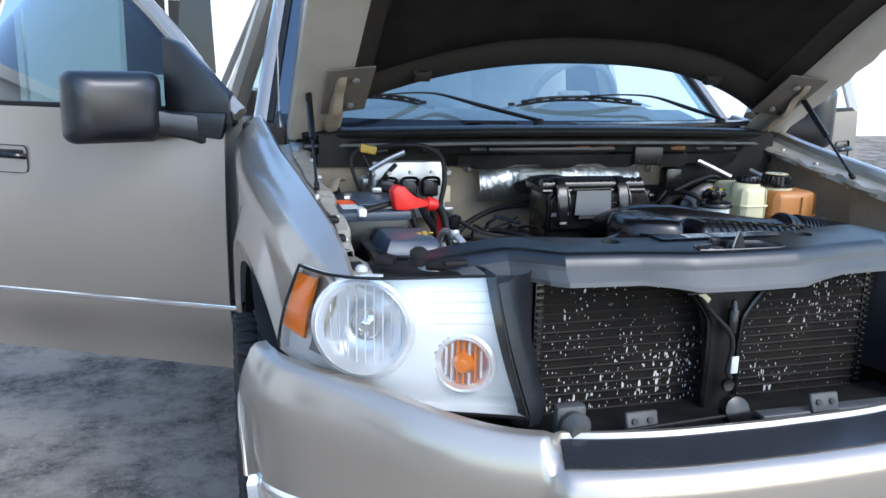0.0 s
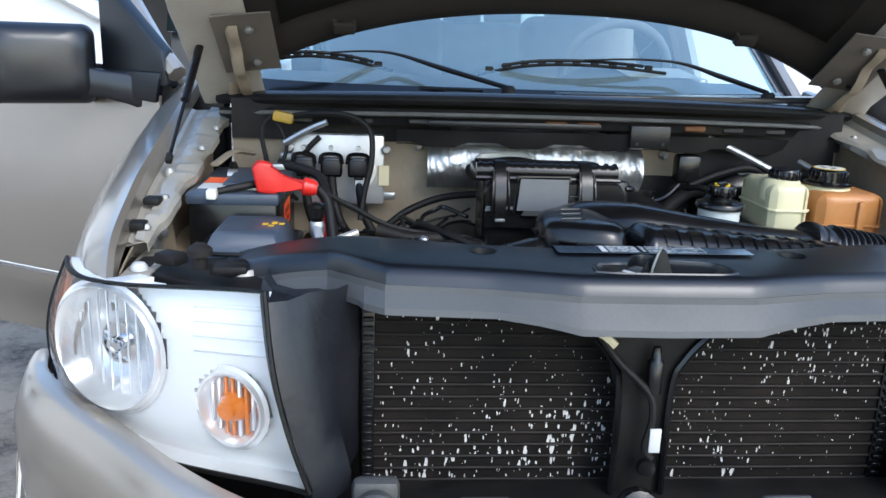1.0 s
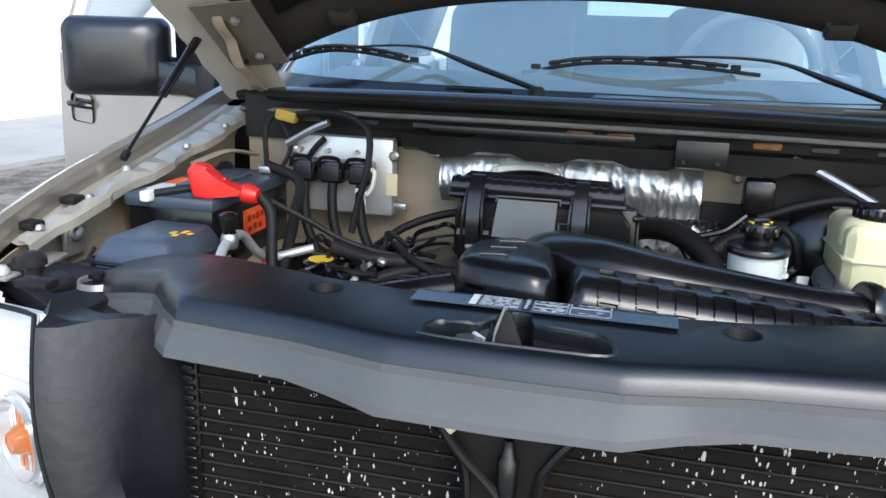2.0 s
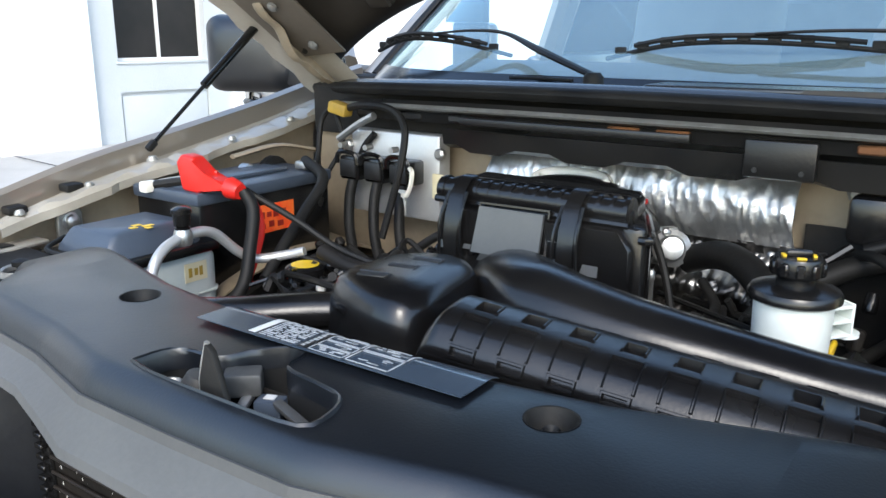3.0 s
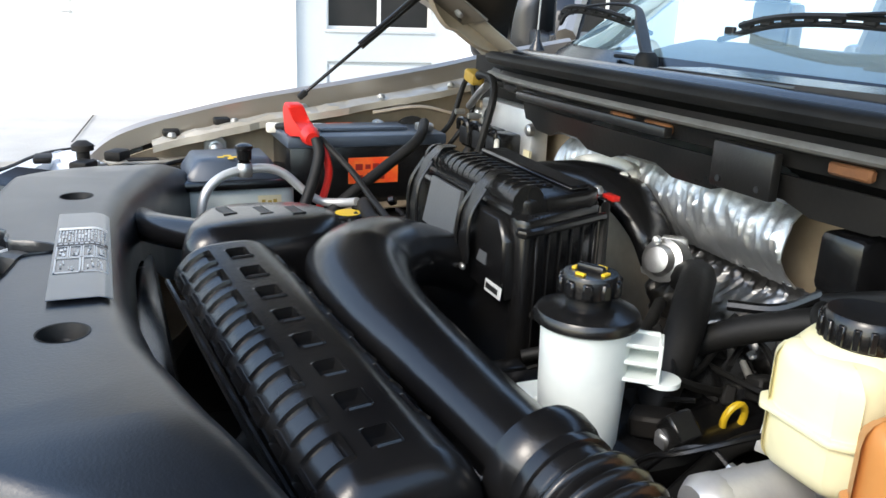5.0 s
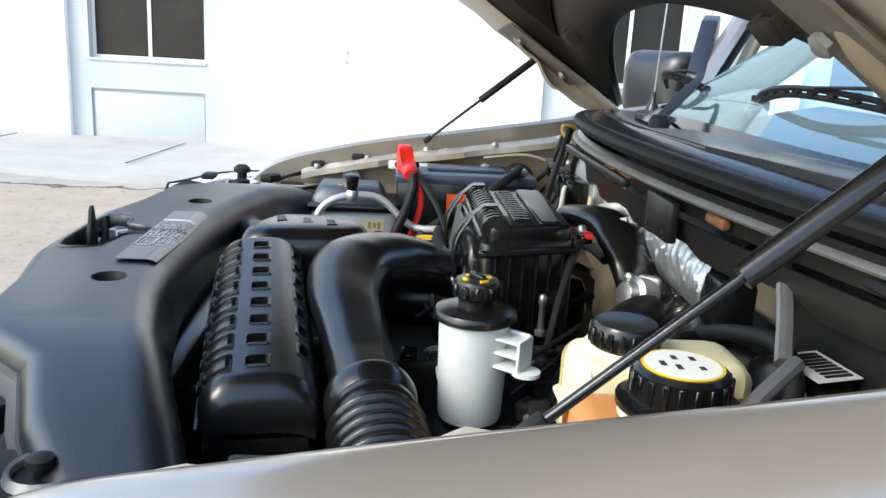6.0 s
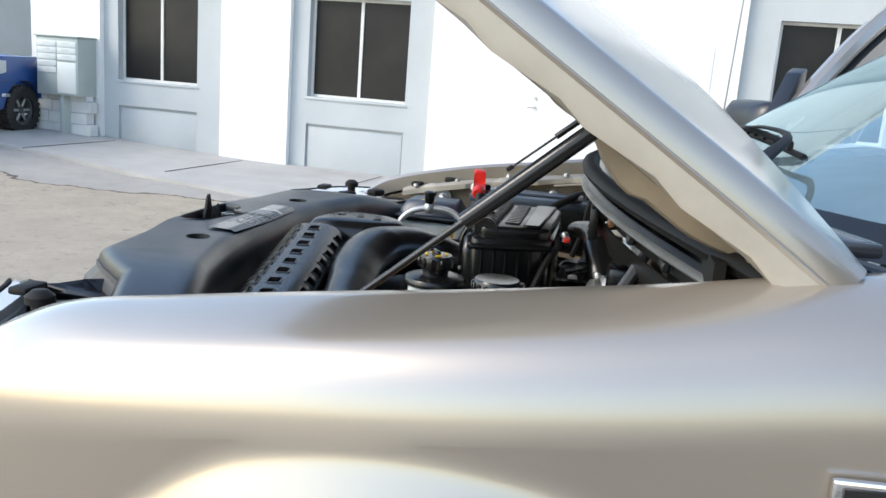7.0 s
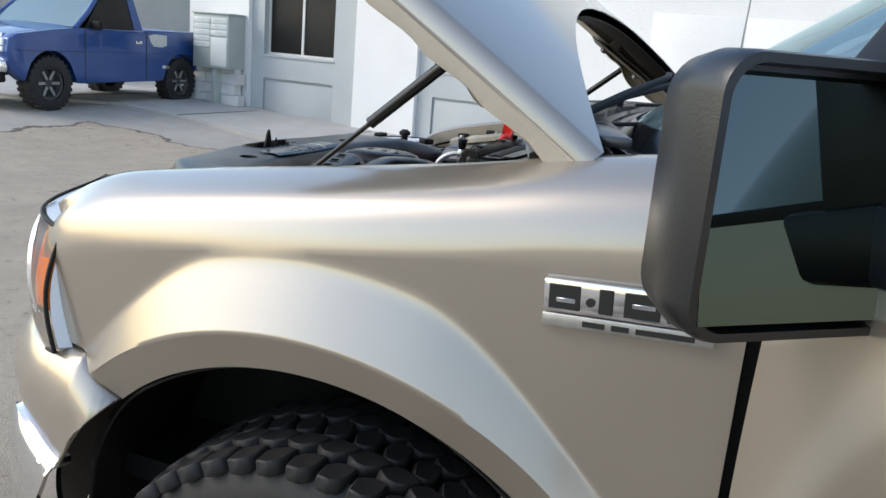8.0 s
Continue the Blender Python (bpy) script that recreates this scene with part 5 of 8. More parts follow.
def build_headlight(s):
    S = lambda p: (s * p[0], p[1], p[2])
    nu, nv = 18, 12
    point = lambda u, v, out=0.0: headlight_point(u, v, out, s)

    def depth(u, v):
        if u in (0, 1) or v in (0, 1):
            return -0.01
        p = point(u, v)
        for cu, cv, r in ((0.60, 0.58, 0.097), (0.21, 0.36, 0.054)):
            if (p - point(cu, cv)).length < r:
                return -0.10
        return -0.036
    shell = part("headlight", loft([[S(point(i / 54, j / 36, depth(i / 54, j / 36))) for i in range(55)] for j in range(37)]), REFLECTOR, truck,
                 "clear headlight with a round reflector and amber lamps")
    part("lens", loft([[S(point(i / nu, j / nv)) for i in range(nu + 1)] for j in range(nv + 1)]), LENS, shell).visible_shadow = False
    edge = [point(i / nu, 0) for i in range(nu + 1)] + [point(1, j / nv) for j in range(1, nv + 1)] + [point(1 - i / nu, 1) for i in range(1, nu + 1)] + [point(0, 1 - j / nv) for j in range(1, nv)]
    line = [S(p + Vector((0, 0.004, 0))) for p in edge] + [S(edge[0] + Vector((0, 0.004, 0)))]
    part("gasket", tube(line, 0.0038, 1, 6, smooth=False, caps=False), RUBBER, shell)
    n = Vector((0.45 * s, -0.89, 0.0))
    def bowl(u, v, r, depth, push):
        c = Vector(S(point(u, v, push)))
        return Matrix.Translation(c) @ n.to_track_quat('Z', 'Y').to_matrix().to_4x4(), r
    M, r = bowl(0.60, 0.58, 0.098, 0.07, -0.034)
    main = part("main_reflector", lathe([(r + 0.012, -0.0005), (r + 0.005, 0.002), (r + 0.003, 0.008), (r, 0.011), (r - 0.003, 0.007), (r * 0.86, -0.022), (r * 0.55, -0.045), (0.018, -0.055)], 36, M), BOWL, shell)
    part("bulb_shield", lathe([(0.0, -0.004), (0.012, -0.008), (0.013, -0.014), (0.011, -0.04)], 16, M), CHROME, main)
    part("shield_ring", lathe([(0.030, -0.030), (0.032, -0.022), (0.035, -0.022), (0.036, -0.032)], 24, M), CHROME, main)
    for k in range(9):
        x = -0.075 + 0.15 * k / 8
        hh = math.sqrt(max(0.0, (r * 0.86) ** 2 - x * x))
        part("flute", moved(span_box(x - 0.0014, x + 0.0014, -hh, hh, -0.024, -0.019, 0.001, 1), M), BOWL if k % 2 else REFLECTOR, main)
    M, r = bowl(0.21, 0.36, 0.056, 0.05, -0.03)
    turn = part("signal_reflector", lathe([(r + 0.011, -0.0045), (r + 0.004, -0.002), (r + 0.002, 0.005), (r - 0.002, 0.004), (r * 0.82, -0.014), (0.014, -0.036)], 30, M), BOWL, shell)
    part("amber_bulb", lathe([(0.0, 0.016), (0.014, 0.012), (0.024, -0.006), (0.022, -0.034)], 16, M), AMBER, turn, "amber signal bulb")
    for k in range(7):
        x = -0.036 + 0.012 * k
        hh = math.sqrt((r * 0.84) ** 2 - x * x)
        part("signal_flute", moved(span_box(x - 0.003, x + 0.003, -hh, hh, -0.012, -0.005, 0.002, 1), M), AMBER if k in (2, 3, 5) else BOWL, turn)
    # amber side lamp at the outer end
    rings = [[S(point(u, v, -0.006)) for u in (0.86, 0.91, 0.955, 0.995)] for v in (0.34, 0.4, 0.5, 0.62, 0.74, 0.86, 0.93)]
    part("amber_side_lamp", loft(rings), AMBER, shell, "amber side lamp lens", thick=0.008)
    for k in range(4):
        v = 0.66 + 0.075 * k
        part("lamp_rib", tube([S(point(0.06, v, -0.035)), S(point(0.2, v, -0.035)), S(point(0.3, v, -0.035))], 0.0035, 4, 6), REFLECTOR, shell)
    part("lamp_shelf", prism([(s * 0.60, 0.24), (s * 0.72, 0.31), (s * 0.86, 0.39), (s * 0.86, 0.46), (s * 0.60, 0.46)], 1.045, 1.075, 0.006), DARK, shell)
    for x, y in ((0.66, 0.30), (0.76, 0.36)):
        part("mount_tab", box(0.045, 0.035, 0.02, S((x, y, 1.10)), 0.005, 2, Matrix.Rotation(s * 0.5, 4, 'Z')), DARK, shell)
    part("mount_tab", box(0.05, 0.03, 0.012, S((0.64, 0.235, 1.12)), 0.004), DARK, shell)
    part("mount_tab", lathe([(0.012, 0), (0.012, 0.02), (0.02, 0.022), (0.02, 0.032), (0.01, 0.04)], 12, Matrix.Translation(S((0.70, 0.30, 1.10)))), DARK, shell)
    return shell


BUMP = [(0.0, -0.055), (0.25, -0.046), (0.45, -0.012), (0.60, 0.045), (0.74, 0.125), (0.85, 0.22), (0.93, 0.32), (0.972, 0.42), (0.988, 0.50), (0.99, 0.56)]


def behind_arch(p):
    """Ends the bumper along the edge of the wheel arch."""
    q = (ARCH_R + 0.003) ** 2 - (p.z - AXLE_Z) ** 2
    return Vector((p.x, min(p.y, AXLE_Y - math.sqrt(max(0.0, q))), p.z))


def build_bumper():
    xs = spline([(x, y, 0) for x, y in BUMP], 16)
    half = [(p.x, p.y) for p in xs]
    line = [(-x, y) for x, y in half[::-1][:-1]] + half
    rings, low, lip = [], [], []
    for i, (x, y) in enumerate(line):
        a = abs(x)
        x -= 0.055 * ease((y - 0.15) / 0.25) if x < 0 else 0.0
        j = min(max(i, 1), len(line) - 2)
        t = Vector((line[j + 1][0] - line[j - 1][0], line[j + 1][1] - line[j - 1][1], 0)).normalized()
        n = Vector((t.y, -t.x, 0))
        if n.y > 0 and abs(x) < 0.9:
            n = -n
        if n.x * x < 0 and abs(x) > 0.5:
            n = -n
        c = Vector((x, y, 0))
        # top edge: the opening's lip in the middle, the lamp's lower edge outside
        k = ease((a - 0.475) / 0.045)
        top = 0.792 + (0.822 - 0.792) * k + 0.070 * ease((a - 0.55) / 0.42)
        if y > 0.40:
            top = lerp_table([(0.40, 0.893), (0.474, 0.893), (0.552, 0.831), (0.575, 0.80)], y)
        cz = 0.60 + (0.125 * ease((a - 0.70) / 0.22) - 0.035 * ease((y - 0.32) / 0.14) if x > 0 else 0.0)
        out = 1 - (0.6 if x < 0 else 0.15) * ease((a - 0.5) / 0.3)
        mid = ((-0.085, -0.01), (-0.082, 0.010), (-0.072, 0.010), (-0.066, -0.004), (-0.02, -0.012), (0.025, -0.020), (0.048, -0.032), (0.062, -0.065), (0.052, cz - top + 0.006), (0.0, cz - top))
        side = ((-0.03, 0.003), (-0.012, 0.002), (-0.003, -0.002), (0.006, -0.012), (0.018, -0.04), (0.027, -0.07), (0.031, -0.10), (0.030, -0.13), (0.022, cz - top + 0.006), (0.0, cz - top))
        if top - cz < 0.2:
            side = tuple((d, z * (top - cz) / 0.2) if j < 8 else (d, z) for j, (d, z) in enumerate(side))
        ring = [c + n * (p[0] + (q[0] - p[0]) * k) + Vector((0, 0, top + p[1] + (q[1] - p[1]) * k)) for p, q in zip(mid, side)]
        rings.append([behind_arch(p) for p in ring])
        low.append([behind_arch(p) for p in [c + n * 0.0 + Vector((0, 0, cz + 0.004)), c + n * 0.036 * out + Vector((0, 0, cz + 0.006)), c + n * 0.048 * out + Vector((0, 0, cz - 0.007)), c + n * 0.052 * out + Vector((0, 0, 0.585)), c + n * 0.04 * out + Vector((0, 0, 0.52)), c + n * 0.0 + Vector((0, 0, 0.50))]])
    # added dark strip: stands in for the dark reflection on the painted ledge
    pad = [[p + Vector((0, 0, 0.004)) for p in r[3:6]] for r in rings if abs(r[0].x) < 0.46]
    part("bumper_dark_reflection", loft(pad), COWLTOP, truck, "dark strip added for the reflection on the bumper ledge", thick=0.002)
    v = part("front_valance", loft(rings), PAINT, truck, "beige painted valance under the lamps", angle=40, thick=0.004)
    part("chrome_bumper", loft(low), CHROME, truck, "chrome front bumper", angle=40, thick=0.004)
    part("lower_skirt", loft([[(x * 0.97, y + 0.02, 0.51) for x, y in line], [(x * 0.95, y + 0.05, 0.36) for x, y in line]]), DARK, truck, thick=0.01)
    return v


def build_front_opening():
    """Condenser, its support and the black side ducts in the open grille."""
    c = part("condenser", span_box(-0.425, 0.425, 0.268, 0.290, 0.66, 1.05), CONDENSER, truck, "dusty black condenser spattered with dried insects")
    for k in range(19):
        z = 0.665 + 0.0213 * k
        part("condenser_tube", tube([(-0.425, 0.264, z), (-0.2, 0.264, z + 0.0006), (0.0, 0.264, z), (0.2, 0.264, z - 0.0006), (0.425, 0.264, z)], 0.0026, 1, 6), TUBES, c)
    for s in (-1, 1):
        part("header_tank", span_box(s * 0.425, s * 0.447, 0.262, 0.295, 0.66, 1.06, 0.004), SATIN, c)
        for k in range(26):
            z = 0.67 + 0.015 * k
            part("header_rib", span_box(s * 0.428, s * 0.444, 0.254, 0.262, z, z + 0.007, 0.001, 1), SATIN, c)
        # black duct between lamp and condenser
        rings = []
        for j in range(12):
            v = j / 11
            z = 0.80 + 0.295 * v
            hi = headlight_point(0.0, min(1, max(0, (z - 0.83) / 0.278)), 0)
            rings.append([(s * (hi.x + 0.012), hi.y + 0.03, z), (s * (hi.x - 0.004), hi.y + 0.002, z), (s * (hi.x - 0.03), hi.y + 0.012, z), (s * (hi.x - 0.055 - 0.01 * math.sin(v * 3.1)), hi.y + 0.05, z),
                          (s * (0.47 + 0.012 * v), 0.19 + 0.03 * v, z), (s * 0.45, 0.27, z)])
        top = [(x * 0.995, y + 0.02, z + 0.022 - 0.01 * k) for k, (x, y, z) in enumerate(rings[-1])]
        part("air_duct", loft(rings + [top, [(x, y + 0.06, z - 0.01) for x, y, z in top]]), DUSTED, truck, "dull dusty black plastic air duct", thick=0.003)
    # central brace
    b = prism([(-0.11, 1.05), (-0.055, 0.985), (-0.038, 0.93), (-0.038, 0.70), (0.038, 0.70), (0.038, 0.93), (0.055, 0.985), (0.11, 1.05)], 0.215, 0.232, 0.003, m=Matrix(((1, 0, 0, 0), (0, 0, 1, 0), (0, 1, 0, 0), (0, 0, 0, 1))))
    br = part("centre_brace", b, DARK, truck, "dusty black centre brace")
    for s in (-1, 1):
        part("brace_flange", tube([(s * 0.112, 0.208, 1.05), (s * 0.06, 0.208, 0.99), (s * 0.042, 0.208, 0.93), (s * 0.042, 0.208, 0.70)], 0.006, 6, 6), SATIN, br)
    part("cable", tube([(-0.085, 0.2, 1.035), (-0.05, 0.195, 0.99), (0.0, 0.19, 0.94), (0.008, 0.185, 0.9), (0.0, 0.185, 0.85), (0.012, 0.185, 0.83)], 0.006, 6, 8), RUBBER, br)
    part("cable_tag", span_box(0.004, 0.022, 0.176, 0.181, 0.845, 0.885, 0.001), PALE, br, "pale paper tag")
    part("yellow_clip", box(0.035, 0.01, 0.014, (-0.07, 0.198, 1.026), 0.003, 2, Matrix.Rotation(0.7, 4, 'Y')), CREAM, br)
    part("sensor", lathe([(0.012, 0), (0.013, 0.05), (0.009, 0.055), (0.006, 0.075)], 12, Matrix.Translation((0.008, 0.195, 0.94))), SATIN, br)
    part("cable_end", lathe([(0.014, -0.006), (0.016, 0), (0.014, 0.006)], 12, pose(0.006, 0.186, 0.815, 90, 0, 0)), SATIN, br)
    # lower cross member, brackets, small parts behind the lip
    cm = part("cross_member", span_box(-0.5, 0.5, 0.10, 0.26, 0.70, 0.755, 0.008), DARK, truck)
    part("aluminium_strip", box(0.36, 0.035, 0.012, (0.22, 0.11, 0.768), 0.003), METAL, cm)
    for x in (-0.26, 0.2):
        part("bracket", box(0.075, 0.012, 0.045, (x, 0.10, 0.79), 0.003, 1, Matrix.Rotation(-0.35, 4, 'X')), DULLSTEEL, cm)
        for d in (-0.018, 0.018):
            part("bracket_hole", lathe([(0.007, 0), (0.007, 0.003)], 12, pose(x + d, 0.094, 0.794, 70, 0, 0)), INK_SHADE, cm)
    part("horn", lathe([(0.03, 0), (0.034, 0.02), (0.02, 0.045)], 18, pose(-0.42, 0.10, 0.80, 90, 0, 0)), DULLSTEEL, cm)
    part("horn_bracket", span_box(-0.455, -0.385, 0.10, 0.13, 0.755, 0.84, 0.012), DULLSTEEL, cm)
    part("release_box", lathe([(0.03, 0), (0.034, 0.012), (0.03, 0.03), (0.012, 0.034)], 16, pose(-0.03, 0.12, 0.785, 70, 0, 0)), SATIN, cm)
    part("release_cable", tube([(-0.38, 0.09, 0.775), (-0.2, 0.085, 0.785), (-0.06, 0.095, 0.785)], 0.004, 6, 6), RUBBER, cm)
    part("back_panel", span_box(-0.45, 0.45, 0.31, 0.33, 0.55, 1.06), INK_SHADE, truck)


def screen_foot(a):
    """How far back the foot of the windscreen lies, a from 0 in the middle to 1 at the corner."""
    return 1.175 + 0.345 * min(1.0, abs(a)) ** 4


def build_cowl():
    """Black cowl panel with its seal, bowed forward in the middle."""
    def bow(a):
        return 1.006 + 0.192 * (a / 0.82) ** 2.0, 1.332 - 0.026 * (a / 0.82) ** 2
    seal, skirt, pan, rim = [], [], [], []
    for i in range(49):
        x = -0.84 + 1.68 * i / 48
        y, z = bow(abs(x))
        seal.append((x, y, z - 0.012))
        skirt.append([(x, y + 0.004, z - 0.035), (x, y - 0.006, z - 0.045), (x, y + 0.002, z - 0.052), (x, y + 0.012, z - 0.054), (x, y + 0.018, z - 0.074), (x, y + 0.10, z - 0.08)])
        yb = screen_foot(x / 0.90) + 0.03
        pan.append([(x, y + 0.012, z - 0.012), (x, y + 0.03, z + 0.002), (x, y + 0.045, z + 0.005), (x, y + 0.052, z - 0.007), (x, y + 0.064, z - 0.007), (x, y + 0.070, z + 0.002), (x, y + 0.092, z + 0.0), (x, y + 0.098, z - 0.011), (x, y + 0.115, z - 0.012), (x, y + 0.122, z - 0.003), (x, max(yb - 0.05, y + 0.128), z - 0.008), (x, max(yb - 0.044, y + 0.134), z - 0.016), (x, max(yb - 0.03, y + 0.14), z - 0.016), (x, max(yb - 0.02, y + 0.146), z - 0.010), (x, max(yb, y + 0.16), 1.298)])
        rim.append([(x, y - 0.010, z - 0.050), (x, y - 0.014, z - 0.046), (x, y - 0.008, z - 0.041), (x, y + 0.006, z - 0.040)])
    c = part("cowl_panel", loft(pan), COWLTOP, truck, "grey-black plastic cowl panel", thick=0.003, angle=30)
    part("cowl_seal", tube(seal, 0.016, 1, 10, 0.8, smooth=False), RUBBER, c, "black rubber bulb seal")
    part("cowl_skirt", loft(skirt), COWLGREY, c, thick=0.002)
    apron = [[(x, y + 0.016, z - 0.072), (x, y + 0.022, z - 0.10 - 0.012 * (1 if (k // 3) % 2 else 0)), (x, y + 0.04, z - 0.108)] for k, (x, y, z) in enumerate(seal) if -0.42 < x < 0.8]
    part("cowl_apron", loft(apron), COWLGREY, c, thick=0.003)
    part("cowl_lip", loft(rim), STEEL, c, "dusty grey lip", thick=0.001)
    part("cowl_cover", prism([(0.012, 1.052), (0.25, 1.07), (0.5, 1.12), (0.82, 1.235), (0.82, 1.30), (0.5, 1.205), (0.25, 1.16), (0.015, 1.145)], 1.324, 1.340, 0.005), COWLTOP, c)
    for x in (-0.62, -0.47, -0.33, -0.2, 0.0, 0.08, 0.36, 0.47, 0.6):
        y, z = bow(abs(x))
        dark = RUST if x in (0.0, 0.08, 0.36) else INK_SHADE
        part("cowl_slot", box(0.055, 0.012, 0.014, (x, y + 0.010, z - 0.064), 0.003, 1), dark, c)
    for x, w in ((-0.10, 0.42), (0.238, 0.10)):
        y, z = bow(abs(x))
        part("cowl_flap", span_box(x - w / 2, x + w / 2, y - 0.004, y + 0.010, z - (0.074 if w > 0.2 else 0.115), z - 0.06, 0.003), COWLGREY, c)
    for x in (0.205, 0.27):
        part("flap_hole", lathe([(0.004, 0), (0.004, 0.003)], 10, pose(x, 1.019, 1.226, 90, 0, 0)), INK_SHADE, c)
    # firewall
    part("cowl_box", span_box(-0.80, 0.80, 1.15, 1.162, 1.2, 1.30), DARK, c)
    part("firewall", span_box(-0.80, 0.80, 1.165, 1.185, 0.72, 1.238), PAINT_IN, truck, "beige painted firewall", angle=30)
    for x, z in ((-0.325, 1.19), (-0.66, 1.16), (0.325, 1.182), (0.44, 1.12), (0.55, 1.2)):
        part("firewall_bolt", lathe([(0.014, 0), (0.014, 0.008), (0.008, 0.012), (0.007, 0.022)], 8, pose(x, 1.165, z, 90, 0, 0)), STEEL, truck)
    # dark sheets added over the beige firewall stand in for the bay's shade
    mat = [[(x, 1.150 + 0.006 * noise.noise((x * 12, z * 12, 0)), z) for x in (0.26, 0.30, 0.36, 0.44, 0.52, 0.60, 0.70, 0.78)] for z in (0.76, 0.85, 0.95, 1.04, 1.10, 1.128)]
    part("firewall_dark_sheet", loft(mat), DARK, truck, "dark sheet added over the firewall for the dark of the bay", thick=0.006)
    mat = [[(x, 1.146 + 0.008 * noise.noise((x * 9, z * 9, 4)), z) for x in (0.375, 0.42, 0.48, 0.54, 0.60, 0.70, 0.78)] for z in (1.12, 1.16, 1.20, 1.232)]
    part("firewall_dark_sheet", loft(mat), DARK, truck, thick=0.006)

    def crease(u, v):
        """Folds of the foil: long creases running down it, and small dents between them."""
        a = 1 - abs(noise.noise((u * 52 + v * 9, v * 13, 1.0)))
        b = 1 - abs(noise.noise((u * 90 + v * 14, v * 22, 6.0)))
        return 0.004 * a ** 5 + 0.004 * b ** 4 + 0.003 * noise.noise((u * 20, v * 9, 3.0))

    def foil(x0, x1, nx, ny, at):
        return loft([[at(x0 + (x1 - x0) * i / nx, j / ny) for i in range(nx + 1)] for j in range(ny + 1)])

    def upper(x, v):
        top = 1.242 - 0.03 * ease((x - 0.12) / 0.13) - 0.035 * ease((-0.22 - x) / 0.09)
        z = 1.09 + (top - 1.09) * v
        return (x, 1.150 - 0.058 * math.sin(math.pi * min(1.0, 0.12 + 0.88 * v)) ** 0.8 - crease(x, z), z)

    def lower(x, v):
        return (x, 1.128 - 0.06 * v + 0.02 * math.sin(v * 9) - 1.6 * crease(x + 3, v * 0.3), 1.10 - 0.15 * v - 0.03 * (x - 0.05))
    part("heat_shield", foil(-0.305, 0.252, 150, 34, upper), FOIL, truck, "crumpled silver foil heat shield", thick=0.002, angle=60)
    part("heat_shield_lower", foil(0.02, 0.30, 80, 40, lower), FOIL_DARK, truck, "crumpled foil over the exhaust side, darkened for what it mirrors", thick=0.002, angle=60)
    return c


def build_cab():
    """Windscreen, pillars, roof, cab sides, seats, dashboard and the bed."""
    base = [(-0.84 + 1.68 * i / 24) for i in range(25)]
    rings = []
    for j in range(9):
        v = j / 8
        r = []
        for x in base:
            a = abs(x) / 0.84
            y0, z0 = screen_foot(a), 1.297
            xx = x * (1 - 0.15 * v) * (1.105 if x < 0 else 1.0)
            y1, z1 = 1.98 + 0.15 * a * a, 1.835 - 0.03 * a * a
            r.append((xx, y0 + (y1 - y0) * v, z0 + (z1 - z0) * v + 0.012 * math.sin(math.pi * v)))
        rings.append(r)
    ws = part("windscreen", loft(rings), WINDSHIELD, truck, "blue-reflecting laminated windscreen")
    ws.visible_shadow = False
    b = rings
    frit = [[(p[0], p[1] - 0.002, p[2] + 0.003), (p[0], p[1] + 0.05, p[2] + 0.041)] for p in b[0]]
    part("screen_band", loft(frit), SHADEBAND, ws, "black band along the foot of the screen", thick=0.001)
    for s in (-1, 1):
        rows = [[Vector(r[0 if s < 0 else -1]).lerp(Vector(r[1 if s < 0 else -2]), 0.12 + 0.3 * k) + Vector((0, -0.002, 0.003)) for k in range(4)] for r in b]
        part("screen_edge", loft(rows), EDGEBLACK, ws, "glossy black printed edge of the screen", thick=0.001)
    for s in (-1, 1):
        k = 24 if s > 0 else 0
        line = [Vector(r[k]) for r in b]
        part("a_pillar", tube([p + Vector((s * 0.015, 0.01, -0.01)) for p in line], 0.036, 2, 10), PAINT, truck)
        part("screen_trim", tube([p + Vector((-s * 0.008, -0.012, 0.012)) for p in line], 0.012, 2, 8, 0.6), RUBBER, truck)
        at = lambda x: s * x - (0.07 if s < 0 else 0.0)
        part("b_pillar", tube([(at(0.93), 2.62, 1.30), (at(0.74), 2.6, 1.84)], 0.05, 2, 8), PAINT, truck)
        part("cab_side", span_box(at(0.93), at(0.985), 2.55, 3.75, 0.45, 1.33, 0.02), PAINT, truck)
        part("rear_door_window", loft([[(at(0.955), 2.68, 1.33), (at(0.955), 3.5, 1.33)], [(at(0.75), 2.68, 1.80), (at(0.75), 3.4, 1.80)]]), REARGLASS, truck, thick=0.004).visible_shadow = False
        part("c_pillar", loft([[(at(0.96), 3.48, 1.33), (at(0.96), 3.75, 1.33)], [(at(0.74), 3.38, 1.84), (at(0.74), 3.6, 1.84)]]), PAINT, truck, thick=0.03)
        part("door_sill", span_box(at(0.80), at(0.965), 1.5, 2.6, 0.44, 0.58, 0.02), PAINT, truck)
        # post in black: the shade of the door gap is put in its colour
        part("hinge_post", span_box(at(0.80), at(0.94), 1.44, 1.54, 0.45, 1.31, 0.015), RUBBER, truck)
        part("bed_side", span_box(at(0.92), at(0.99), 3.80, 5.5, 0.55, 1.30, 0.02), PAINT, truck)
        part("tail_lamp", span_box(at(0.88), at(0.992), 5.40, 5.51, 0.9, 1.28, 0.01), RED, truck)
        part("bed_inner", span_box(at(0.60), at(0.915), 4.2, 5.3, 0.6, 0.85, 0.02), DARK, truck)
    rr = []
    for j in range(9):
        y = 1.98 + 1.62 * j / 8
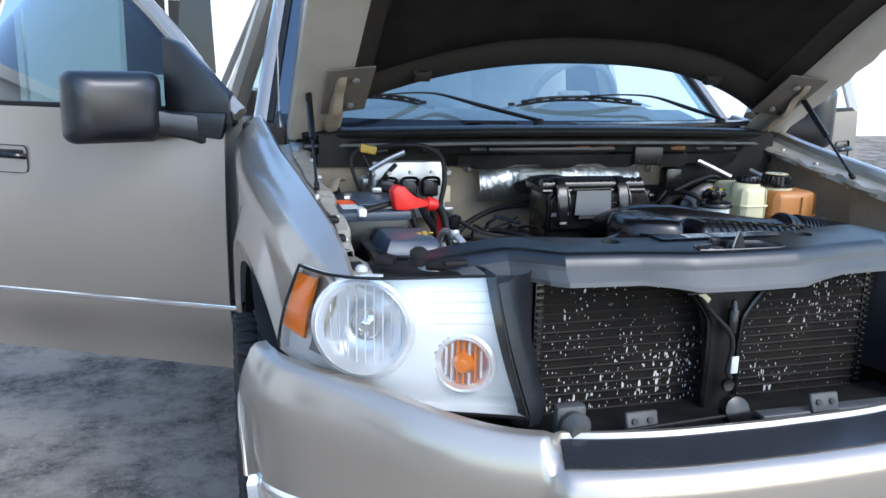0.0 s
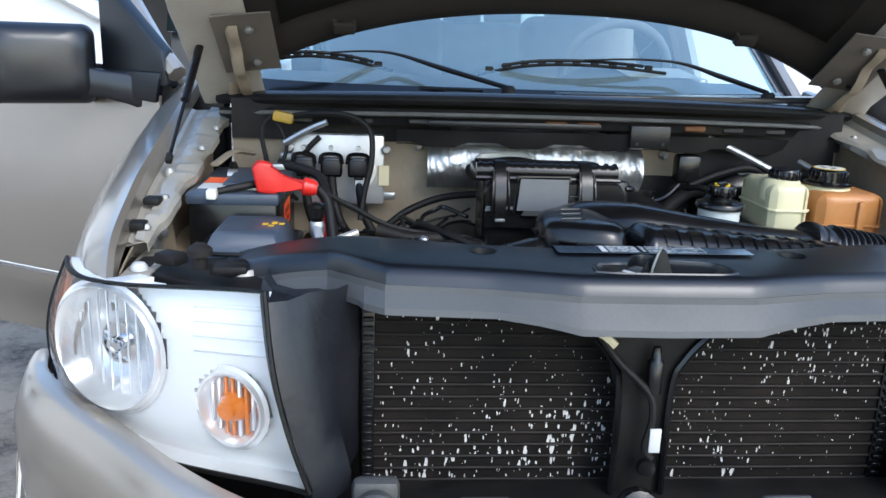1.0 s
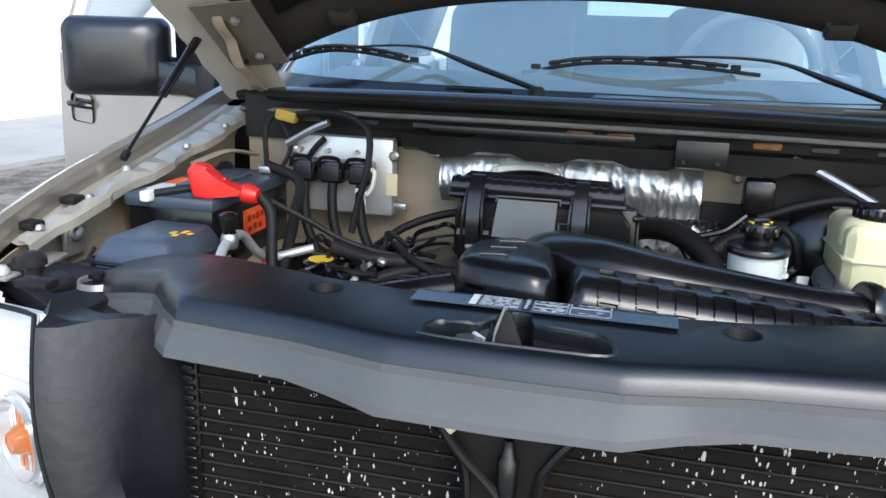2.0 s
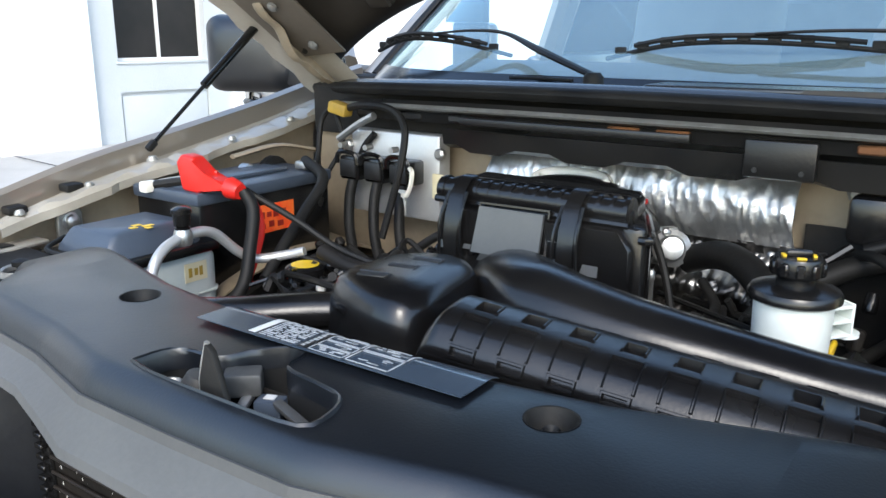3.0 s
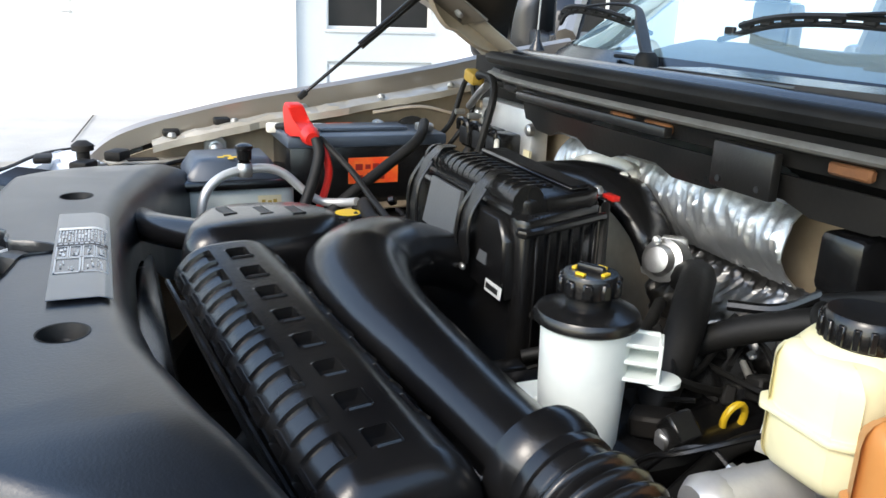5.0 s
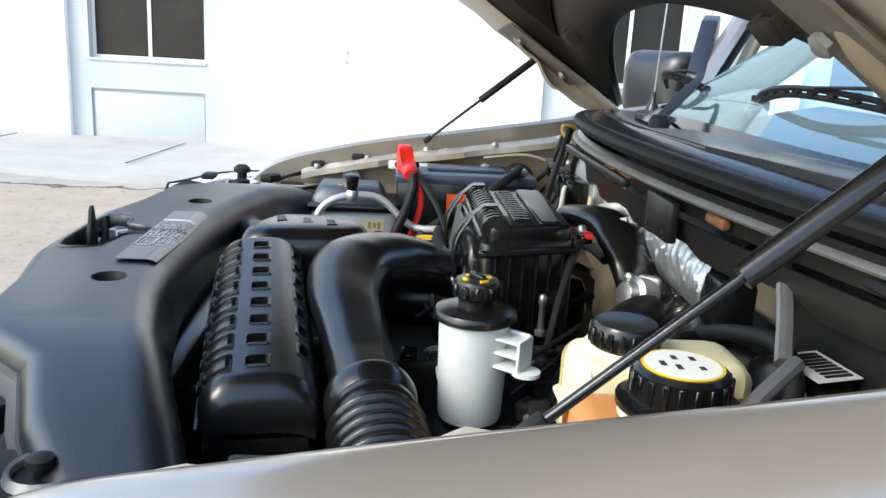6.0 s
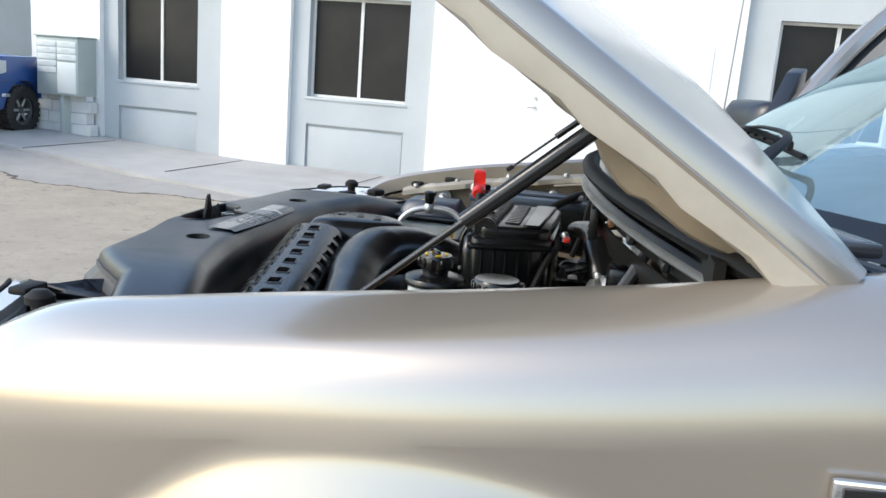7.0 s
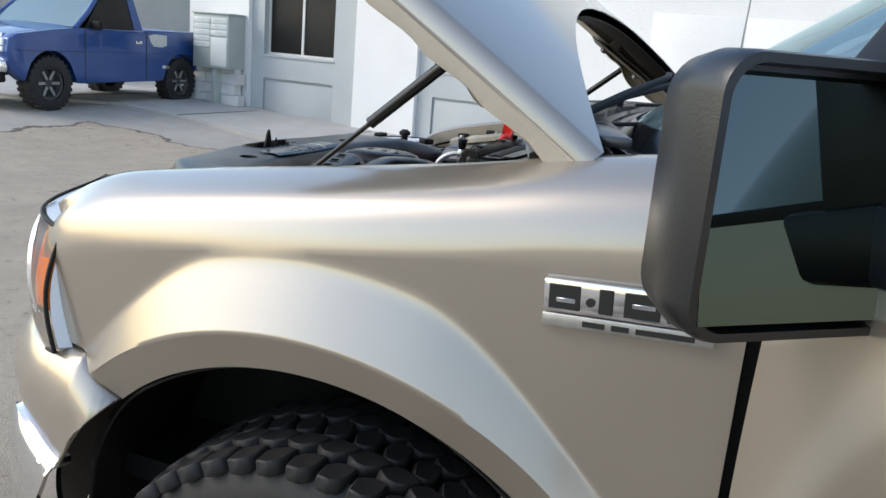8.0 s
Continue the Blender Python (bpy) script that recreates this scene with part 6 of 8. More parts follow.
        rr.append([(-0.76 + 1.52 * i / 16, y + (0.14 * (abs(i - 8) / 8) ** 2 if j == 0 else 0), 1.835 + 0.045 * math.sin(math.pi * (j + 0.6) / 9.6) - 0.03 * (abs(i - 8) / 8) ** 3) for i in range(17)])
    part("roof", loft(rr), PAINT, truck, thick=0.02, angle=50)
    part("headliner", span_box(-0.7, 0.7, 2.1, 3.55, 1.80, 1.815), SEAT, truck)
    part("rear_wall", span_box(-0.93, 0.93, 3.70, 3.75, 0.5, 1.33), PAINT, truck)
    part("rear_window", loft([[(-0.9, 3.72, 1.33), (0.9, 3.72, 1.33)], [(-0.72, 3.6, 1.82), (0.72, 3.6, 1.82)]]), REARGLASS, truck, thick=0.004).visible_shadow = False
    part("bed_floor", span_box(-0.92, 0.92, 3.8, 5.5, 0.55, 0.62), DARK, truck)
    part("tailgate", span_box(-0.92, 0.92, 5.45, 5.52, 0.6, 1.28, 0.015), PAINT, truck)
    part("cab_floor", span_box(-0.93, 0.93, 1.3, 3.75, 0.44, 0.52), TRIM_IN, truck)
    # rear half door on the passenger's side, standing open, its dark lining to the front
    rd = part("rear_half_door", box(0.16, 0.06, 1.0, (-1.16, 2.38, 0.95), 0.02), PAINT, truck, "narrow rear door, standing open")
    part("door_lining", box(0.15, 0.02, 1.0, (-1.16, 2.339, 0.95), 0.008), TRIM_IN, rd, "dark blue-grey door lining")
    part("upper_frame", loft([[(-1.24, 2.335, 1.45), (-1.08, 2.335, 1.45)], [(-1.20, 2.36, 1.9), (-1.10, 2.36, 1.9)]]), SHADEBAND, rd, thick=0.04)
    # dashboard
    rings = []
    for i in range(33):
        x = -0.80 + 1.60 * i / 32
        y0 = 1.36 + 0.17 * (abs(x) / 0.84) ** 2
        rings.append([(x, y0, 1.285), (x, y0 + 0.18, 1.33 + 0.03 * ease((0.25 - abs(x - 0.4)) / 0.1)), (x, 1.78, 1.345 + 0.045 * ease((0.25 - abs(x - 0.4)) / 0.1)), (x, 1.83, 1.34), (x, 1.84, 1.05), (x, 1.75, 0.85)])
    part("dashboard", loft(rings), TRIM_IN, truck, thick=0.005)
    tagged(part("paper", moved(box(0.24, 0.16, 0.002), pose(0.45, 1.675, 1.3775, 8.5, 0, 6)), PALE), "white sheet of paper lying on the dashboard", "paper")
    # steering wheel
    M = pose(0.40, 1.98, 1.36, -65, 0, 0)
    ring = [M @ Vector((0.19 * math.cos(a), 0.19 * math.sin(a), 0)) for a in (2 * math.pi * k / 32 for k in range(33))]
    sw = part("steering_wheel", tube(ring, 0.016, 1, 10, smooth=False, caps=False), SEAT, truck, "grey steering wheel")
    part("wheel_hub", moved(box(0.15, 0.11, 0.05, (0, 0, 0), 0.02), M), SEAT, sw)
    for a in (0.3, math.pi - 0.3):
        part("wheel_spoke", moved(box(0.16, 0.03, 0.02, (0.1 * math.cos(a), 0.1 * math.sin(a), 0), 0.006, 1, Matrix.Rotation(a, 4, 'Z')), M), SEAT, sw)
    for x in (-0.42, 0.42):
        st = part("seat", box(0.52, 0.52, 0.2, (x, 2.38, 0.92), 0.06), SEAT, truck, "grey cloth front seat")
        part("backrest", box(0.50, 0.16, 0.62, (x, 2.66, 1.26), 0.06, 3, Matrix.Rotation(-0.2, 4, 'X')), SEAT, st)
        part("headrest", box(0.28, 0.12, 0.19, (x, 2.76, 1.64), 0.045, 3), SEAT, st)
    part("rear_bench", box(1.5, 0.5, 0.25, (0, 3.2, 0.92), 0.06), SEAT, truck)
    part("rear_backrest", box(1.5, 0.16, 0.6, (0, 3.5, 1.25), 0.06), SEAT, truck)
    part("inner_mirror", box(0.24, 0.03, 0.07, (0, 2.0, 1.74), 0.012), SATIN, truck)
    # wipers: a bridge of claws carries each blade, on a cranked arm
    for blade, reach, foot in (
            (((-0.775, 1.352, 1.374), (-0.68, 1.312, 1.398), (-0.60, 1.300, 1.404), (-0.50, 1.312, 1.394), (-0.395, 1.335, 1.370)), ((-0.56, 1.288, 1.416), (-0.46, 1.284, 1.422), (-0.381, 1.286, 1.416), (-0.26, 1.215, 1.384), (-0.105, 1.121, 1.346)), (-0.105, 1.121, 1.33)),
            (((-0.165, 1.306, 1.370), (-0.04, 1.288, 1.396), (0.084, 1.280, 1.404), (0.22, 1.292, 1.400), (0.362, 1.318, 1.388)), ((0.12, 1.272, 1.418), (0.27, 1.276, 1.424), (0.393, 1.284, 1.417), (0.49, 1.235, 1.386), (0.599, 1.18, 1.35)), (0.599, 1.18, 1.33))):
        arm = part("wiper_arm", tube(reach, 0.007, 6, 8, 0.6, radii=[0.004, 0.005, 0.007, 0.012, 0.010]), RUBBER, truck, "black wiper arm with its blade")
        part("wiper_blade", tube(blade, 0.005, 6, 6), RUBBER, arm)
        line = spline([Vector(p) for p in blade], 8)
        part("wiper_bridge", tube([p + Vector((0, -0.005, 0.011)) for p in line[4:-4]], 0.005, 1, 6, smooth=False), RUBBER, arm)
        for k in range(2, len(line) - 2, 3):
            part("wiper_claw", box(0.022, 0.009, 0.015, line[k] + Vector((0, -0.002, 0.008)), 0.002, 1), RUBBER, arm)
        part("wiper_pivot", lathe([(0.018, 0), (0.018, 0.014), (0.012, 0.022)], 14, Matrix.Translation(foot)), RUBBER, arm)
        part("washer_hose", tube([Vector(foot) + Vector((-0.06, 0.04, 0.004)), Vector(foot) + Vector((-0.14, 0.075, 0.004)), Vector(foot) + Vector((-0.22, 0.09, 0.002))], 0.004, 5, 6), RUBBER, arm)


def build_door(s, swing):
    """A front door, shut along y from its hinge, then swung outwards."""
    H = Vector((s * (0.965 if s > 0 else 1.02), 1.50, 0))
    shift = Matrix.Translation((0 if s > 0 else -0.055, 0, 0))
    M = Matrix.Translation(H) @ Matrix.Rotation(radians(-s * swing), 4, 'Z') @ Matrix.Translation(-H) @ shift
    Lr = 1.06
    rings = []
    for j in range(20):
        z = 0.42 + (1.335 - 0.42) * j / 19
        x = 0.955 + 0.03 * math.sin(math.pi * min(1, max(0, (z - 0.3) / 1.25))) - 0.045 * ease((0.66 - z) / 0.2)
        rings.append([(s * x, 1.545 + (Lr - 0.05) * i / 16, z) for i in range(17)])
    d = part("front_door", moved(loft(rings), M), PAINT, truck, "beige front door, standing open", thick=0.01, angle=45)
    part("door_lining", moved(span_box(s * 0.80, s * 0.90, 1.51, 1.49 + Lr - 0.02, 0.50, 1.32, 0.015), M), TRIM_IN, d)
    # moulding in chrome, which stands in for the white highlight along it
    part("side_moulding_highlight", moved(span_box(s * 0.972, s * 0.990, 1.497, 1.49 + Lr, 0.655, 0.675, 0.004), M), CHROME, d)
    part("moulding_groove", moved(span_box(s * 0.97, s * 0.984, 1.497, 1.49 + Lr, 0.676, 0.688), M), RUBBER, d)
    # window frame, sail and pane
    fr = [(0.955, 1.50, 1.335), (0.93, 1.60, 1.42), (0.84, 1.86, 1.66), (0.775, 2.08, 1.80), (0.765, 2.3, 1.825), (0.765, 2.5, 1.825)]
    part("window_frame", moved(tube([(s * x, y, z) for x, y, z in fr], 0.028, 4, 8), M), PAINT, d)
    part("window_frame", moved(tube([(s * 0.765, 2.5, 1.825), (s * 0.86, 2.53, 1.6), (s * 0.955, 2.54, 1.335)], 0.03, 4, 8), M), PAINT, d)
    part("window_seal", moved(tube([(s * (x - 0.02), y + 0.03, z - 0.035) for x, y, z in fr], 0.012, 4, 8), M), RUBBER, d)
    part("belt_seal", moved(span_box(s * 0.94, s * 0.972, 1.72, 1.49 + Lr, 1.325, 1.352, 0.006), M), RUBBER, d)
    g = loft([[(s * 0.955, 1.72, 1.34), (s * 0.955, 2.52, 1.34)], [(s * 0.90, 1.72, 1.52), (s * 0.88, 2.52, 1.55)], [(s * 0.80, 2.03, 1.77), (s * 0.77, 2.5, 1.81)]])
    part("window_pane", moved(g, M), SIDEGLASS, d).visible_shadow = False
    sail = prism([(1.515, 1.30), (1.76, 1.30), (1.76, 1.58), (1.70, 1.56), (1.53, 1.40)], 0.935, 0.985, 0.006, m=Matrix(((0, 0, s, 0), (1, 0, 0, 0), (0, 1, 0, 0), (0, 0, 0, 1))))
    part("mirror_sail", moved(sail, M), PLASTIC, d)
    low = prism([(1.55, 1.25), (1.78, 1.27), (1.80, 1.34), (1.53, 1.34)], 0.965, 0.998, 0.01, m=Matrix(((0, 0, s, 0), (1, 0, 0, 0), (0, 1, 0, 0), (0, 0, 0, 1))))
    part("mirror_base", moved(low, M), PLASTIC, d)
    hb = part("handle_bezel", moved(span_box(s * 0.978, s * 0.990, 2.30, 2.46, 1.10, 1.20, 0.02), M), SATIN, d)
    part("handle_pull", moved(tube([(s * 0.99, 2.31, 1.16), (s * 1.02, 2.34, 1.165), (s * 1.02, 2.42, 1.165), (s * 0.99, 2.45, 1.16)], 0.011, 4, 8), M), SATIN, hb)
    return d


def build_mirror(s, tip, root, base, facing):
    """A door mirror head from root to tip, on an arm from base; facing is where its glass looks."""
    tip, root, base = Vector(tip), Vector(root), Vector(base)
    ax = (tip - root).normalized()
    fc = Vector(facing)
    fc = (fc - ax * fc.dot(ax)).normalized()
    M = Matrix((( ax.x, fc.x, 0, (tip.x + root.x) / 2), (ax.y, fc.y, 0, (tip.y + root.y) / 2), (0, 0, 1, (tip.z + root.z) / 2), (0, 0, 0, 1)))
    L = (tip - root).length
    rings = []
    for k, (y, sc, ro) in enumerate(((-0.055, 0.60, 0.05), (-0.045, 0.80, 0.05), (-0.02, 0.95, 0.04), (0.02, 1.0, 0.035), (0.055, 1.0, 0.035), (0.062, 0.985, 0.035), (0.062, 0.92, 0.03), (0.026, 0.90, 0.03))):
        r = []
        hw, hh = L / 2 * sc, (0.122 if s > 0 else 0.115) * sc
        for cx, cz, a0 in ((hw - ro, hh - ro, 0), (-hw + ro, hh - ro, 90), (-hw + ro, -hh + ro, 180), (hw - ro, -hh + ro, 270)):
            for q in range(9):
                a = radians(a0 + 90 * q / 8)
                r.append((cx + ro * math.cos(a), y, cz + ro * math.sin(a)))
        rings.append(r)
    h = part("door_mirror", moved(loft(rings, True, True), M), PLASTIC, truck, "black grained plastic door mirror", angle=50)
    part("mirror_glass", moved(box(L * 0.90, 0.004, 0.212 if s > 0 else 0.2, (0, 0, 0), 0.0), M @ pose(0, 0.044, 0, 9.5, 0, 0)), MIRROR, h)
    side = Vector((-ax.y, ax.x, 0)) * 0.028
    q = root + ax * 0.04
    rings = [[c + side * u + Vector((0, 0, dz + h * w)) for u, w in ((-1, -0.8), (-0.7, -1), (0.7, -1), (1, -0.8), (1, 0.8), (0.7, 1), (-0.7, 1), (-1, 0.8))] for c, dz, h in ((base, -0.005, 0.05), (base.lerp(q, 0.35), -0.012, 0.045), (base.lerp(q, 0.7), -0.03, 0.04), (q, -0.045, 0.045))]
    part("mirror_arm", loft(rings, True, True), PLASTIC, h, angle=50)
    return h


for side in (-1, 1):
    build_fender(side)
    build_headlight(side)
    for yy in (AXLE_Y, 4.45):
        build_wheel(side, yy)
build_hood()
build_cover()
build_bumper()
build_front_opening()
build_cowl()
build_cab()
build_door(-1, 62)
build_door(1, 62)
build_mirror(-1, (-1.55, 1.475, 1.352), (-1.265, 1.575, 1.352), (-1.11, 1.56, 1.272), (-0.3, 1.0, 0))
build_mirror(1, (1.245, 1.385, 1.326), (1.085, 1.575, 1.353), (1.04, 1.64, 1.27), (0.76, 0.65, 0))


# ---------------------------------------------------------------- engine bay
def build_intake():
    # ribbed duct lying across the engine
    M = Matrix.Translation((0.037, 0.463, 1.131)) @ Matrix.Rotation(radians(8.5), 4, 'Z') @ Matrix.Rotation(radians(6.4), 4, 'Y')
    L = 0.475
    def sect(k):
        w, hgt = 0.060 + 0.004 * k, 0.058
        pts = []
        for y, z in ((-w + 0.014, -0.055), (-w + 0.002, -0.03), (-w - 0.002, -0.016), (-w + 0.003, -0.003), (-w + 0.014, 0.009), (-w + 0.030, 0.0165), (0.0, 0.019), (w - 0.034, 0.017), (w - 0.012, 0.004), (w + 0.002, -0.018), (w, -0.055)):
            pts.append((y, z))
        return pts
    def relief(x, v):
        """Height of the moulded notches and tabs at x along the duct, v round its section from the front foot."""
        i = (x - 0.055) / 0.0515
        k = round(i)
        if not 0 <= k <= 7:
            return 0.0
        d = x - 0.055 - 0.0515 * k
        if 0.110 < v < 0.134 and abs(d) < 0.0125:
            return -0.009 if v < 0.130 and abs(d) < 0.0105 else 0.0018
        if 0.058 < v < 0.094 and abs(d) < 0.0155:
            if v > 0.0915 or abs(d) > 0.0135:
                return 0.0036
            return -0.004 if v > 0.087 else 0.0
        if 0.042 < v < 0.055 and abs(d) < 0.0145:
            return 0.0034 if v < 0.045 or v > 0.052 or abs(d) > 0.0115 else -0.004
        if 0.166 < v < 0.186 and abs(d - 0.012) < 0.0145 and k < 7:
            return -0.007 if 0.169 < v and abs(d - 0.012) < 0.012 else 0.002
        return 0.0
    rings = []
    n = 380
    for i in range(n + 1):
        k = i / n
        q = max(0.0, (0.05 - k) / 0.05, (k - 0.93) / 0.07)
        e = math.sqrt(max(0.0, 1 - q * q))
        base = spline([(y * (0.86 + 0.14 * e), -0.06 + (z + 0.06) * (0.3 + 0.7 * e), 0) for y, z in sect(k)], 15)
        ring, v = [], 0.0
        for j, p in enumerate(base):
            if j:
                v += (p - base[j - 1]).length
            t = (base[min(j + 1, len(base) - 1)] - base[max(j - 1, 0)]).normalized()
            h = relief(L * k, v)
            ring.append((L * k, p.x - t.y * h, p.y + t.x * h))
        rings.append(ring)
    duct = part("air_duct_cover", moved(loft(rings), M), SATIN, truck, "black satin moulded air duct with rows of notches", angle=40)
    part("duct_end", moved(prism([(-0.05, -0.06), (-0.05, -0.045), (0.05, -0.045), (0.05, -0.06)], L - 0.006, L + 0.001, m=Matrix(((0, 0, 1, 0), (1, 0, 0, 0), (0, 1, 0, 0), (0, 0, 0, 1)))), M), SATIN, duct)
    part("duct_seam", moved(tube([(0, -0.066, -0.03), (L * 0.5, -0.068, -0.03), (L, -0.066, -0.03)], 0.003, 4, 6), M), SATIN, duct)
    part("duct_foot", moved(tube([(0.0, -0.05, -0.062), (L * 0.5, -0.054, -0.064), (L - 0.01, -0.056, -0.064)], 0.006, 4, 6), M), RUBBER, duct)
    part("duct_stay", moved(box(0.05, 0.02, 0.012, (L - 0.06, 0.085, -0.035), 0.003, 1), M), SATIN, duct)
    # resonator at the passenger end, with the snorkel to the wing
    res = [(-0.130, 0.49), (-0.115, 0.452), (-0.05, 0.424), (0.004, 0.420), (0.026, 0.452), (0.018, 0.53), (0.0, 0.60), (-0.06, 0.632), (-0.112, 0.60), (-0.128, 0.545)]
    outline = [(p.x, p.y) for p in spline([(x, y, 0) for x, y in res + res[:1]], 5)[:-1]]
    cx, cy = -0.055, 0.52
    rings = [[(cx + (x - cx) * k, cy + (y - cy) * k, z) for x, y in outline] for k, z in ((0.96, 1.05), (0.98, 1.072), (1.02, 1.076), (1.02, 1.082), (1.0, 1.086), (1.0, 1.104), (0.985, 1.118), (0.94, 1.133), (0.86, 1.144), (0.72, 1.149), (0.3, 1.151))]
    r = part("resonator", loft(rings, True, True), SATIN, truck, "rounded black plastic air resonator", angle=40)
    for x, y, a in ((-0.07, 0.478, 0.2), (-0.062, 0.522, 0.2), (-0.054, 0.562, 0.2)):
        # flat black plate drawn as the shade inside a notch
        part("notch", moved(box(0.036, 0.013, 0.003, (0, 0, 0), 0.001, 1), Matrix.Translation((x, y, 1.1497)) @ Matrix.Rotation(a, 4, 'Z')), INK_SHADE, r)
        part("notch_rim", moved(tube([(-0.020, 0.008, 0), (0.020, 0.008, 0), (0.020, -0.008, 0)], 0.0018, 1, 6, smooth=False), Matrix.Translation((x, y, 1.1505)) @ Matrix.Rotation(a, 4, 'Z')), SATIN, r)
    for x, y, a in ((-0.118, 0.47, -0.9), (-0.128, 0.52, -1.45), (-0.085, 0.44, -0.4)):
        part("side_tab", moved(box(0.034, 0.006, 0.022, (0, 0, 0), 0.003, 1), Matrix.Translation((x, y, 1.112)) @ Matrix.Rotation(a, 4, 'Z') @ Matrix.Rotation(0.5, 4, 'X')), SATIN, r)
    part("snorkel", tube([(-0.10, 0.50, 1.092), (-0.15, 0.468, 1.092), (-0.24, 0.405, 1.085), (-0.34, 0.375, 1.075)], 0.026, 6, 14, 0.9), SATIN, truck, "black plastic intake snorkel")
    # big intake tube and bellows
    part("intake_tube", tube([(-0.03, 0.79, 1.06), (-0.02, 0.745, 1.082), (0.012, 0.672, 1.102), (0.085, 0.612, 1.108), (0.19, 0.602, 1.100), (0.295, 0.618, 1.088), (0.39, 0.634, 1.076), (0.475, 0.647, 1.068)],
                              0.05, 8, 24, 0.74, radii=[0.05, 0.054, 0.064, 0.066, 0.054, 0.046, 0.042, 0.042]), SATIN, truck, "wide black plastic intake tube")
    rad = []
    line = []
    for i in range(97):
        k = i / 96
        line.append((0.50 + 0.26 * k, 0.651 + 0.045 * k, 1.065 - 0.05 * k))
        rad.append(0.0435 if i < 6 else (0.0425, 0.047, 0.0515, 0.053, 0.0515, 0.047)[i % 6])
    part("bellows", tube(line, 0.05, 1, 32, 0.95, radii=rad, smooth=False), SATIN, truck, "black rubber bellows hose", angle=80)
    part("hose_clamp", lathe([(0.043, 0), (0.0505, 0.002), (0.052, 0.010), (0.0505, 0.022), (0.046, 0.030), (0.0475, 0.036), (0.0475, 0.042), (0.043, 0.044)], 28, along((0.462, 0.645, 1.069), (0.60, 0.668, 1.046))), SATIN, truck)


def build_airbox():
    body = [(-0.197, 0.812), (-0.185, 0.800), (0.118, 0.796), (0.132, 0.806), (0.072, 0.945), (0.055, 0.955), (-0.185, 0.955), (-0.197, 0.94)]
    a = part("air_box", prism(body, 0.93, 1.168, 0.008), SATIN, truck, "black plastic air filter box with clips")
    lid = part("lid", prism([(-0.212, 0.812), (0.098, 0.808), (0.106, 0.82), (0.080, 0.925), (0.068, 0.945), (-0.198, 0.952), (-0.214, 0.94)], 1.160, 1.188, 0.007, 3), SATIN, a)
    part("lid_ridge", tube([(-0.212, 0.822, 1.183), (-0.05, 0.820, 1.183), (0.102, 0.818, 1.182)], 0.019, 4, 14), SATIN, lid)
    for i in range(16):
        x = -0.205 + 0.02 * i
        part("lid_rib", tube([(x, 0.822 - 0.013 * (x + 0.05) * 0.1, 1.183), (x + 0.006, 0.822 - 0.013 * (x + 0.05) * 0.1, 1.183)], 0.0215, 1, 14, smooth=False), SATIN, lid)
    for i in range(13):
        part("lid_groove", box(0.010, 0.030, 0.006, (-0.185 + 0.0195 * i, 0.868, 1.189), 0.002, 1), SATIN, lid)
    part("lid_step", prism([(-0.205, 0.895), (0.082, 0.892), (0.075, 0.925), (-0.205, 0.94)], 1.187, 1.194, 0.003, 1), SATIN, lid)
    part("lid_edge", tube([(-0.214, 0.806, 1.170), (-0.05, 0.801, 1.170), (0.106, 0.801, 1.169)], 0.006, 6, 8), SATIN, lid)
    # front face: a grey window panel, recesses and two clips
    def face(x, z):
        return (x, 0.776 + 0.16 * (z - 1.08), z)
    quad = lambda x0, x1, z0, z1: loft([[face(x0, z0), face(x1, z0)], [face(x0 + 0.008, z1), face(x1 + 0.002, z1)]])
    fr = [(-0.198, 1.06), (-0.198, 1.14), (-0.185, 1.166), (0.10, 1.166), (0.118, 1.14), (0.118, 1.06)]
    part("front_panel", prism(fr, 0.782, 0.802, 0.004, 1, m=Matrix(((1, 0, 0, 0), (0, 0, 1, 0), (0, 1, 0, 0), (0, 0, 0, 1)))), SATIN, a)
    up = Matrix.Translation((0, -0.006, 0))
    part("grey_panel", moved(quad(-0.126, -0.014, 1.104, 1.172), up), PANEL, a, "flat grey panel on the air box", thick=0.005)
    part("panel_frame", tube([face(-0.131, 1.096), face(-0.122, 1.176), face(-0.008, 1.176), face(-0.008, 1.090)], 0.0035, 1, 6, smooth=False), SATIN, a)
    part("panel_slot", moved(quad(-0.115, -0.03, 1.094, 1.108), Matrix.Translation((0, -0.010, 0))), INK_SHADE, a, thick=0.002)
    for x0, x1, z0, z1 in ((-0.194, -0.176, 1.10, 1.13), (-0.192, -0.178, 1.138, 1.160), (-0.148, -0.131, 1.104, 1.132), (-0.146, -0.128, 1.14, 1.166), (-0.006, 0.010, 1.135, 1.165), (-0.006, 0.012, 1.094, 1.126), (0.046, 0.072, 1.096, 1.128)):
        part("facet", moved(quad(x0, x1, z0, z1), Matrix.Translation((0, 0.001, 0))), PANEL, a, thick=0.004)
    for x in (-0.162, 0.028):
        strap = [(0.768, 1.088), (0.766, 1.12), (0.772, 1.155), (0.786, 1.186), (0.806, 1.204), (0.828, 1.205)]
        c = part("clip", loft([[(x - 0.012, y, z), (x + 0.012, y, z), (x + 0.012, y + 0.003, z + 0.003), (x - 0.012, y + 0.003, z + 0.003)] for y, z in strap], True, True), SATIN, a, angle=50)
        part("clip_wire", tube([(x - 0.019, 0.766, 1.092), (x - 0.017, 0.768, 1.15), (x - 0.015, 0.790, 1.188)], 0.003, 4, 6), SATIN, c)
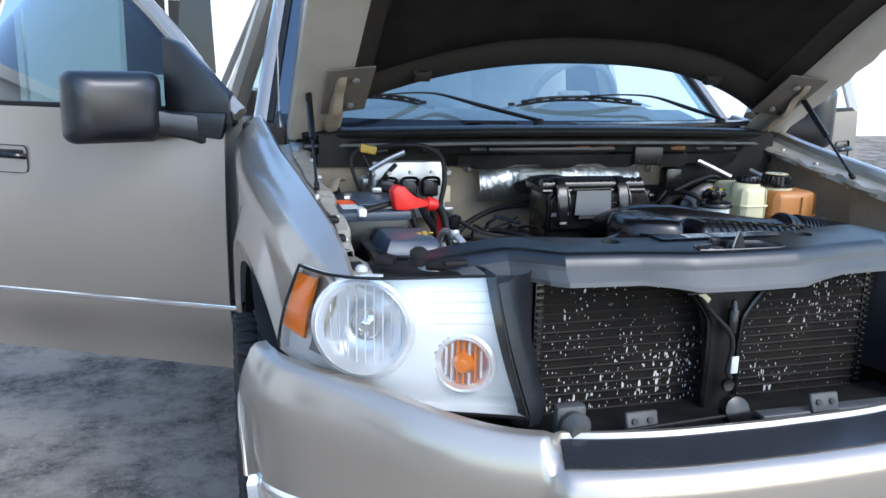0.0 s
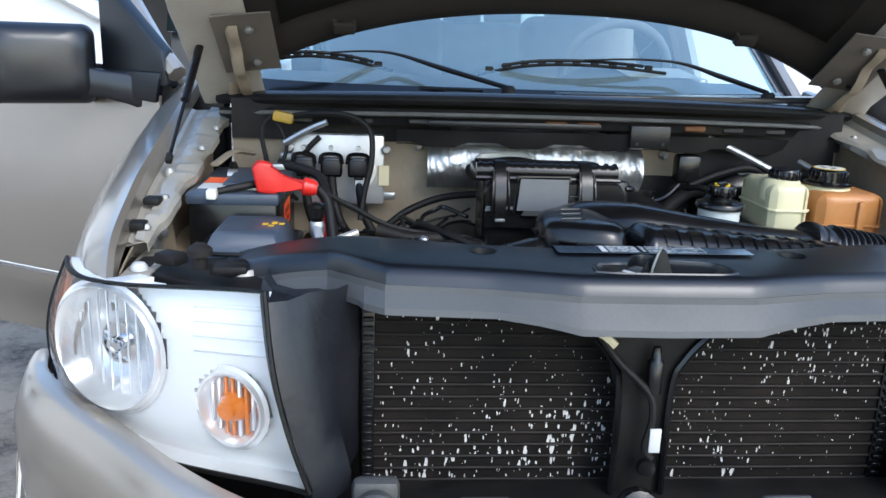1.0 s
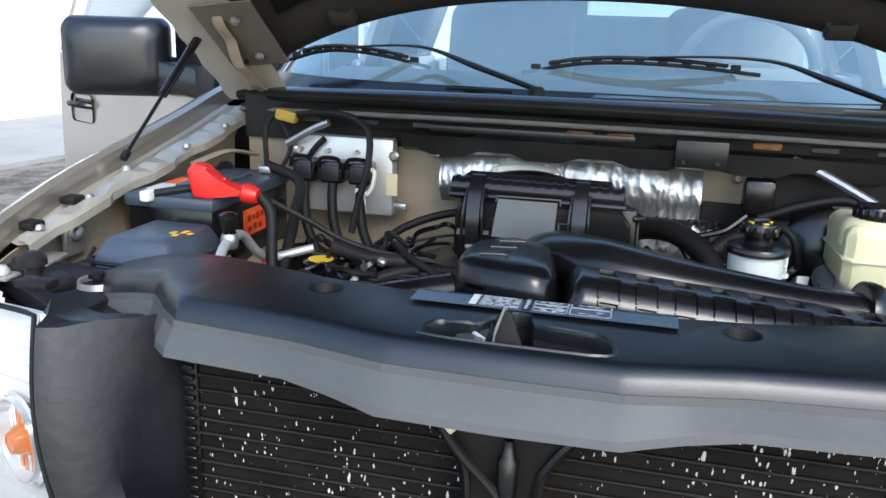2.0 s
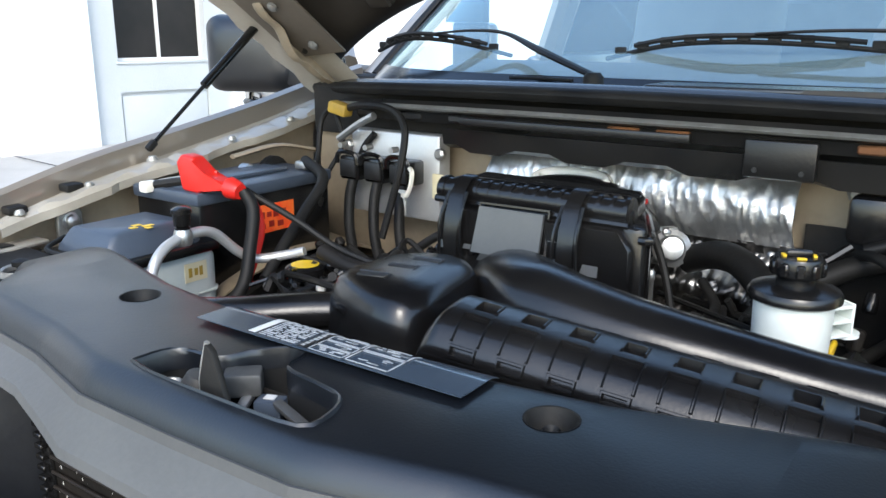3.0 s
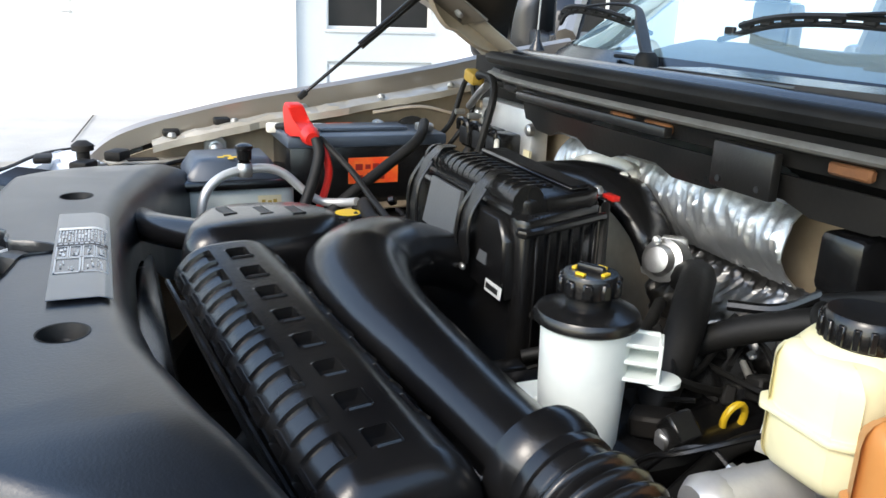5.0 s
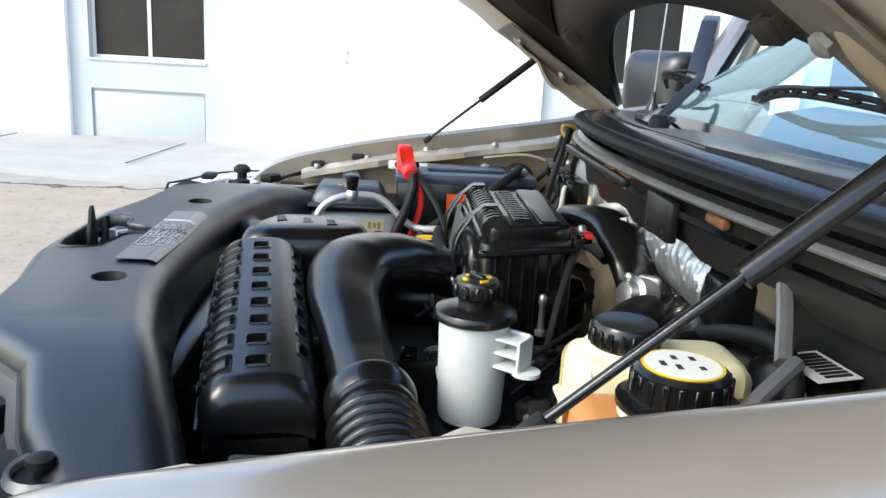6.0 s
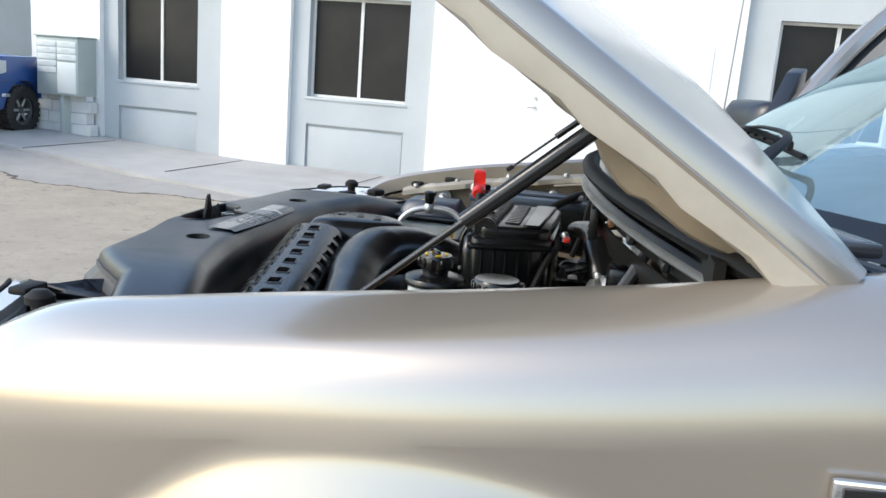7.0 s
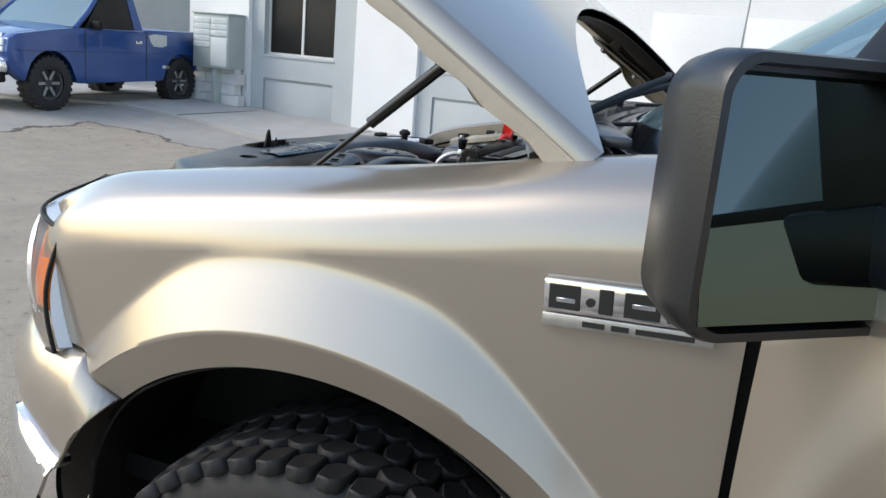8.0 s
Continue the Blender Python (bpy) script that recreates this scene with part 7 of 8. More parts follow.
        part("clip_wire", tube([(x + 0.019, 0.766, 1.092), (x + 0.017, 0.768, 1.15), (x + 0.015, 0.790, 1.188)], 0.003, 4, 6), SATIN, c)
        part("clip_end", box(0.022, 0.006, 0.008, (x, 0.766, 1.083), 0.002, 1), METAL, c)
    st = part("sticker", moved(box(0.046, 0.001, 0.016, (0, 0, 0), 0.0004, 1), pose(0.098, 0.7805, 1.072, -6, 0, 0)), PALE, a, "small white bar-code sticker")
    for i in range(7):
        part("bar", moved(box(0.003, 0.001, 0.007, (-0.017 + 0.005 * i, -0.0011, 0)), pose(0.098, 0.7805, 1.072, -6, 0, 0)), INK_SHADE, st)
    for i in range(6):
        k = i / 5
        x, y = 0.128 - 0.052 * k, 0.822 + 0.112 * k
        part("box_rib", box(0.008, 0.0035, 0.16, (x, y, 1.075), 0.001, 1, Matrix.Rotation(-0.42, 4, 'Z')), SATIN, a)
    part("box_rim", tube([(0.122, 0.80, 1.152), (0.134, 0.812, 1.152), (0.075, 0.95, 1.150)], 0.006, 4, 8), SATIN, a)
    # throttle duct behind, glossy, its worn rim pale
    part("throttle_duct", tube([(-0.20, 1.0, 1.150), (-0.14, 1.03, 1.158), (-0.08, 1.05, 1.158), (-0.02, 1.055, 1.145), (0.03, 1.06, 1.11), (0.045, 1.07, 1.07)], 0.04, 8, 18, 0.55, radii=[0.035, 0.042, 0.045, 0.044, 0.036, 0.032]), SATIN, truck, "glossy black throttle duct")
    ring = [(-0.112 + 0.066 * math.cos(t), 1.066 + 0.034 * math.sin(t), 1.170 + 0.008 * math.sin(t)) for t in (2 * math.pi * k / 28 for k in range(29))]
    part("duct_ring", tube(ring, 0.011, 1, 10, smooth=False, caps=False), WHITE_PL, truck, "pale worn duct rim")
    part("air_post", lathe([(0.009, 0), (0.009, 0.008), (0.005, 0.010), (0.005, 0.05), (0.0065, 0.052), (0.0065, 0.062), (0.004, 0.066)], 10, Matrix.Translation((0.104, 0.902, 1.018))), METAL, truck, "threaded steel stud")
    part("lever_mount", box(0.03, 0.02, 0.014, (0.035, 0.975, 1.160), 0.003, 1), SATIN, truck)
    part("lever_bolt", lathe([(0.008, 0), (0.008, 0.006), (0.005, 0.010)], 8, Matrix.Translation((0.022, 0.972, 1.168))), METAL, truck)
    part("red_lever", box(0.026, 0.013, 0.008, (0.049, 0.977, 1.168), 0.002), RED, truck)
    part("lever_rod", tube([(0.055, 0.965, 1.16), (0.085, 0.945, 1.13), (0.115, 0.925, 1.08), (0.135, 0.91, 1.02), (0.14, 0.90, 0.96)], 0.006, 6, 8), RUBBER, truck)


def build_reservoirs():
    # power steering bottle
    C = Matrix.Translation((0.327, 0.772, 0.006))
    p = part("power_steering_bottle", lathe([(0.034, 0.978), (0.039, 0.981), (0.041, 0.988), (0.0435, 1.05), (0.045, 1.112), (0.048, 1.118)], 36, C), WHITE_BOTTLE, truck, "milky white power steering bottle with a black lid")
    part("bottle_rim", lathe([(0.048, 1.112), (0.0525, 1.115), (0.053, 1.121), (0.050, 1.126), (0.035, 1.131), (0.02, 1.132)], 40, C), SATIN, p)
    cap = part("cap", lathe([(0.022, 1.128), (0.0225, 1.140), (0.0275, 1.143), (0.0285, 1.160), (0.0265, 1.164), (0.004, 1.165)], 24, C), SATIN, p)
    for i in range(10):
        a = 2 * math.pi * i / 10
        part("cap_lug", moved(box(0.006, 0.010, 0.017, (0.0285, 0, 1.152), 0.002, 1), C @ Matrix.Rotation(a, 4, 'Z')), SATIN, cap)
    part("cap_grip", moved(box(0.030, 0.008, 0.008, (0, 0, 1.168), 0.003, 2), C @ Matrix.Rotation(0.5, 4, 'Z')), SATIN, cap)
    for a in (0.4, 1.9, 3.6, 5.1):
        part("cap_mark", moved(box(0.004, 0.010, 0.002, (0.017, 0, 1.1655)), C @ Matrix.Rotation(a, 4, 'Z')), YELLOW, cap)
    B = C @ Matrix.Rotation(0.9, 4, 'Z')
    for z, w in ((1.100, 0.048), (1.082, 0.044), (1.064, 0.050)):
        part("bracket_rib", moved(box(w, 0.034, 0.004, (0.052, 0, z), 0.001, 1), B), WHITE_BOTTLE, p)
    part("bracket_web", moved(box(0.044, 0.004, 0.046, (0.05, 0.016, 1.082), 0.001, 1), B), WHITE_BOTTLE, p)
    part("bracket_web", moved(box(0.004, 0.034, 0.044, (0.074, 0, 1.082), 0.001, 1), B), WHITE_BOTTLE, p)
    part("bracket_flange", moved(lathe([(0.0, 1.058), (0.018, 1.059), (0.018, 1.064), (0.0, 1.065)], 20), B @ Matrix.Translation((0.078, 0, 0))), WHITE_BOTTLE, p)
    part("bottle_foot", box(0.04, 0.05, 0.008, (0.283, 0.755, 1.025), 0.003, 1), WHITE_BOTTLE, p)
    # brake fluid bottle with a black screw cap
    b = prism([(0.475, 0.845), (0.49, 0.83), (0.555, 0.83), (0.57, 0.845), (0.57, 0.995), (0.555, 1.01), (0.49, 1.01), (0.475, 0.995)], 1.035, 1.152, 0.02, 4)
    k = part("brake_fluid_bottle", b, YELLOWED, truck, "yellowed brake fluid bottle with a black cap")
    part("bottle_dome", lathe([(0.05, 1.11), (0.048, 1.145), (0.038, 1.157), (0.03, 1.16)], 24, Matrix.Translation((0.52, 0.885, 0))), YELLOWED, k)
    part("bottle_seam", prism([(0.471, 0.840), (0.486, 0.825), (0.559, 0.825), (0.574, 0.840), (0.574, 0.999), (0.559, 1.014), (0.486, 1.014), (0.471, 0.999)], 1.088, 1.094, 0.002), YELLOWED, k)
    part("screw_cap", lathe([(0.033, 1.155), (0.034, 1.158), (0.034, 1.178), (0.031, 1.182), (0.012, 1.180)], 28, Matrix.Translation((0.525, 0.885, 0))), SATIN, k)
    for i in range(18):
        a = 2 * math.pi * i / 18
        part("cap_grip", box(0.004, 0.006, 0.018, (0.525 + 0.0345 * math.cos(a), 0.885 + 0.0345 * math.sin(a), 1.168), 0.001, 1, Matrix.Rotation(a, 4, 'Z')), SATIN, k)
    part("cylinder_neck", rod((0.50, 0.90, 1.0), (0.508, 0.90, 1.05), 0.024), ALU, k)
    cyl = part("brake_cylinder", rod((0.488, 0.815, 1.002), (0.505, 1.06, 1.012), 0.029, 20), ALU, truck, "cast aluminium brake master cylinder")
    part("cylinder_end", lathe([(0.028, 0), (0.03, 0.004), (0.03, 0.02), (0.022, 0.03)], 18, along((0.488, 0.822, 1.002), (0.486, 0.79, 1.001))), ALU, cyl)
    part("cylinder_boss", rod((0.462, 0.862, 1.008), (0.478, 0.866, 1.006), 0.013, 14), ALU, cyl)
    part("line_nut", rod((0.452, 0.860, 1.010), (0.464, 0.862, 1.008), 0.006, 6), METAL, cyl)
    for dx in (0.0, 0.03):
        part("brake_line", tube([(0.456, 0.860 + dx, 1.010 + dx), (0.43, 0.852 - dx, 1.020), (0.40, 0.83 - dx, 1.0), (0.37, 0.80 - dx, 0.94), (0.36, 0.78, 0.88)], 0.003, 6, 6), SATIN, cyl)
    k.location = (0.007, 0.016, 0.009)
    # booster behind it
    bo = part("brake_booster", lathe([(0.04, 0), (0.09, 0.012), (0.115, 0.03), (0.12, 0.06), (0.115, 0.10), (0.06, 0.11)], 32, pose(0.515, 1.05, 1.03, -90, 0, 0)), SATIN, truck, "glossy black brake booster")
    part("booster_label", moved(box(0.075, 0.05, 0.001), pose(0.535, 1.105, 1.150, 4, 0, 8)), PALE, bo, "white bar-code label")
    for i in range(8):
        part("bar", moved(box(0.005, 0.03, 0.001, (-0.028 + 0.008 * i, 0.004, 0.001)), pose(0.535, 1.105, 1.150, 4, 0, 8)), INK_SHADE, bo)
    # orange coolant tank with a large black cap
    t = prism([(0.60, 0.835), (0.615, 0.82), (0.745, 0.82), (0.76, 0.835), (0.76, 0.99), (0.745, 1.005), (0.615, 1.005), (0.60, 0.99)], 1.0, 1.135, 0.022, 4)
    ct = part("coolant_tank", t, ORANGE_PL, truck, "translucent tank stained orange with coolant")
    part("tank_seam", prism([(0.596, 0.831), (0.611, 0.816), (0.749, 0.816), (0.764, 0.831), (0.764, 0.994), (0.749, 1.009), (0.611, 1.009), (0.596, 0.994)], 1.058, 1.064, 0.002), ORANGE_PL, ct)
    part("tank_neck", lathe([(0.06, 1.12), (0.052, 1.135), (0.044, 1.145)], 28, Matrix.Translation((0.66, 0.91, 0))), YELLOWED, ct)
    part("tank_rib", box(0.02, 0.012, 0.11, (0.70, 0.817, 1.065), 0.005), ORANGE_PL, ct)
    cc = part("coolant_cap", lathe([(0.052, 1.142), (0.055, 1.144), (0.055, 1.150), (0.044, 1.153), (0.042, 1.178), (0.038, 1.182), (0.01, 1.183)], 32, Matrix.Translation((0.66, 0.91, 0))), SATIN, ct, "large black coolant cap with a cream disc")
    for i in range(20):
        a = 2 * math.pi * i / 20
        part("cap_grip", box(0.004, 0.006, 0.024, (0.66 + 0.0425 * math.cos(a), 0.91 + 0.0425 * math.sin(a), 1.165), 0.001, 1, Matrix.Rotation(a, 4, 'Z')), SATIN, cc)
    part("cap_disc", lathe([(0.034, 1.1825), (0.033, 1.1838), (0.002, 1.1838)], 28, Matrix.Translation((0.66, 0.91, 0))), WHITE_PL, cc)
    part("cap_ring", lathe([(0.036, 1.1822), (0.036, 1.1834), (0.0335, 1.1834)], 28, Matrix.Translation((0.66, 0.91, 0))), YELLOW, cc)
    for x, y, w in ((-0.012, 0.012, 0.012), (0.01, 0.014, 0.01), (-0.014, -0.004, 0.012), (0.008, -0.006, 0.014), (0.0, -0.018, 0.014)):
        part("cap_print", box(w * 0.7, 0.005, 0.0006, (0.66 + x, 0.91 + y, 1.1842)), INK_SHADE, cc)
    ct.location = (-0.011, 0.008, 0.010)
    # dipstick with a yellow ring
    ring = [(0.345 + 0.004 * math.sin(a), 0.962 + 0.014 * math.cos(a), 0.988 + 0.019 * math.sin(a)) for a in (2 * math.pi * i / 16 for i in range(17))]
    dp = part("dipstick", tube(ring, 0.0042, 1, 8, smooth=False), YELLOW, truck, "yellow ring dipstick handle")
    part("dipstick_tube", tube([(0.345, 0.962, 0.969), (0.342, 0.955, 0.93), (0.335, 0.94, 0.86)], 0.005, 5, 8), STEEL, dp)


def build_battery_side():
    b = part("battery", span_box(-0.775, -0.60, 0.655, 0.985, 0.955, 1.125, 0.006), SATIN, truck, "black car battery with an orange-red label")
    part("battery_lid", span_box(-0.78, -0.595, 0.65, 0.99, 1.118, 1.142, 0.006), LIDBLUE, b, "dark blue-grey battery lid")
    part("vent_cover", span_box(-0.72, -0.65, 0.73, 0.92, 1.142, 1.150, 0.003), LIDBLUE, b)
    part("lid_sticker", span_box(-0.765, -0.71, 0.70, 0.76, 1.1425, 1.1435), PALE, b)
    part("lid_sticker", span_box(-0.765, -0.72, 0.77, 0.83, 1.1425, 1.1435), ORANGE, b)
    lab = part("battery_label", span_box(-0.6002, -0.5988, 0.775, 0.882, 1.042, 1.096), ORANGE, b, "orange-red battery label, its writing unreadable")
    for y, w, z, h in ((0.787, 0.022, 1.07, 0.022), (0.808, 0.018, 1.072, 0.016), (0.824, 0.02, 1.07, 0.022), (0.844, 0.02, 1.072, 0.018), (0.79, 0.02, 1.05, 0.016), (0.812, 0.02, 1.052, 0.02), (0.834, 0.022, 1.05, 0.018)):
        part("label_bar", span_box(-0.5986, -0.598, y + 0.003, y + w - 0.004, z, z + h * 0.6), DARKRED, lab)
    b.location = (-0.03, 0.022, 0.006)
    # red terminal boot and its cables
    boot = prism([(0.0, 0.0), (0.045, -0.005), (0.062, 0.01), (0.12, 0.002), (0.125, 0.024), (0.06, 0.034), (0.035, 0.072), (0.004, 0.078), (-0.012, 0.06)], -0.02, 0.02, 0.007, 3, m=Matrix(((1, 0, 0, 0), (0, 0, 1, 0), (0, 1, 0, 0), (0, 0, 0, 1))))
    rb = part("terminal_boot", moved(boot, pose(-0.64, 0.668, 1.144, 0, 0, 10) @ Matrix.Scale(0.82, 4)), RED, b, "bright red battery terminal boot")
    part("boot_collar", lathe([(0.016, 0), (0.019, 0.004), (0.017, 0.02), (0.013, 0.03)], 16, pose(-0.55, 0.683, 1.155, 0, 100, 0)), RED, rb)
    part("terminal_clamp", box(0.03, 0.035, 0.016, (-0.63, 0.95, 1.152), 0.004), METAL, b)
    part("terminal_clamp", box(0.05, 0.02, 0.02, (-0.64, 0.70, 1.145), 0.004), METAL, b)
    part("positive_cable", tube([(-0.52, 0.69, 1.15), (-0.50, 0.69, 1.12), (-0.49, 0.67, 1.06), (-0.48, 0.64, 1.0), (-0.50, 0.60, 0.95)], 0.011, 8, 10), RUBBER, b)
    part("red_cable", tube([(-0.545, 0.683, 1.155), (-0.515, 0.70, 1.135), (-0.505, 0.71, 1.09), (-0.51, 0.70, 1.04), (-0.52, 0.68, 0.98)], 0.0075, 8, 8), RED, b)
    part("positive_cable_thin", tube([(-0.53, 0.70, 1.15), (-0.45, 0.74, 1.10), (-0.38, 0.76, 1.06), (-0.30, 0.77, 1.04), (-0.22, 0.79, 1.03)], 0.006, 8, 8), RUBBER, b)
    part("loom", tube([(-0.40, 0.75, 1.05), (-0.33, 0.745, 1.035), (-0.25, 0.76, 1.03)], 0.014, 6, 10), DARK, b)
    part("negative_cable", tube([(-0.63, 0.95, 1.16), (-0.535, 0.90, 1.14), (-0.51, 0.82, 1.09), (-0.49, 0.74, 1.04), (-0.48, 0.69, 1.0)], 0.011, 8, 10), RUBBER, b)
    part("lid_cable", tube([(-0.61, 0.70, 1.16), (-0.66, 0.675, 1.155), (-0.715, 0.655, 1.145)], 0.008, 6, 8), RUBBER, b)
    part("cable_plug", box(0.02, 0.03, 0.02, (-0.725, 0.648, 1.142), 0.004), WHITE_PL, b)
    # washer bottle under a black tray with a raised lid
    w = part("washer_bottle", prism([(-0.735, 0.475), (-0.60, 0.468), (-0.585, 0.48), (-0.585, 0.665), (-0.60, 0.68), (-0.735, 0.68)], 0.88, 1.060, 0.014, 3), GREYBOTTLE, truck, "milky pale washer bottle with a cream sticker")
    part("bottle_sticker", span_box(-0.5852, -0.5836, 0.605, 0.650, 1.012, 1.044), CREAM, w)
    for y, z, h in ((0.612, 1.02, 0.016), (0.624, 1.022, 0.012), (0.634, 1.02, 0.016)):
        part("sticker_mark", span_box(-0.5835, -0.5831, y, y + 0.007, z, z + h), GRIMY, w)
    part("bottle_seam", prism([(-0.738, 0.472), (-0.598, 0.465), (-0.582, 0.478), (-0.582, 0.667), (-0.598, 0.683), (-0.738, 0.683)], 0.985, 0.990, 0.001, 1), GREYBOTTLE, w)
    f = part("fuse_box", prism([(-0.76, 0.45), (-0.60, 0.445), (-0.575, 0.465), (-0.575, 0.675), (-0.60, 0.69), (-0.76, 0.69)], 1.058, 1.076, 0.006, 2), SATIN, truck, "black tray with a raised lid on the washer bottle")
    rings = [[(-0.665 + (x + 0.665) * q, 0.565 + (y - 0.565) * q, z) for x, y in ((-0.735, 0.475), (-0.60, 0.475), (-0.588, 0.49), (-0.588, 0.64), (-0.60, 0.655), (-0.735, 0.655))] for q, z in ((1.0, 1.072), (0.96, 1.084), (0.80, 1.108), (0.74, 1.113), (0.3, 1.114))]
    part("fuse_lid", loft(rings, True, True), LIDBLUE, f, "blue-grey raised lid")
    for dx, dy, q in ((0.0, 0.0, 0.014), (0.016, 0.010, 0.018), (0.030, 0.002, 0.010), (0.012, -0.014, 0.012)):
        part("lid_mark", box(0.010, q, 0.0008, (-0.635 + dx, 0.557 + dy, 1.1145)), YELLOW, f)
    part("tray_wire", tube([(-0.60, 0.45, 1.08), (-0.66, 0.44, 1.085), (-0.72, 0.45, 1.085), (-0.75, 0.50, 1.09)], 0.004, 6, 6), RUBBER, f)
    wt = part("wing_tab", prism([(0.535, 1.055), (0.583, 1.055), (0.583, 1.108), (0.572, 1.12), (0.546, 1.12), (0.535, 1.108)], -0.842, -0.832, 0.002, 1, m=Matrix(((0, 0, 1, 0), (1, 0, 0, 0), (0, 1, 0, 0), (0, 0, 0, 1)))), STEEL, truck, "pale steel tab with a bolt")
    part("wing_tab_bolt", lathe([(0.016, 0), (0.016, 0.003), (0.012, 0.004), (0.012, 0.012), (0.006, 0.016)], 10, pose(-0.832, 0.559, 1.095, 0, 90, 0)), METAL, wt)
    al = part("aluminium_pipe", tube([(-0.515, 0.487, 0.94), (-0.517, 0.490, 1.02), (-0.524, 0.503, 1.070), (-0.535, 0.54, 1.098), (-0.545, 0.60, 1.106), (-0.551, 0.645, 1.095), (-0.548, 0.69, 1.055), (-0.535, 0.72, 1.038), (-0.50, 0.755, 1.042), (-0.47, 0.77, 1.05)], 0.0085, 8, 12), ALU, truck, "bent bare aluminium pipe")
    part("pipe_valve", lathe([(0.012, 0), (0.012, 0.016), (0.009, 0.018), (0.013, 0.020), (0.014, 0.038), (0.016, 0.040), (0.016, 0.046), (0.008, 0.05)], 14, Matrix.Translation((-0.541, 0.575, 1.104))), SATIN, al)
    part("pipe_nut", lathe([(0.013, -0.012), (0.015, -0.006), (0.015, 0.006), (0.012, 0.014)], 12, Matrix.Translation((-0.541, 0.575, 1.104))), METAL, al)
    # engine control unit on the firewall, with three plugs
    e = part("engine_control_unit", span_box(-0.595, -0.365, 1.085, 1.125, 1.05, 1.225, 0.006), ALU, truck, "bare aluminium engine control unit with black plugs")
    for i in range(3):
        x = -0.56 + 0.066 * i
        pl = part("plug", span_box(x - 0.026, x + 0.026, 1.035, 1.086, 1.125, 1.175, 0.006), SATIN, e)
        part("plug_lever", tube([(x - 0.027, 1.03, 1.16), (x - 0.02, 1.028, 1.182), (x + 0.02, 1.028, 1.182), (x + 0.027, 1.03, 1.16)], 0.005, 4, 6), SATIN, pl)
        part("plug_face", span_box(x - 0.021, x + 0.021, 1.029, 1.036, 1.132, 1.168, 0.003), INK_SHADE, pl)
        part("plug_bolt", lathe([(0.006, 0), (0.006, 0.02)], 8, pose(x, 1.03, 1.2, 90, 0, 0)), METAL, pl)
        part("plug_loom", tube([(x, 1.05, 1.13), (x + 0.005, 1.03, 1.09), (x + 0.02, 1.01, 1.03), (x + 0.06, 0.98, 0.97)], 0.011, 6, 10), RUBBER, pl)
    part("unit_hook", tube([(-0.398, 1.03, 1.165), (-0.388, 1.025, 1.158), (-0.392, 1.024, 1.13), (-0.402, 1.024, 1.112), (-0.412, 1.024, 1.112)], 0.005, 5, 6), WHITE_PL, e)
    part("unit_label", span_box(-0.378, -0.352, 1.078, 1.083, 1.10, 1.15), CREAM, e)
    part("unit_tag", span_box(-0.435, -0.41, 1.030, 1.034, 1.07, 1.12), PALE, e)
    for x in (-0.60, -0.36):
        part("unit_bolt", lathe([(0.012, 0), (0.012, 0.01), (0.007, 0.014)], 8, pose(x, 1.085, 1.19, 90, 0, 0)), METAL, e)
    part("unit_lug", span_box(-0.625, -0.59, 1.095, 1.11, 1.15, 1.175, 0.004), METAL, e)
    part("unit_lug", span_box(-0.37, -0.335, 1.095, 1.11, 1.06, 1.08, 0.004), METAL, e)
    e.location = (-0.05, 0.012, -0.004)
    # yellow connector and its wires by the cowl
    yc = part("yellow_connector", box(0.05, 0.03, 0.026, (-0.663, 1.085, 1.262), 0.006, 2, Matrix.Rotation(0.2, 4, 'Y')), GRIMY, truck, "grimy yellow wiring connector")
    part("connector_wire", tube([(-0.64, 1.085, 1.265), (-0.58, 1.06, 1.275), (-0.50, 1.05, 1.272), (-0.45, 1.03, 1.24), (-0.445, 1.01, 1.17), (-0.46, 1.0, 1.10), (-0.47, 0.98, 1.03)], 0.0075, 8, 8), RUBBER, yc)
    part("connector_wire", tube([(-0.69, 1.085, 1.265), (-0.715, 1.08, 1.23), (-0.70, 1.05, 1.16), (-0.68, 1.0, 1.12)], 0.006, 8, 8), RUBBER, yc)
    part("connector_wire", tube([(-0.68, 1.09, 1.25), (-0.655, 1.08, 1.19), (-0.67, 1.04, 1.12), (-0.62, 0.97, 1.08)], 0.005, 8, 8), RUBBER, yc)
    part("brace_bar", tube([(-0.66, 1.075, 1.20), (-0.60, 1.07, 1.235), (-0.555, 1.065, 1.255)], 0.008, 4, 8), METAL, truck, "short bare metal bar")
    part("rubber_grommet", tube([(-0.63, 1.10, 1.15), (-0.60, 1.09, 1.19), (-0.575, 1.09, 1.215)], 0.007, 5, 10), RUBBER, truck)
    part("wing_brace", tube([(-0.795, 0.90, 1.17), (-0.77, 1.0, 1.185), (-0.74, 1.08, 1.17)], 0.012, 6, 6, 0.4), PAINT_IN, truck)
    part("wing_boot", lathe([(0.045, 0), (0.045, 0.01), (0.03, 0.016), (0.012, 0.018)], 20, pose(-0.775, 0.985, 1.12, 0, 90, 0)), RUBBER, truck)
    part("wing_boot_bolt", lathe([(0.016, 0), (0.016, 0.02), (0.008, 0.024)], 10, pose(-0.765, 0.90, 1.145, 0, 90, 0)), METAL, truck)


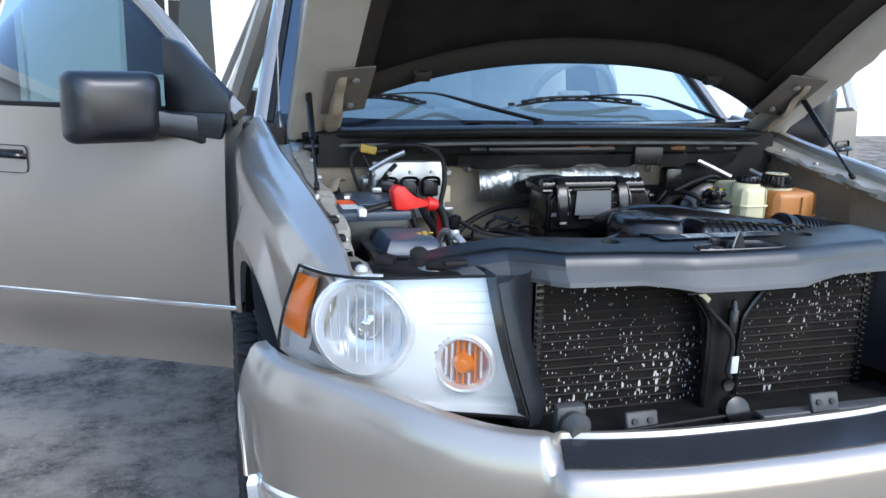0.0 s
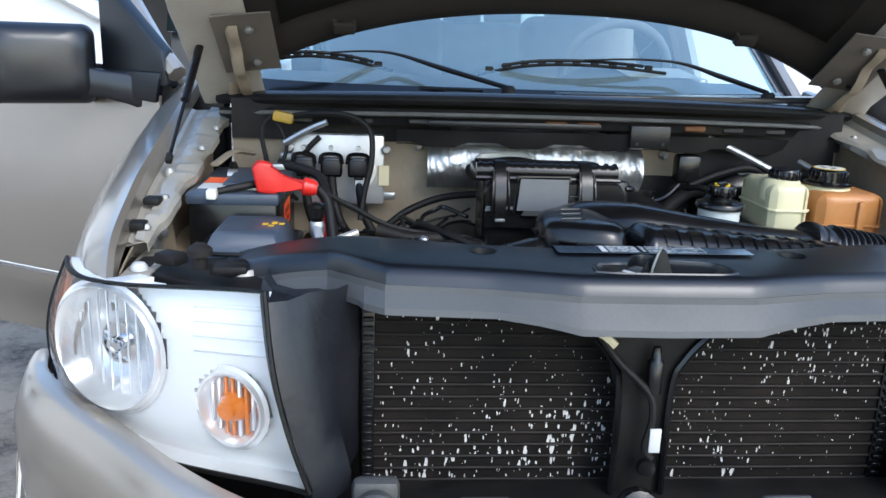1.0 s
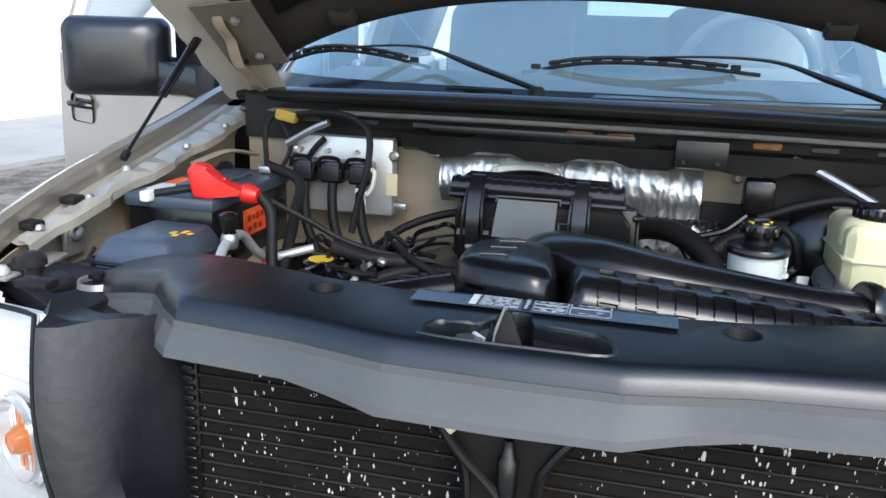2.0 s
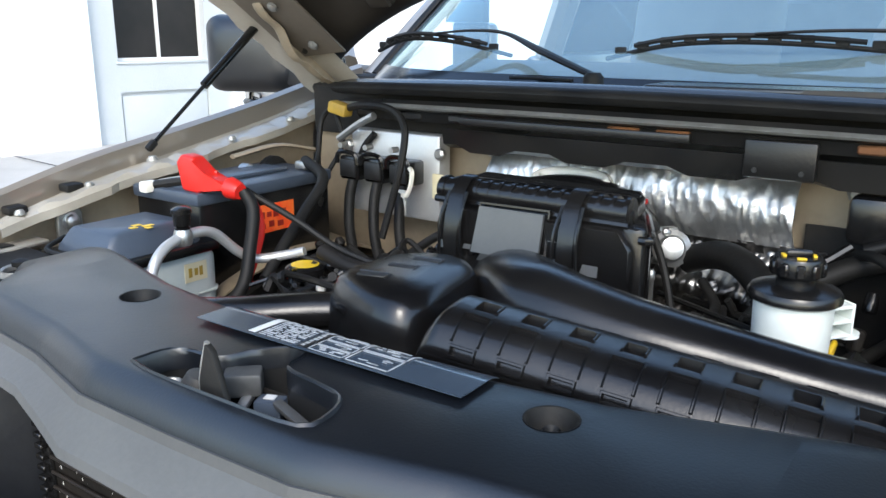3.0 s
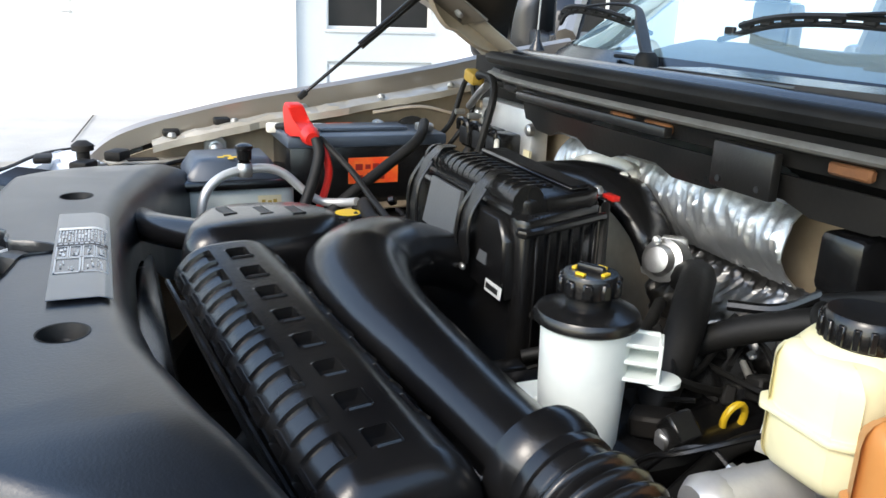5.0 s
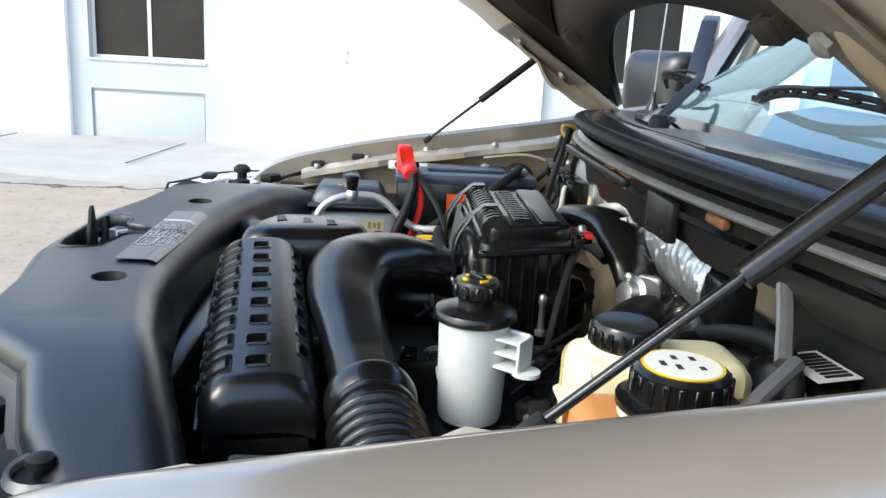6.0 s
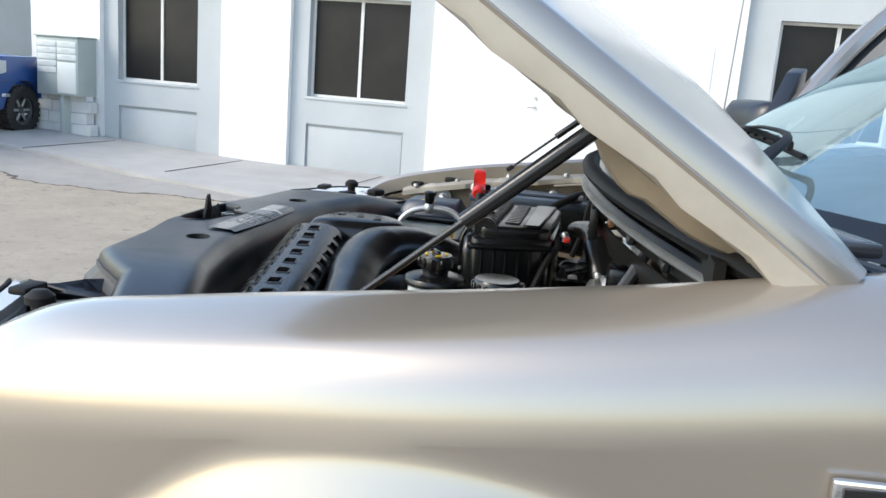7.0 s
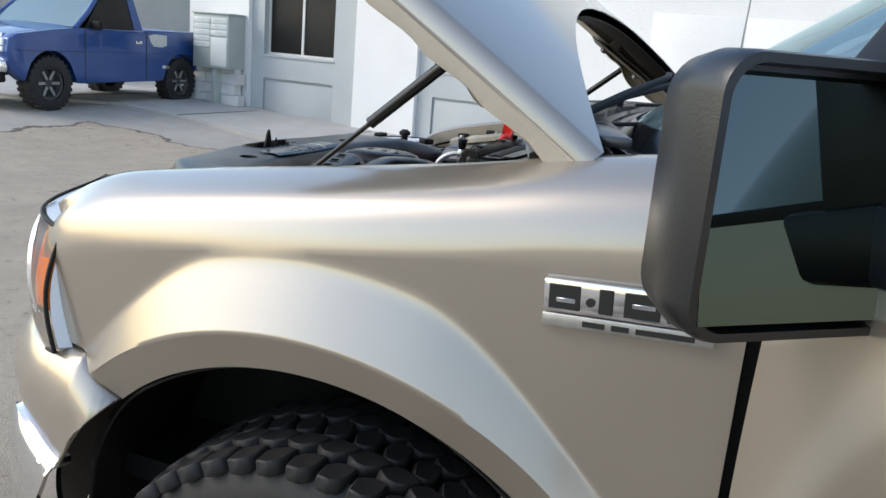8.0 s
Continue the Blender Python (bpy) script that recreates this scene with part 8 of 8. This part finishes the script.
def build_engine():
    """The dark mass of the engine under the ducts, hoses and wires."""
    e = part("engine_block", span_box(-0.36, 0.40, 0.52, 1.10, 0.62, 0.93, 0.03), DARK, truck, "oily black engine block")
    part("valve_cover", moved(box(0.18, 0.5, 0.1, (0, 0, 0), 0.03), pose(-0.26, 0.8, 0.96, 0, -20, 0)), SATIN, e)
    part("valve_cover", moved(box(0.18, 0.5, 0.1, (0, 0, 0), 0.03), pose(0.28, 0.82, 0.95, 0, 20, 0)), SATIN, e)
    part("splash_floor", span_box(-0.78, 0.78, 0.33, 1.17, 0.55, 0.60), INK_SHADE, truck)
    part("fan_shroud", span_box(-0.44, 0.46, 0.335, 0.40, 0.62, 1.03, 0.02), SATIN, truck, "black radiator fan shroud")
    part("alternator", lathe([(0.05, 0), (0.07, 0.01), (0.07, 0.09), (0.05, 0.1)], 20, pose(-0.16, 0.52, 0.95, -90, 0, 0)), STEEL, e)
    part("oil_cap", lathe([(0.03, 0), (0.034, 0.004), (0.034, 0.02), (0.028, 0.024)], 20, pose(-0.445, 0.745, 1.012, 0, 0, 0)), SATIN, e, "black oil filler cap")
    part("oil_cap_mark", lathe([(0.024, 0), (0.024, 0.001), (0.018, 0.001)], 20, pose(-0.445, 0.745, 1.0365, 0, 0, 0)), YELLOW, e)
    vs = part("valve_silver", lathe([(0.018, -0.02), (0.030, -0.016), (0.031, 0.016), (0.022, 0.020), (0.018, 0.034), (0.010, 0.036)], 20, pose(0.075, 1.062, 1.078, 25, 75, -40)), METAL, e, "silver throttle valve body")
    part("valve_plate", moved(box(0.012, 0.062, 0.062, (0, 0, 0), 0.008, 2), pose(0.055, 1.072, 1.078, 0, 0, -40)), STEEL, e)
    part("valve_bolt", lathe([(0.007, 0), (0.007, 0.008), (0.004, 0.010)], 8, pose(0.07, 1.045, 1.108, 0, 75, -40)), METAL, e)
    part("ignition_coil", box(0.03, 0.05, 0.06, (0.20, 0.75, 0.99), 0.006), SATIN, e)
    rnd_w = random.Random(21)
    hoses = [
        ("heater_hose", [(0.10, 1.075, 1.06), (0.155, 1.05, 1.082), (0.21, 1.0, 1.085), (0.265, 0.945, 1.055), (0.29, 0.90, 1.0), (0.30, 0.86, 0.92)], 0.023),
        ("heater_hose", [(0.24, 0.97, 1.03), (0.30, 1.02, 1.07), (0.38, 1.08, 1.10), (0.45, 1.12, 1.09)], 0.017),
        ("vacuum_hose", [(0.36, 1.05, 1.12), (0.44, 1.06, 1.15), (0.52, 1.07, 1.165), (0.58, 1.06, 1.14), (0.60, 1.03, 1.10)], 0.010),
        ("vacuum_hose", [(0.33, 1.10, 1.10), (0.38, 1.02, 1.12), (0.42, 0.99, 1.10), (0.44, 1.0, 1.04)], 0.008),
        ("wire_loom", [(-0.20, 0.80, 1.02), (-0.28, 0.74, 1.03), (-0.36, 0.70, 1.0), (-0.42, 0.66, 0.95)], 0.012),
        ("wire_loom", [(-0.36, 0.90, 1.02), (-0.33, 0.85, 1.05), (-0.28, 0.77, 1.05), (-0.20, 0.72, 1.03)], 0.008),
        ("wire_loom", [(-0.45, 0.95, 1.0), (-0.38, 0.88, 1.03), (-0.34, 0.80, 1.04), (-0.36, 0.72, 1.03), (-0.42, 0.68, 1.0)], 0.007),
        ("wire_loom", [(-0.10, 1.05, 1.09), (-0.25, 1.05, 1.08), (-0.35, 1.02, 1.05), (-0.42, 1.0, 1.0)], 0.009),
        ("wire_loom", [(0.15, 0.80, 1.0), (0.18, 0.86, 1.02), (0.19, 0.94, 1.03), (0.15, 1.0, 1.05)], 0.008),
        ("wire_loom", [(0.43, 0.78, 0.93), (0.40, 0.86, 0.96), (0.38, 0.95, 0.98), (0.42, 1.05, 1.0)], 0.01),
        ("upper_radiator_hose", [(0.30, 0.42, 0.98), (0.22, 0.47, 0.98), (0.10, 0.52, 0.97), (0.02, 0.58, 0.95)], 0.024),
        ("coolant_hose", [(0.58, 0.48, 0.98), (0.60, 0.55, 1.01), (0.62, 0.66, 1.0), (0.62, 0.76, 1.02)], 0.014),
        ("clutch_hose", [(0.66, 1.02, 1.14), (0.70, 1.05, 1.10), (0.69, 1.10, 1.02), (0.66, 1.12, 0.95)], 0.02),
        ("side_hose", [(0.60, 1.08, 1.13), (0.66, 1.05, 1.155), (0.70, 0.99, 1.16)], 0.016),
    ]
    for nm, pts, r in hoses:
        part(nm, tube(pts, r, 8, 10), RUBBER, truck)
    part("wire_tag", moved(box(0.03, 0.004, 0.045, (0, 0, 0), 0.002), pose(0.435, 0.93, 1.02, 0, 8, 35)), PALE, e, "small white tag on the wiring")
    part("metal_stay", tube([(0.63, 1.03, 1.19), (0.67, 0.97, 1.16), (0.72, 0.88, 1.09)], 0.008, 3, 8), METAL, truck, "bare metal stay rod")
    part("metal_stay", tube([(0.42, 1.11, 1.235), (0.50, 1.08, 1.20), (0.57, 1.05, 1.165)], 0.009, 3, 8), METAL, truck)
    for i in range(34):
        x, y, z = rnd_w.uniform(-0.52, -0.28), rnd_w.uniform(0.66, 0.98), 1.0 + rnd_w.uniform(-0.02, 0.035)
        p = [(x, y, z)]
        for k in range(4):
            x, y, z = x + rnd_w.uniform(-0.01, 0.07), y + rnd_w.uniform(-0.06, 0.04), min(1.055, max(0.97, z + rnd_w.uniform(-0.035, 0.035)))
            p.append((x, y, z))
        part("thin_wire", tube(p, rnd_w.choice((0.003, 0.004, 0.0055, 0.008)), 6, 6), rnd_w.choice((RUBBER, RUBBER, SATIN)), e)
    for i in range(16):
        at = (rnd_w.uniform(-0.52, -0.30), rnd_w.uniform(0.68, 0.98), 1.0 + rnd_w.uniform(0, 0.04))
        turn = Euler((rnd_w.uniform(-.7, .7), rnd_w.uniform(-.7, .7), rnd_w.uniform(0, 3))).to_matrix().to_4x4()
        part("wire_plug", box(rnd_w.uniform(0.015, 0.03), 0.016, 0.014, at, 0.003, 1, turn), rnd_w.choice((SATIN, SATIN, DARK, METAL, PALE)), e)
    part("small_valve", box(0.06, 0.05, 0.07, (0.36, 1.08, 1.16), 0.01), SATIN, truck)
    part("small_pipe", tube([(0.34, 1.07, 1.12), (0.30, 1.05, 1.09), (0.25, 1.02, 1.08)], 0.007, 5, 8), SATIN, truck)
    # jumble of small brackets, plugs and clips among the wires
    rnd = random.Random(4)
    for i in range(46):
        x, y = rnd.uniform(-0.48, 0.42), rnd.uniform(0.66, 1.08)
        if -0.33 < x < 0.12 and 0.76 < y < 1.0:
            continue
        if 0.28 < x < 0.42 and 0.69 < y < 0.84:
            continue
        z = 0.955 + rnd.uniform(-0.01, 0.05)
        m = rnd.choice((SATIN, SATIN, DARK, DARK, STEEL))
        part("engine_fitting", box(rnd.uniform(0.015, 0.05), rnd.uniform(0.015, 0.045), rnd.uniform(0.012, 0.045), (x, y, z), 0.004, 1, Euler((rnd.uniform(-.5, .5), rnd.uniform(-.5, .5), rnd.uniform(0, 3))).to_matrix().to_4x4()), m, e)
    for i in range(60):
        x, y = rnd.uniform(0.16, 0.46), rnd.uniform(0.84, 1.10)
        if (0.43 < x and y < 1.04) or (0.32 < x and 0.86 < y < 1.01):
            continue
        m = rnd.choice((SATIN, SATIN, DARK, RUBBER, RUBBER, STEEL, METAL))
        k = 0.6 if m in (STEEL, METAL) else 1.0
        at = (x, y, 0.93 + rnd.uniform(0.0, 0.09))
        turn = Euler((rnd.uniform(-.8, .8), rnd.uniform(-.8, .8), rnd.uniform(0, 3))).to_matrix().to_4x4()
        if rnd.random() < 0.4:
            r = rnd.uniform(0.006, 0.016) * k
            part("engine_fitting", lathe([(r, 0), (r * 1.2, 0.004), (r * 1.2, 0.016), (r, 0.03), (r * 0.4, 0.032)], 10, Matrix.Translation(at) @ turn), m, e)
        else:
            part("engine_fitting", box(rnd.uniform(0.012, 0.04) * k, rnd.uniform(0.012, 0.035) * k, rnd.uniform(0.01, 0.04) * k, at, 0.003, 1, turn), m, e)
    for i in range(12):
        x, y = rnd.uniform(0.16, 0.28), rnd.uniform(0.86, 1.05)
        p = [(x + rnd.uniform(-.05, .05) * k, y + rnd.uniform(-.05, .05) * k, 1.02 + rnd.uniform(-0.05, 0.03)) for k in range(4)]
        part("thin_wire", tube(p, rnd.choice((0.003, 0.004, 0.006)), 6, 6), RUBBER, e)
    for i in range(14):
        x, y = rnd.uniform(-0.45, -0.15), rnd.uniform(0.64, 0.80)
        p = [(x + rnd.uniform(-.09, .09) * k, y + rnd.uniform(-.02, .03) * k, 1.0 + rnd.uniform(-0.03, 0.03)) for k in range(4)]
        part("thin_wire", tube(p, 0.0035, 6, 6), RUBBER, e)


def build_badge():
    """Chrome badge on the driver's wing: plain dark blocks on a chrome plate."""
    bg = part("wing_badge", span_box(0.984, 0.992, 1.238, 1.448, 1.128, 1.172, 0.004), CHROME, truck, "chrome wing badge with black shapes")
    # plain dark blocks, each with a bright inlay
    for y0, y1, z0 in ((1.246, 1.286, 1.146), (1.309, 1.327, 0.0), (1.340, 1.384, 1.150), (1.392, 1.440, 1.149)):
        bl = part("badge_shape", span_box(0.9915, 0.9935, y0, y1, 1.134, 1.166, 0.001, 1), INK_SHADE, bg)
        if z0:
            part("badge_inlay", span_box(0.9934, 0.9944, y0 + 0.010, y1 - 0.006, z0 - 0.003, z0 + 0.003, 0.0004, 1), CHROME, bl)
    part("badge_shape", lathe([(0.006, 0), (0.006, 0.002)], 10, pose(0.992, 1.299, 1.147, 0, 90, 0)), INK_SHADE, bg)
    lo = part("badge_strip", span_box(0.984, 0.990, 1.238, 1.448, 1.109, 1.127, 0.002), METAL, truck)
    for y, w in ((1.290, 0.028), (1.326, 0.022), (1.356, 0.07)):
        part("badge_bar", span_box(0.990, 0.991, y, y + w, 1.114, 1.121), INK_SHADE, lo)
    for o in (bg, lo):
        o.matrix_world = Matrix.Translation((0, 1.238, 1.14)) @ Matrix.Rotation(0.05, 4, 'X') @ Matrix.Translation((0, -1.238, -1.14))
    part("aerial_base", lathe([(0.02, 0), (0.018, 0.008), (0.009, 0.025), (0.006, 0.05)], 16, Matrix.Translation((-0.90, 1.36, 1.305))), SATIN, truck, "black aerial base")
    part("aerial_mast", rod((-0.90, 1.36, 1.34), (-0.90, 1.38, 1.95), 0.0025, 8), STEEL, truck)


build_intake()
build_airbox()
build_reservoirs()
build_battery_side()
build_engine()
build_badge()
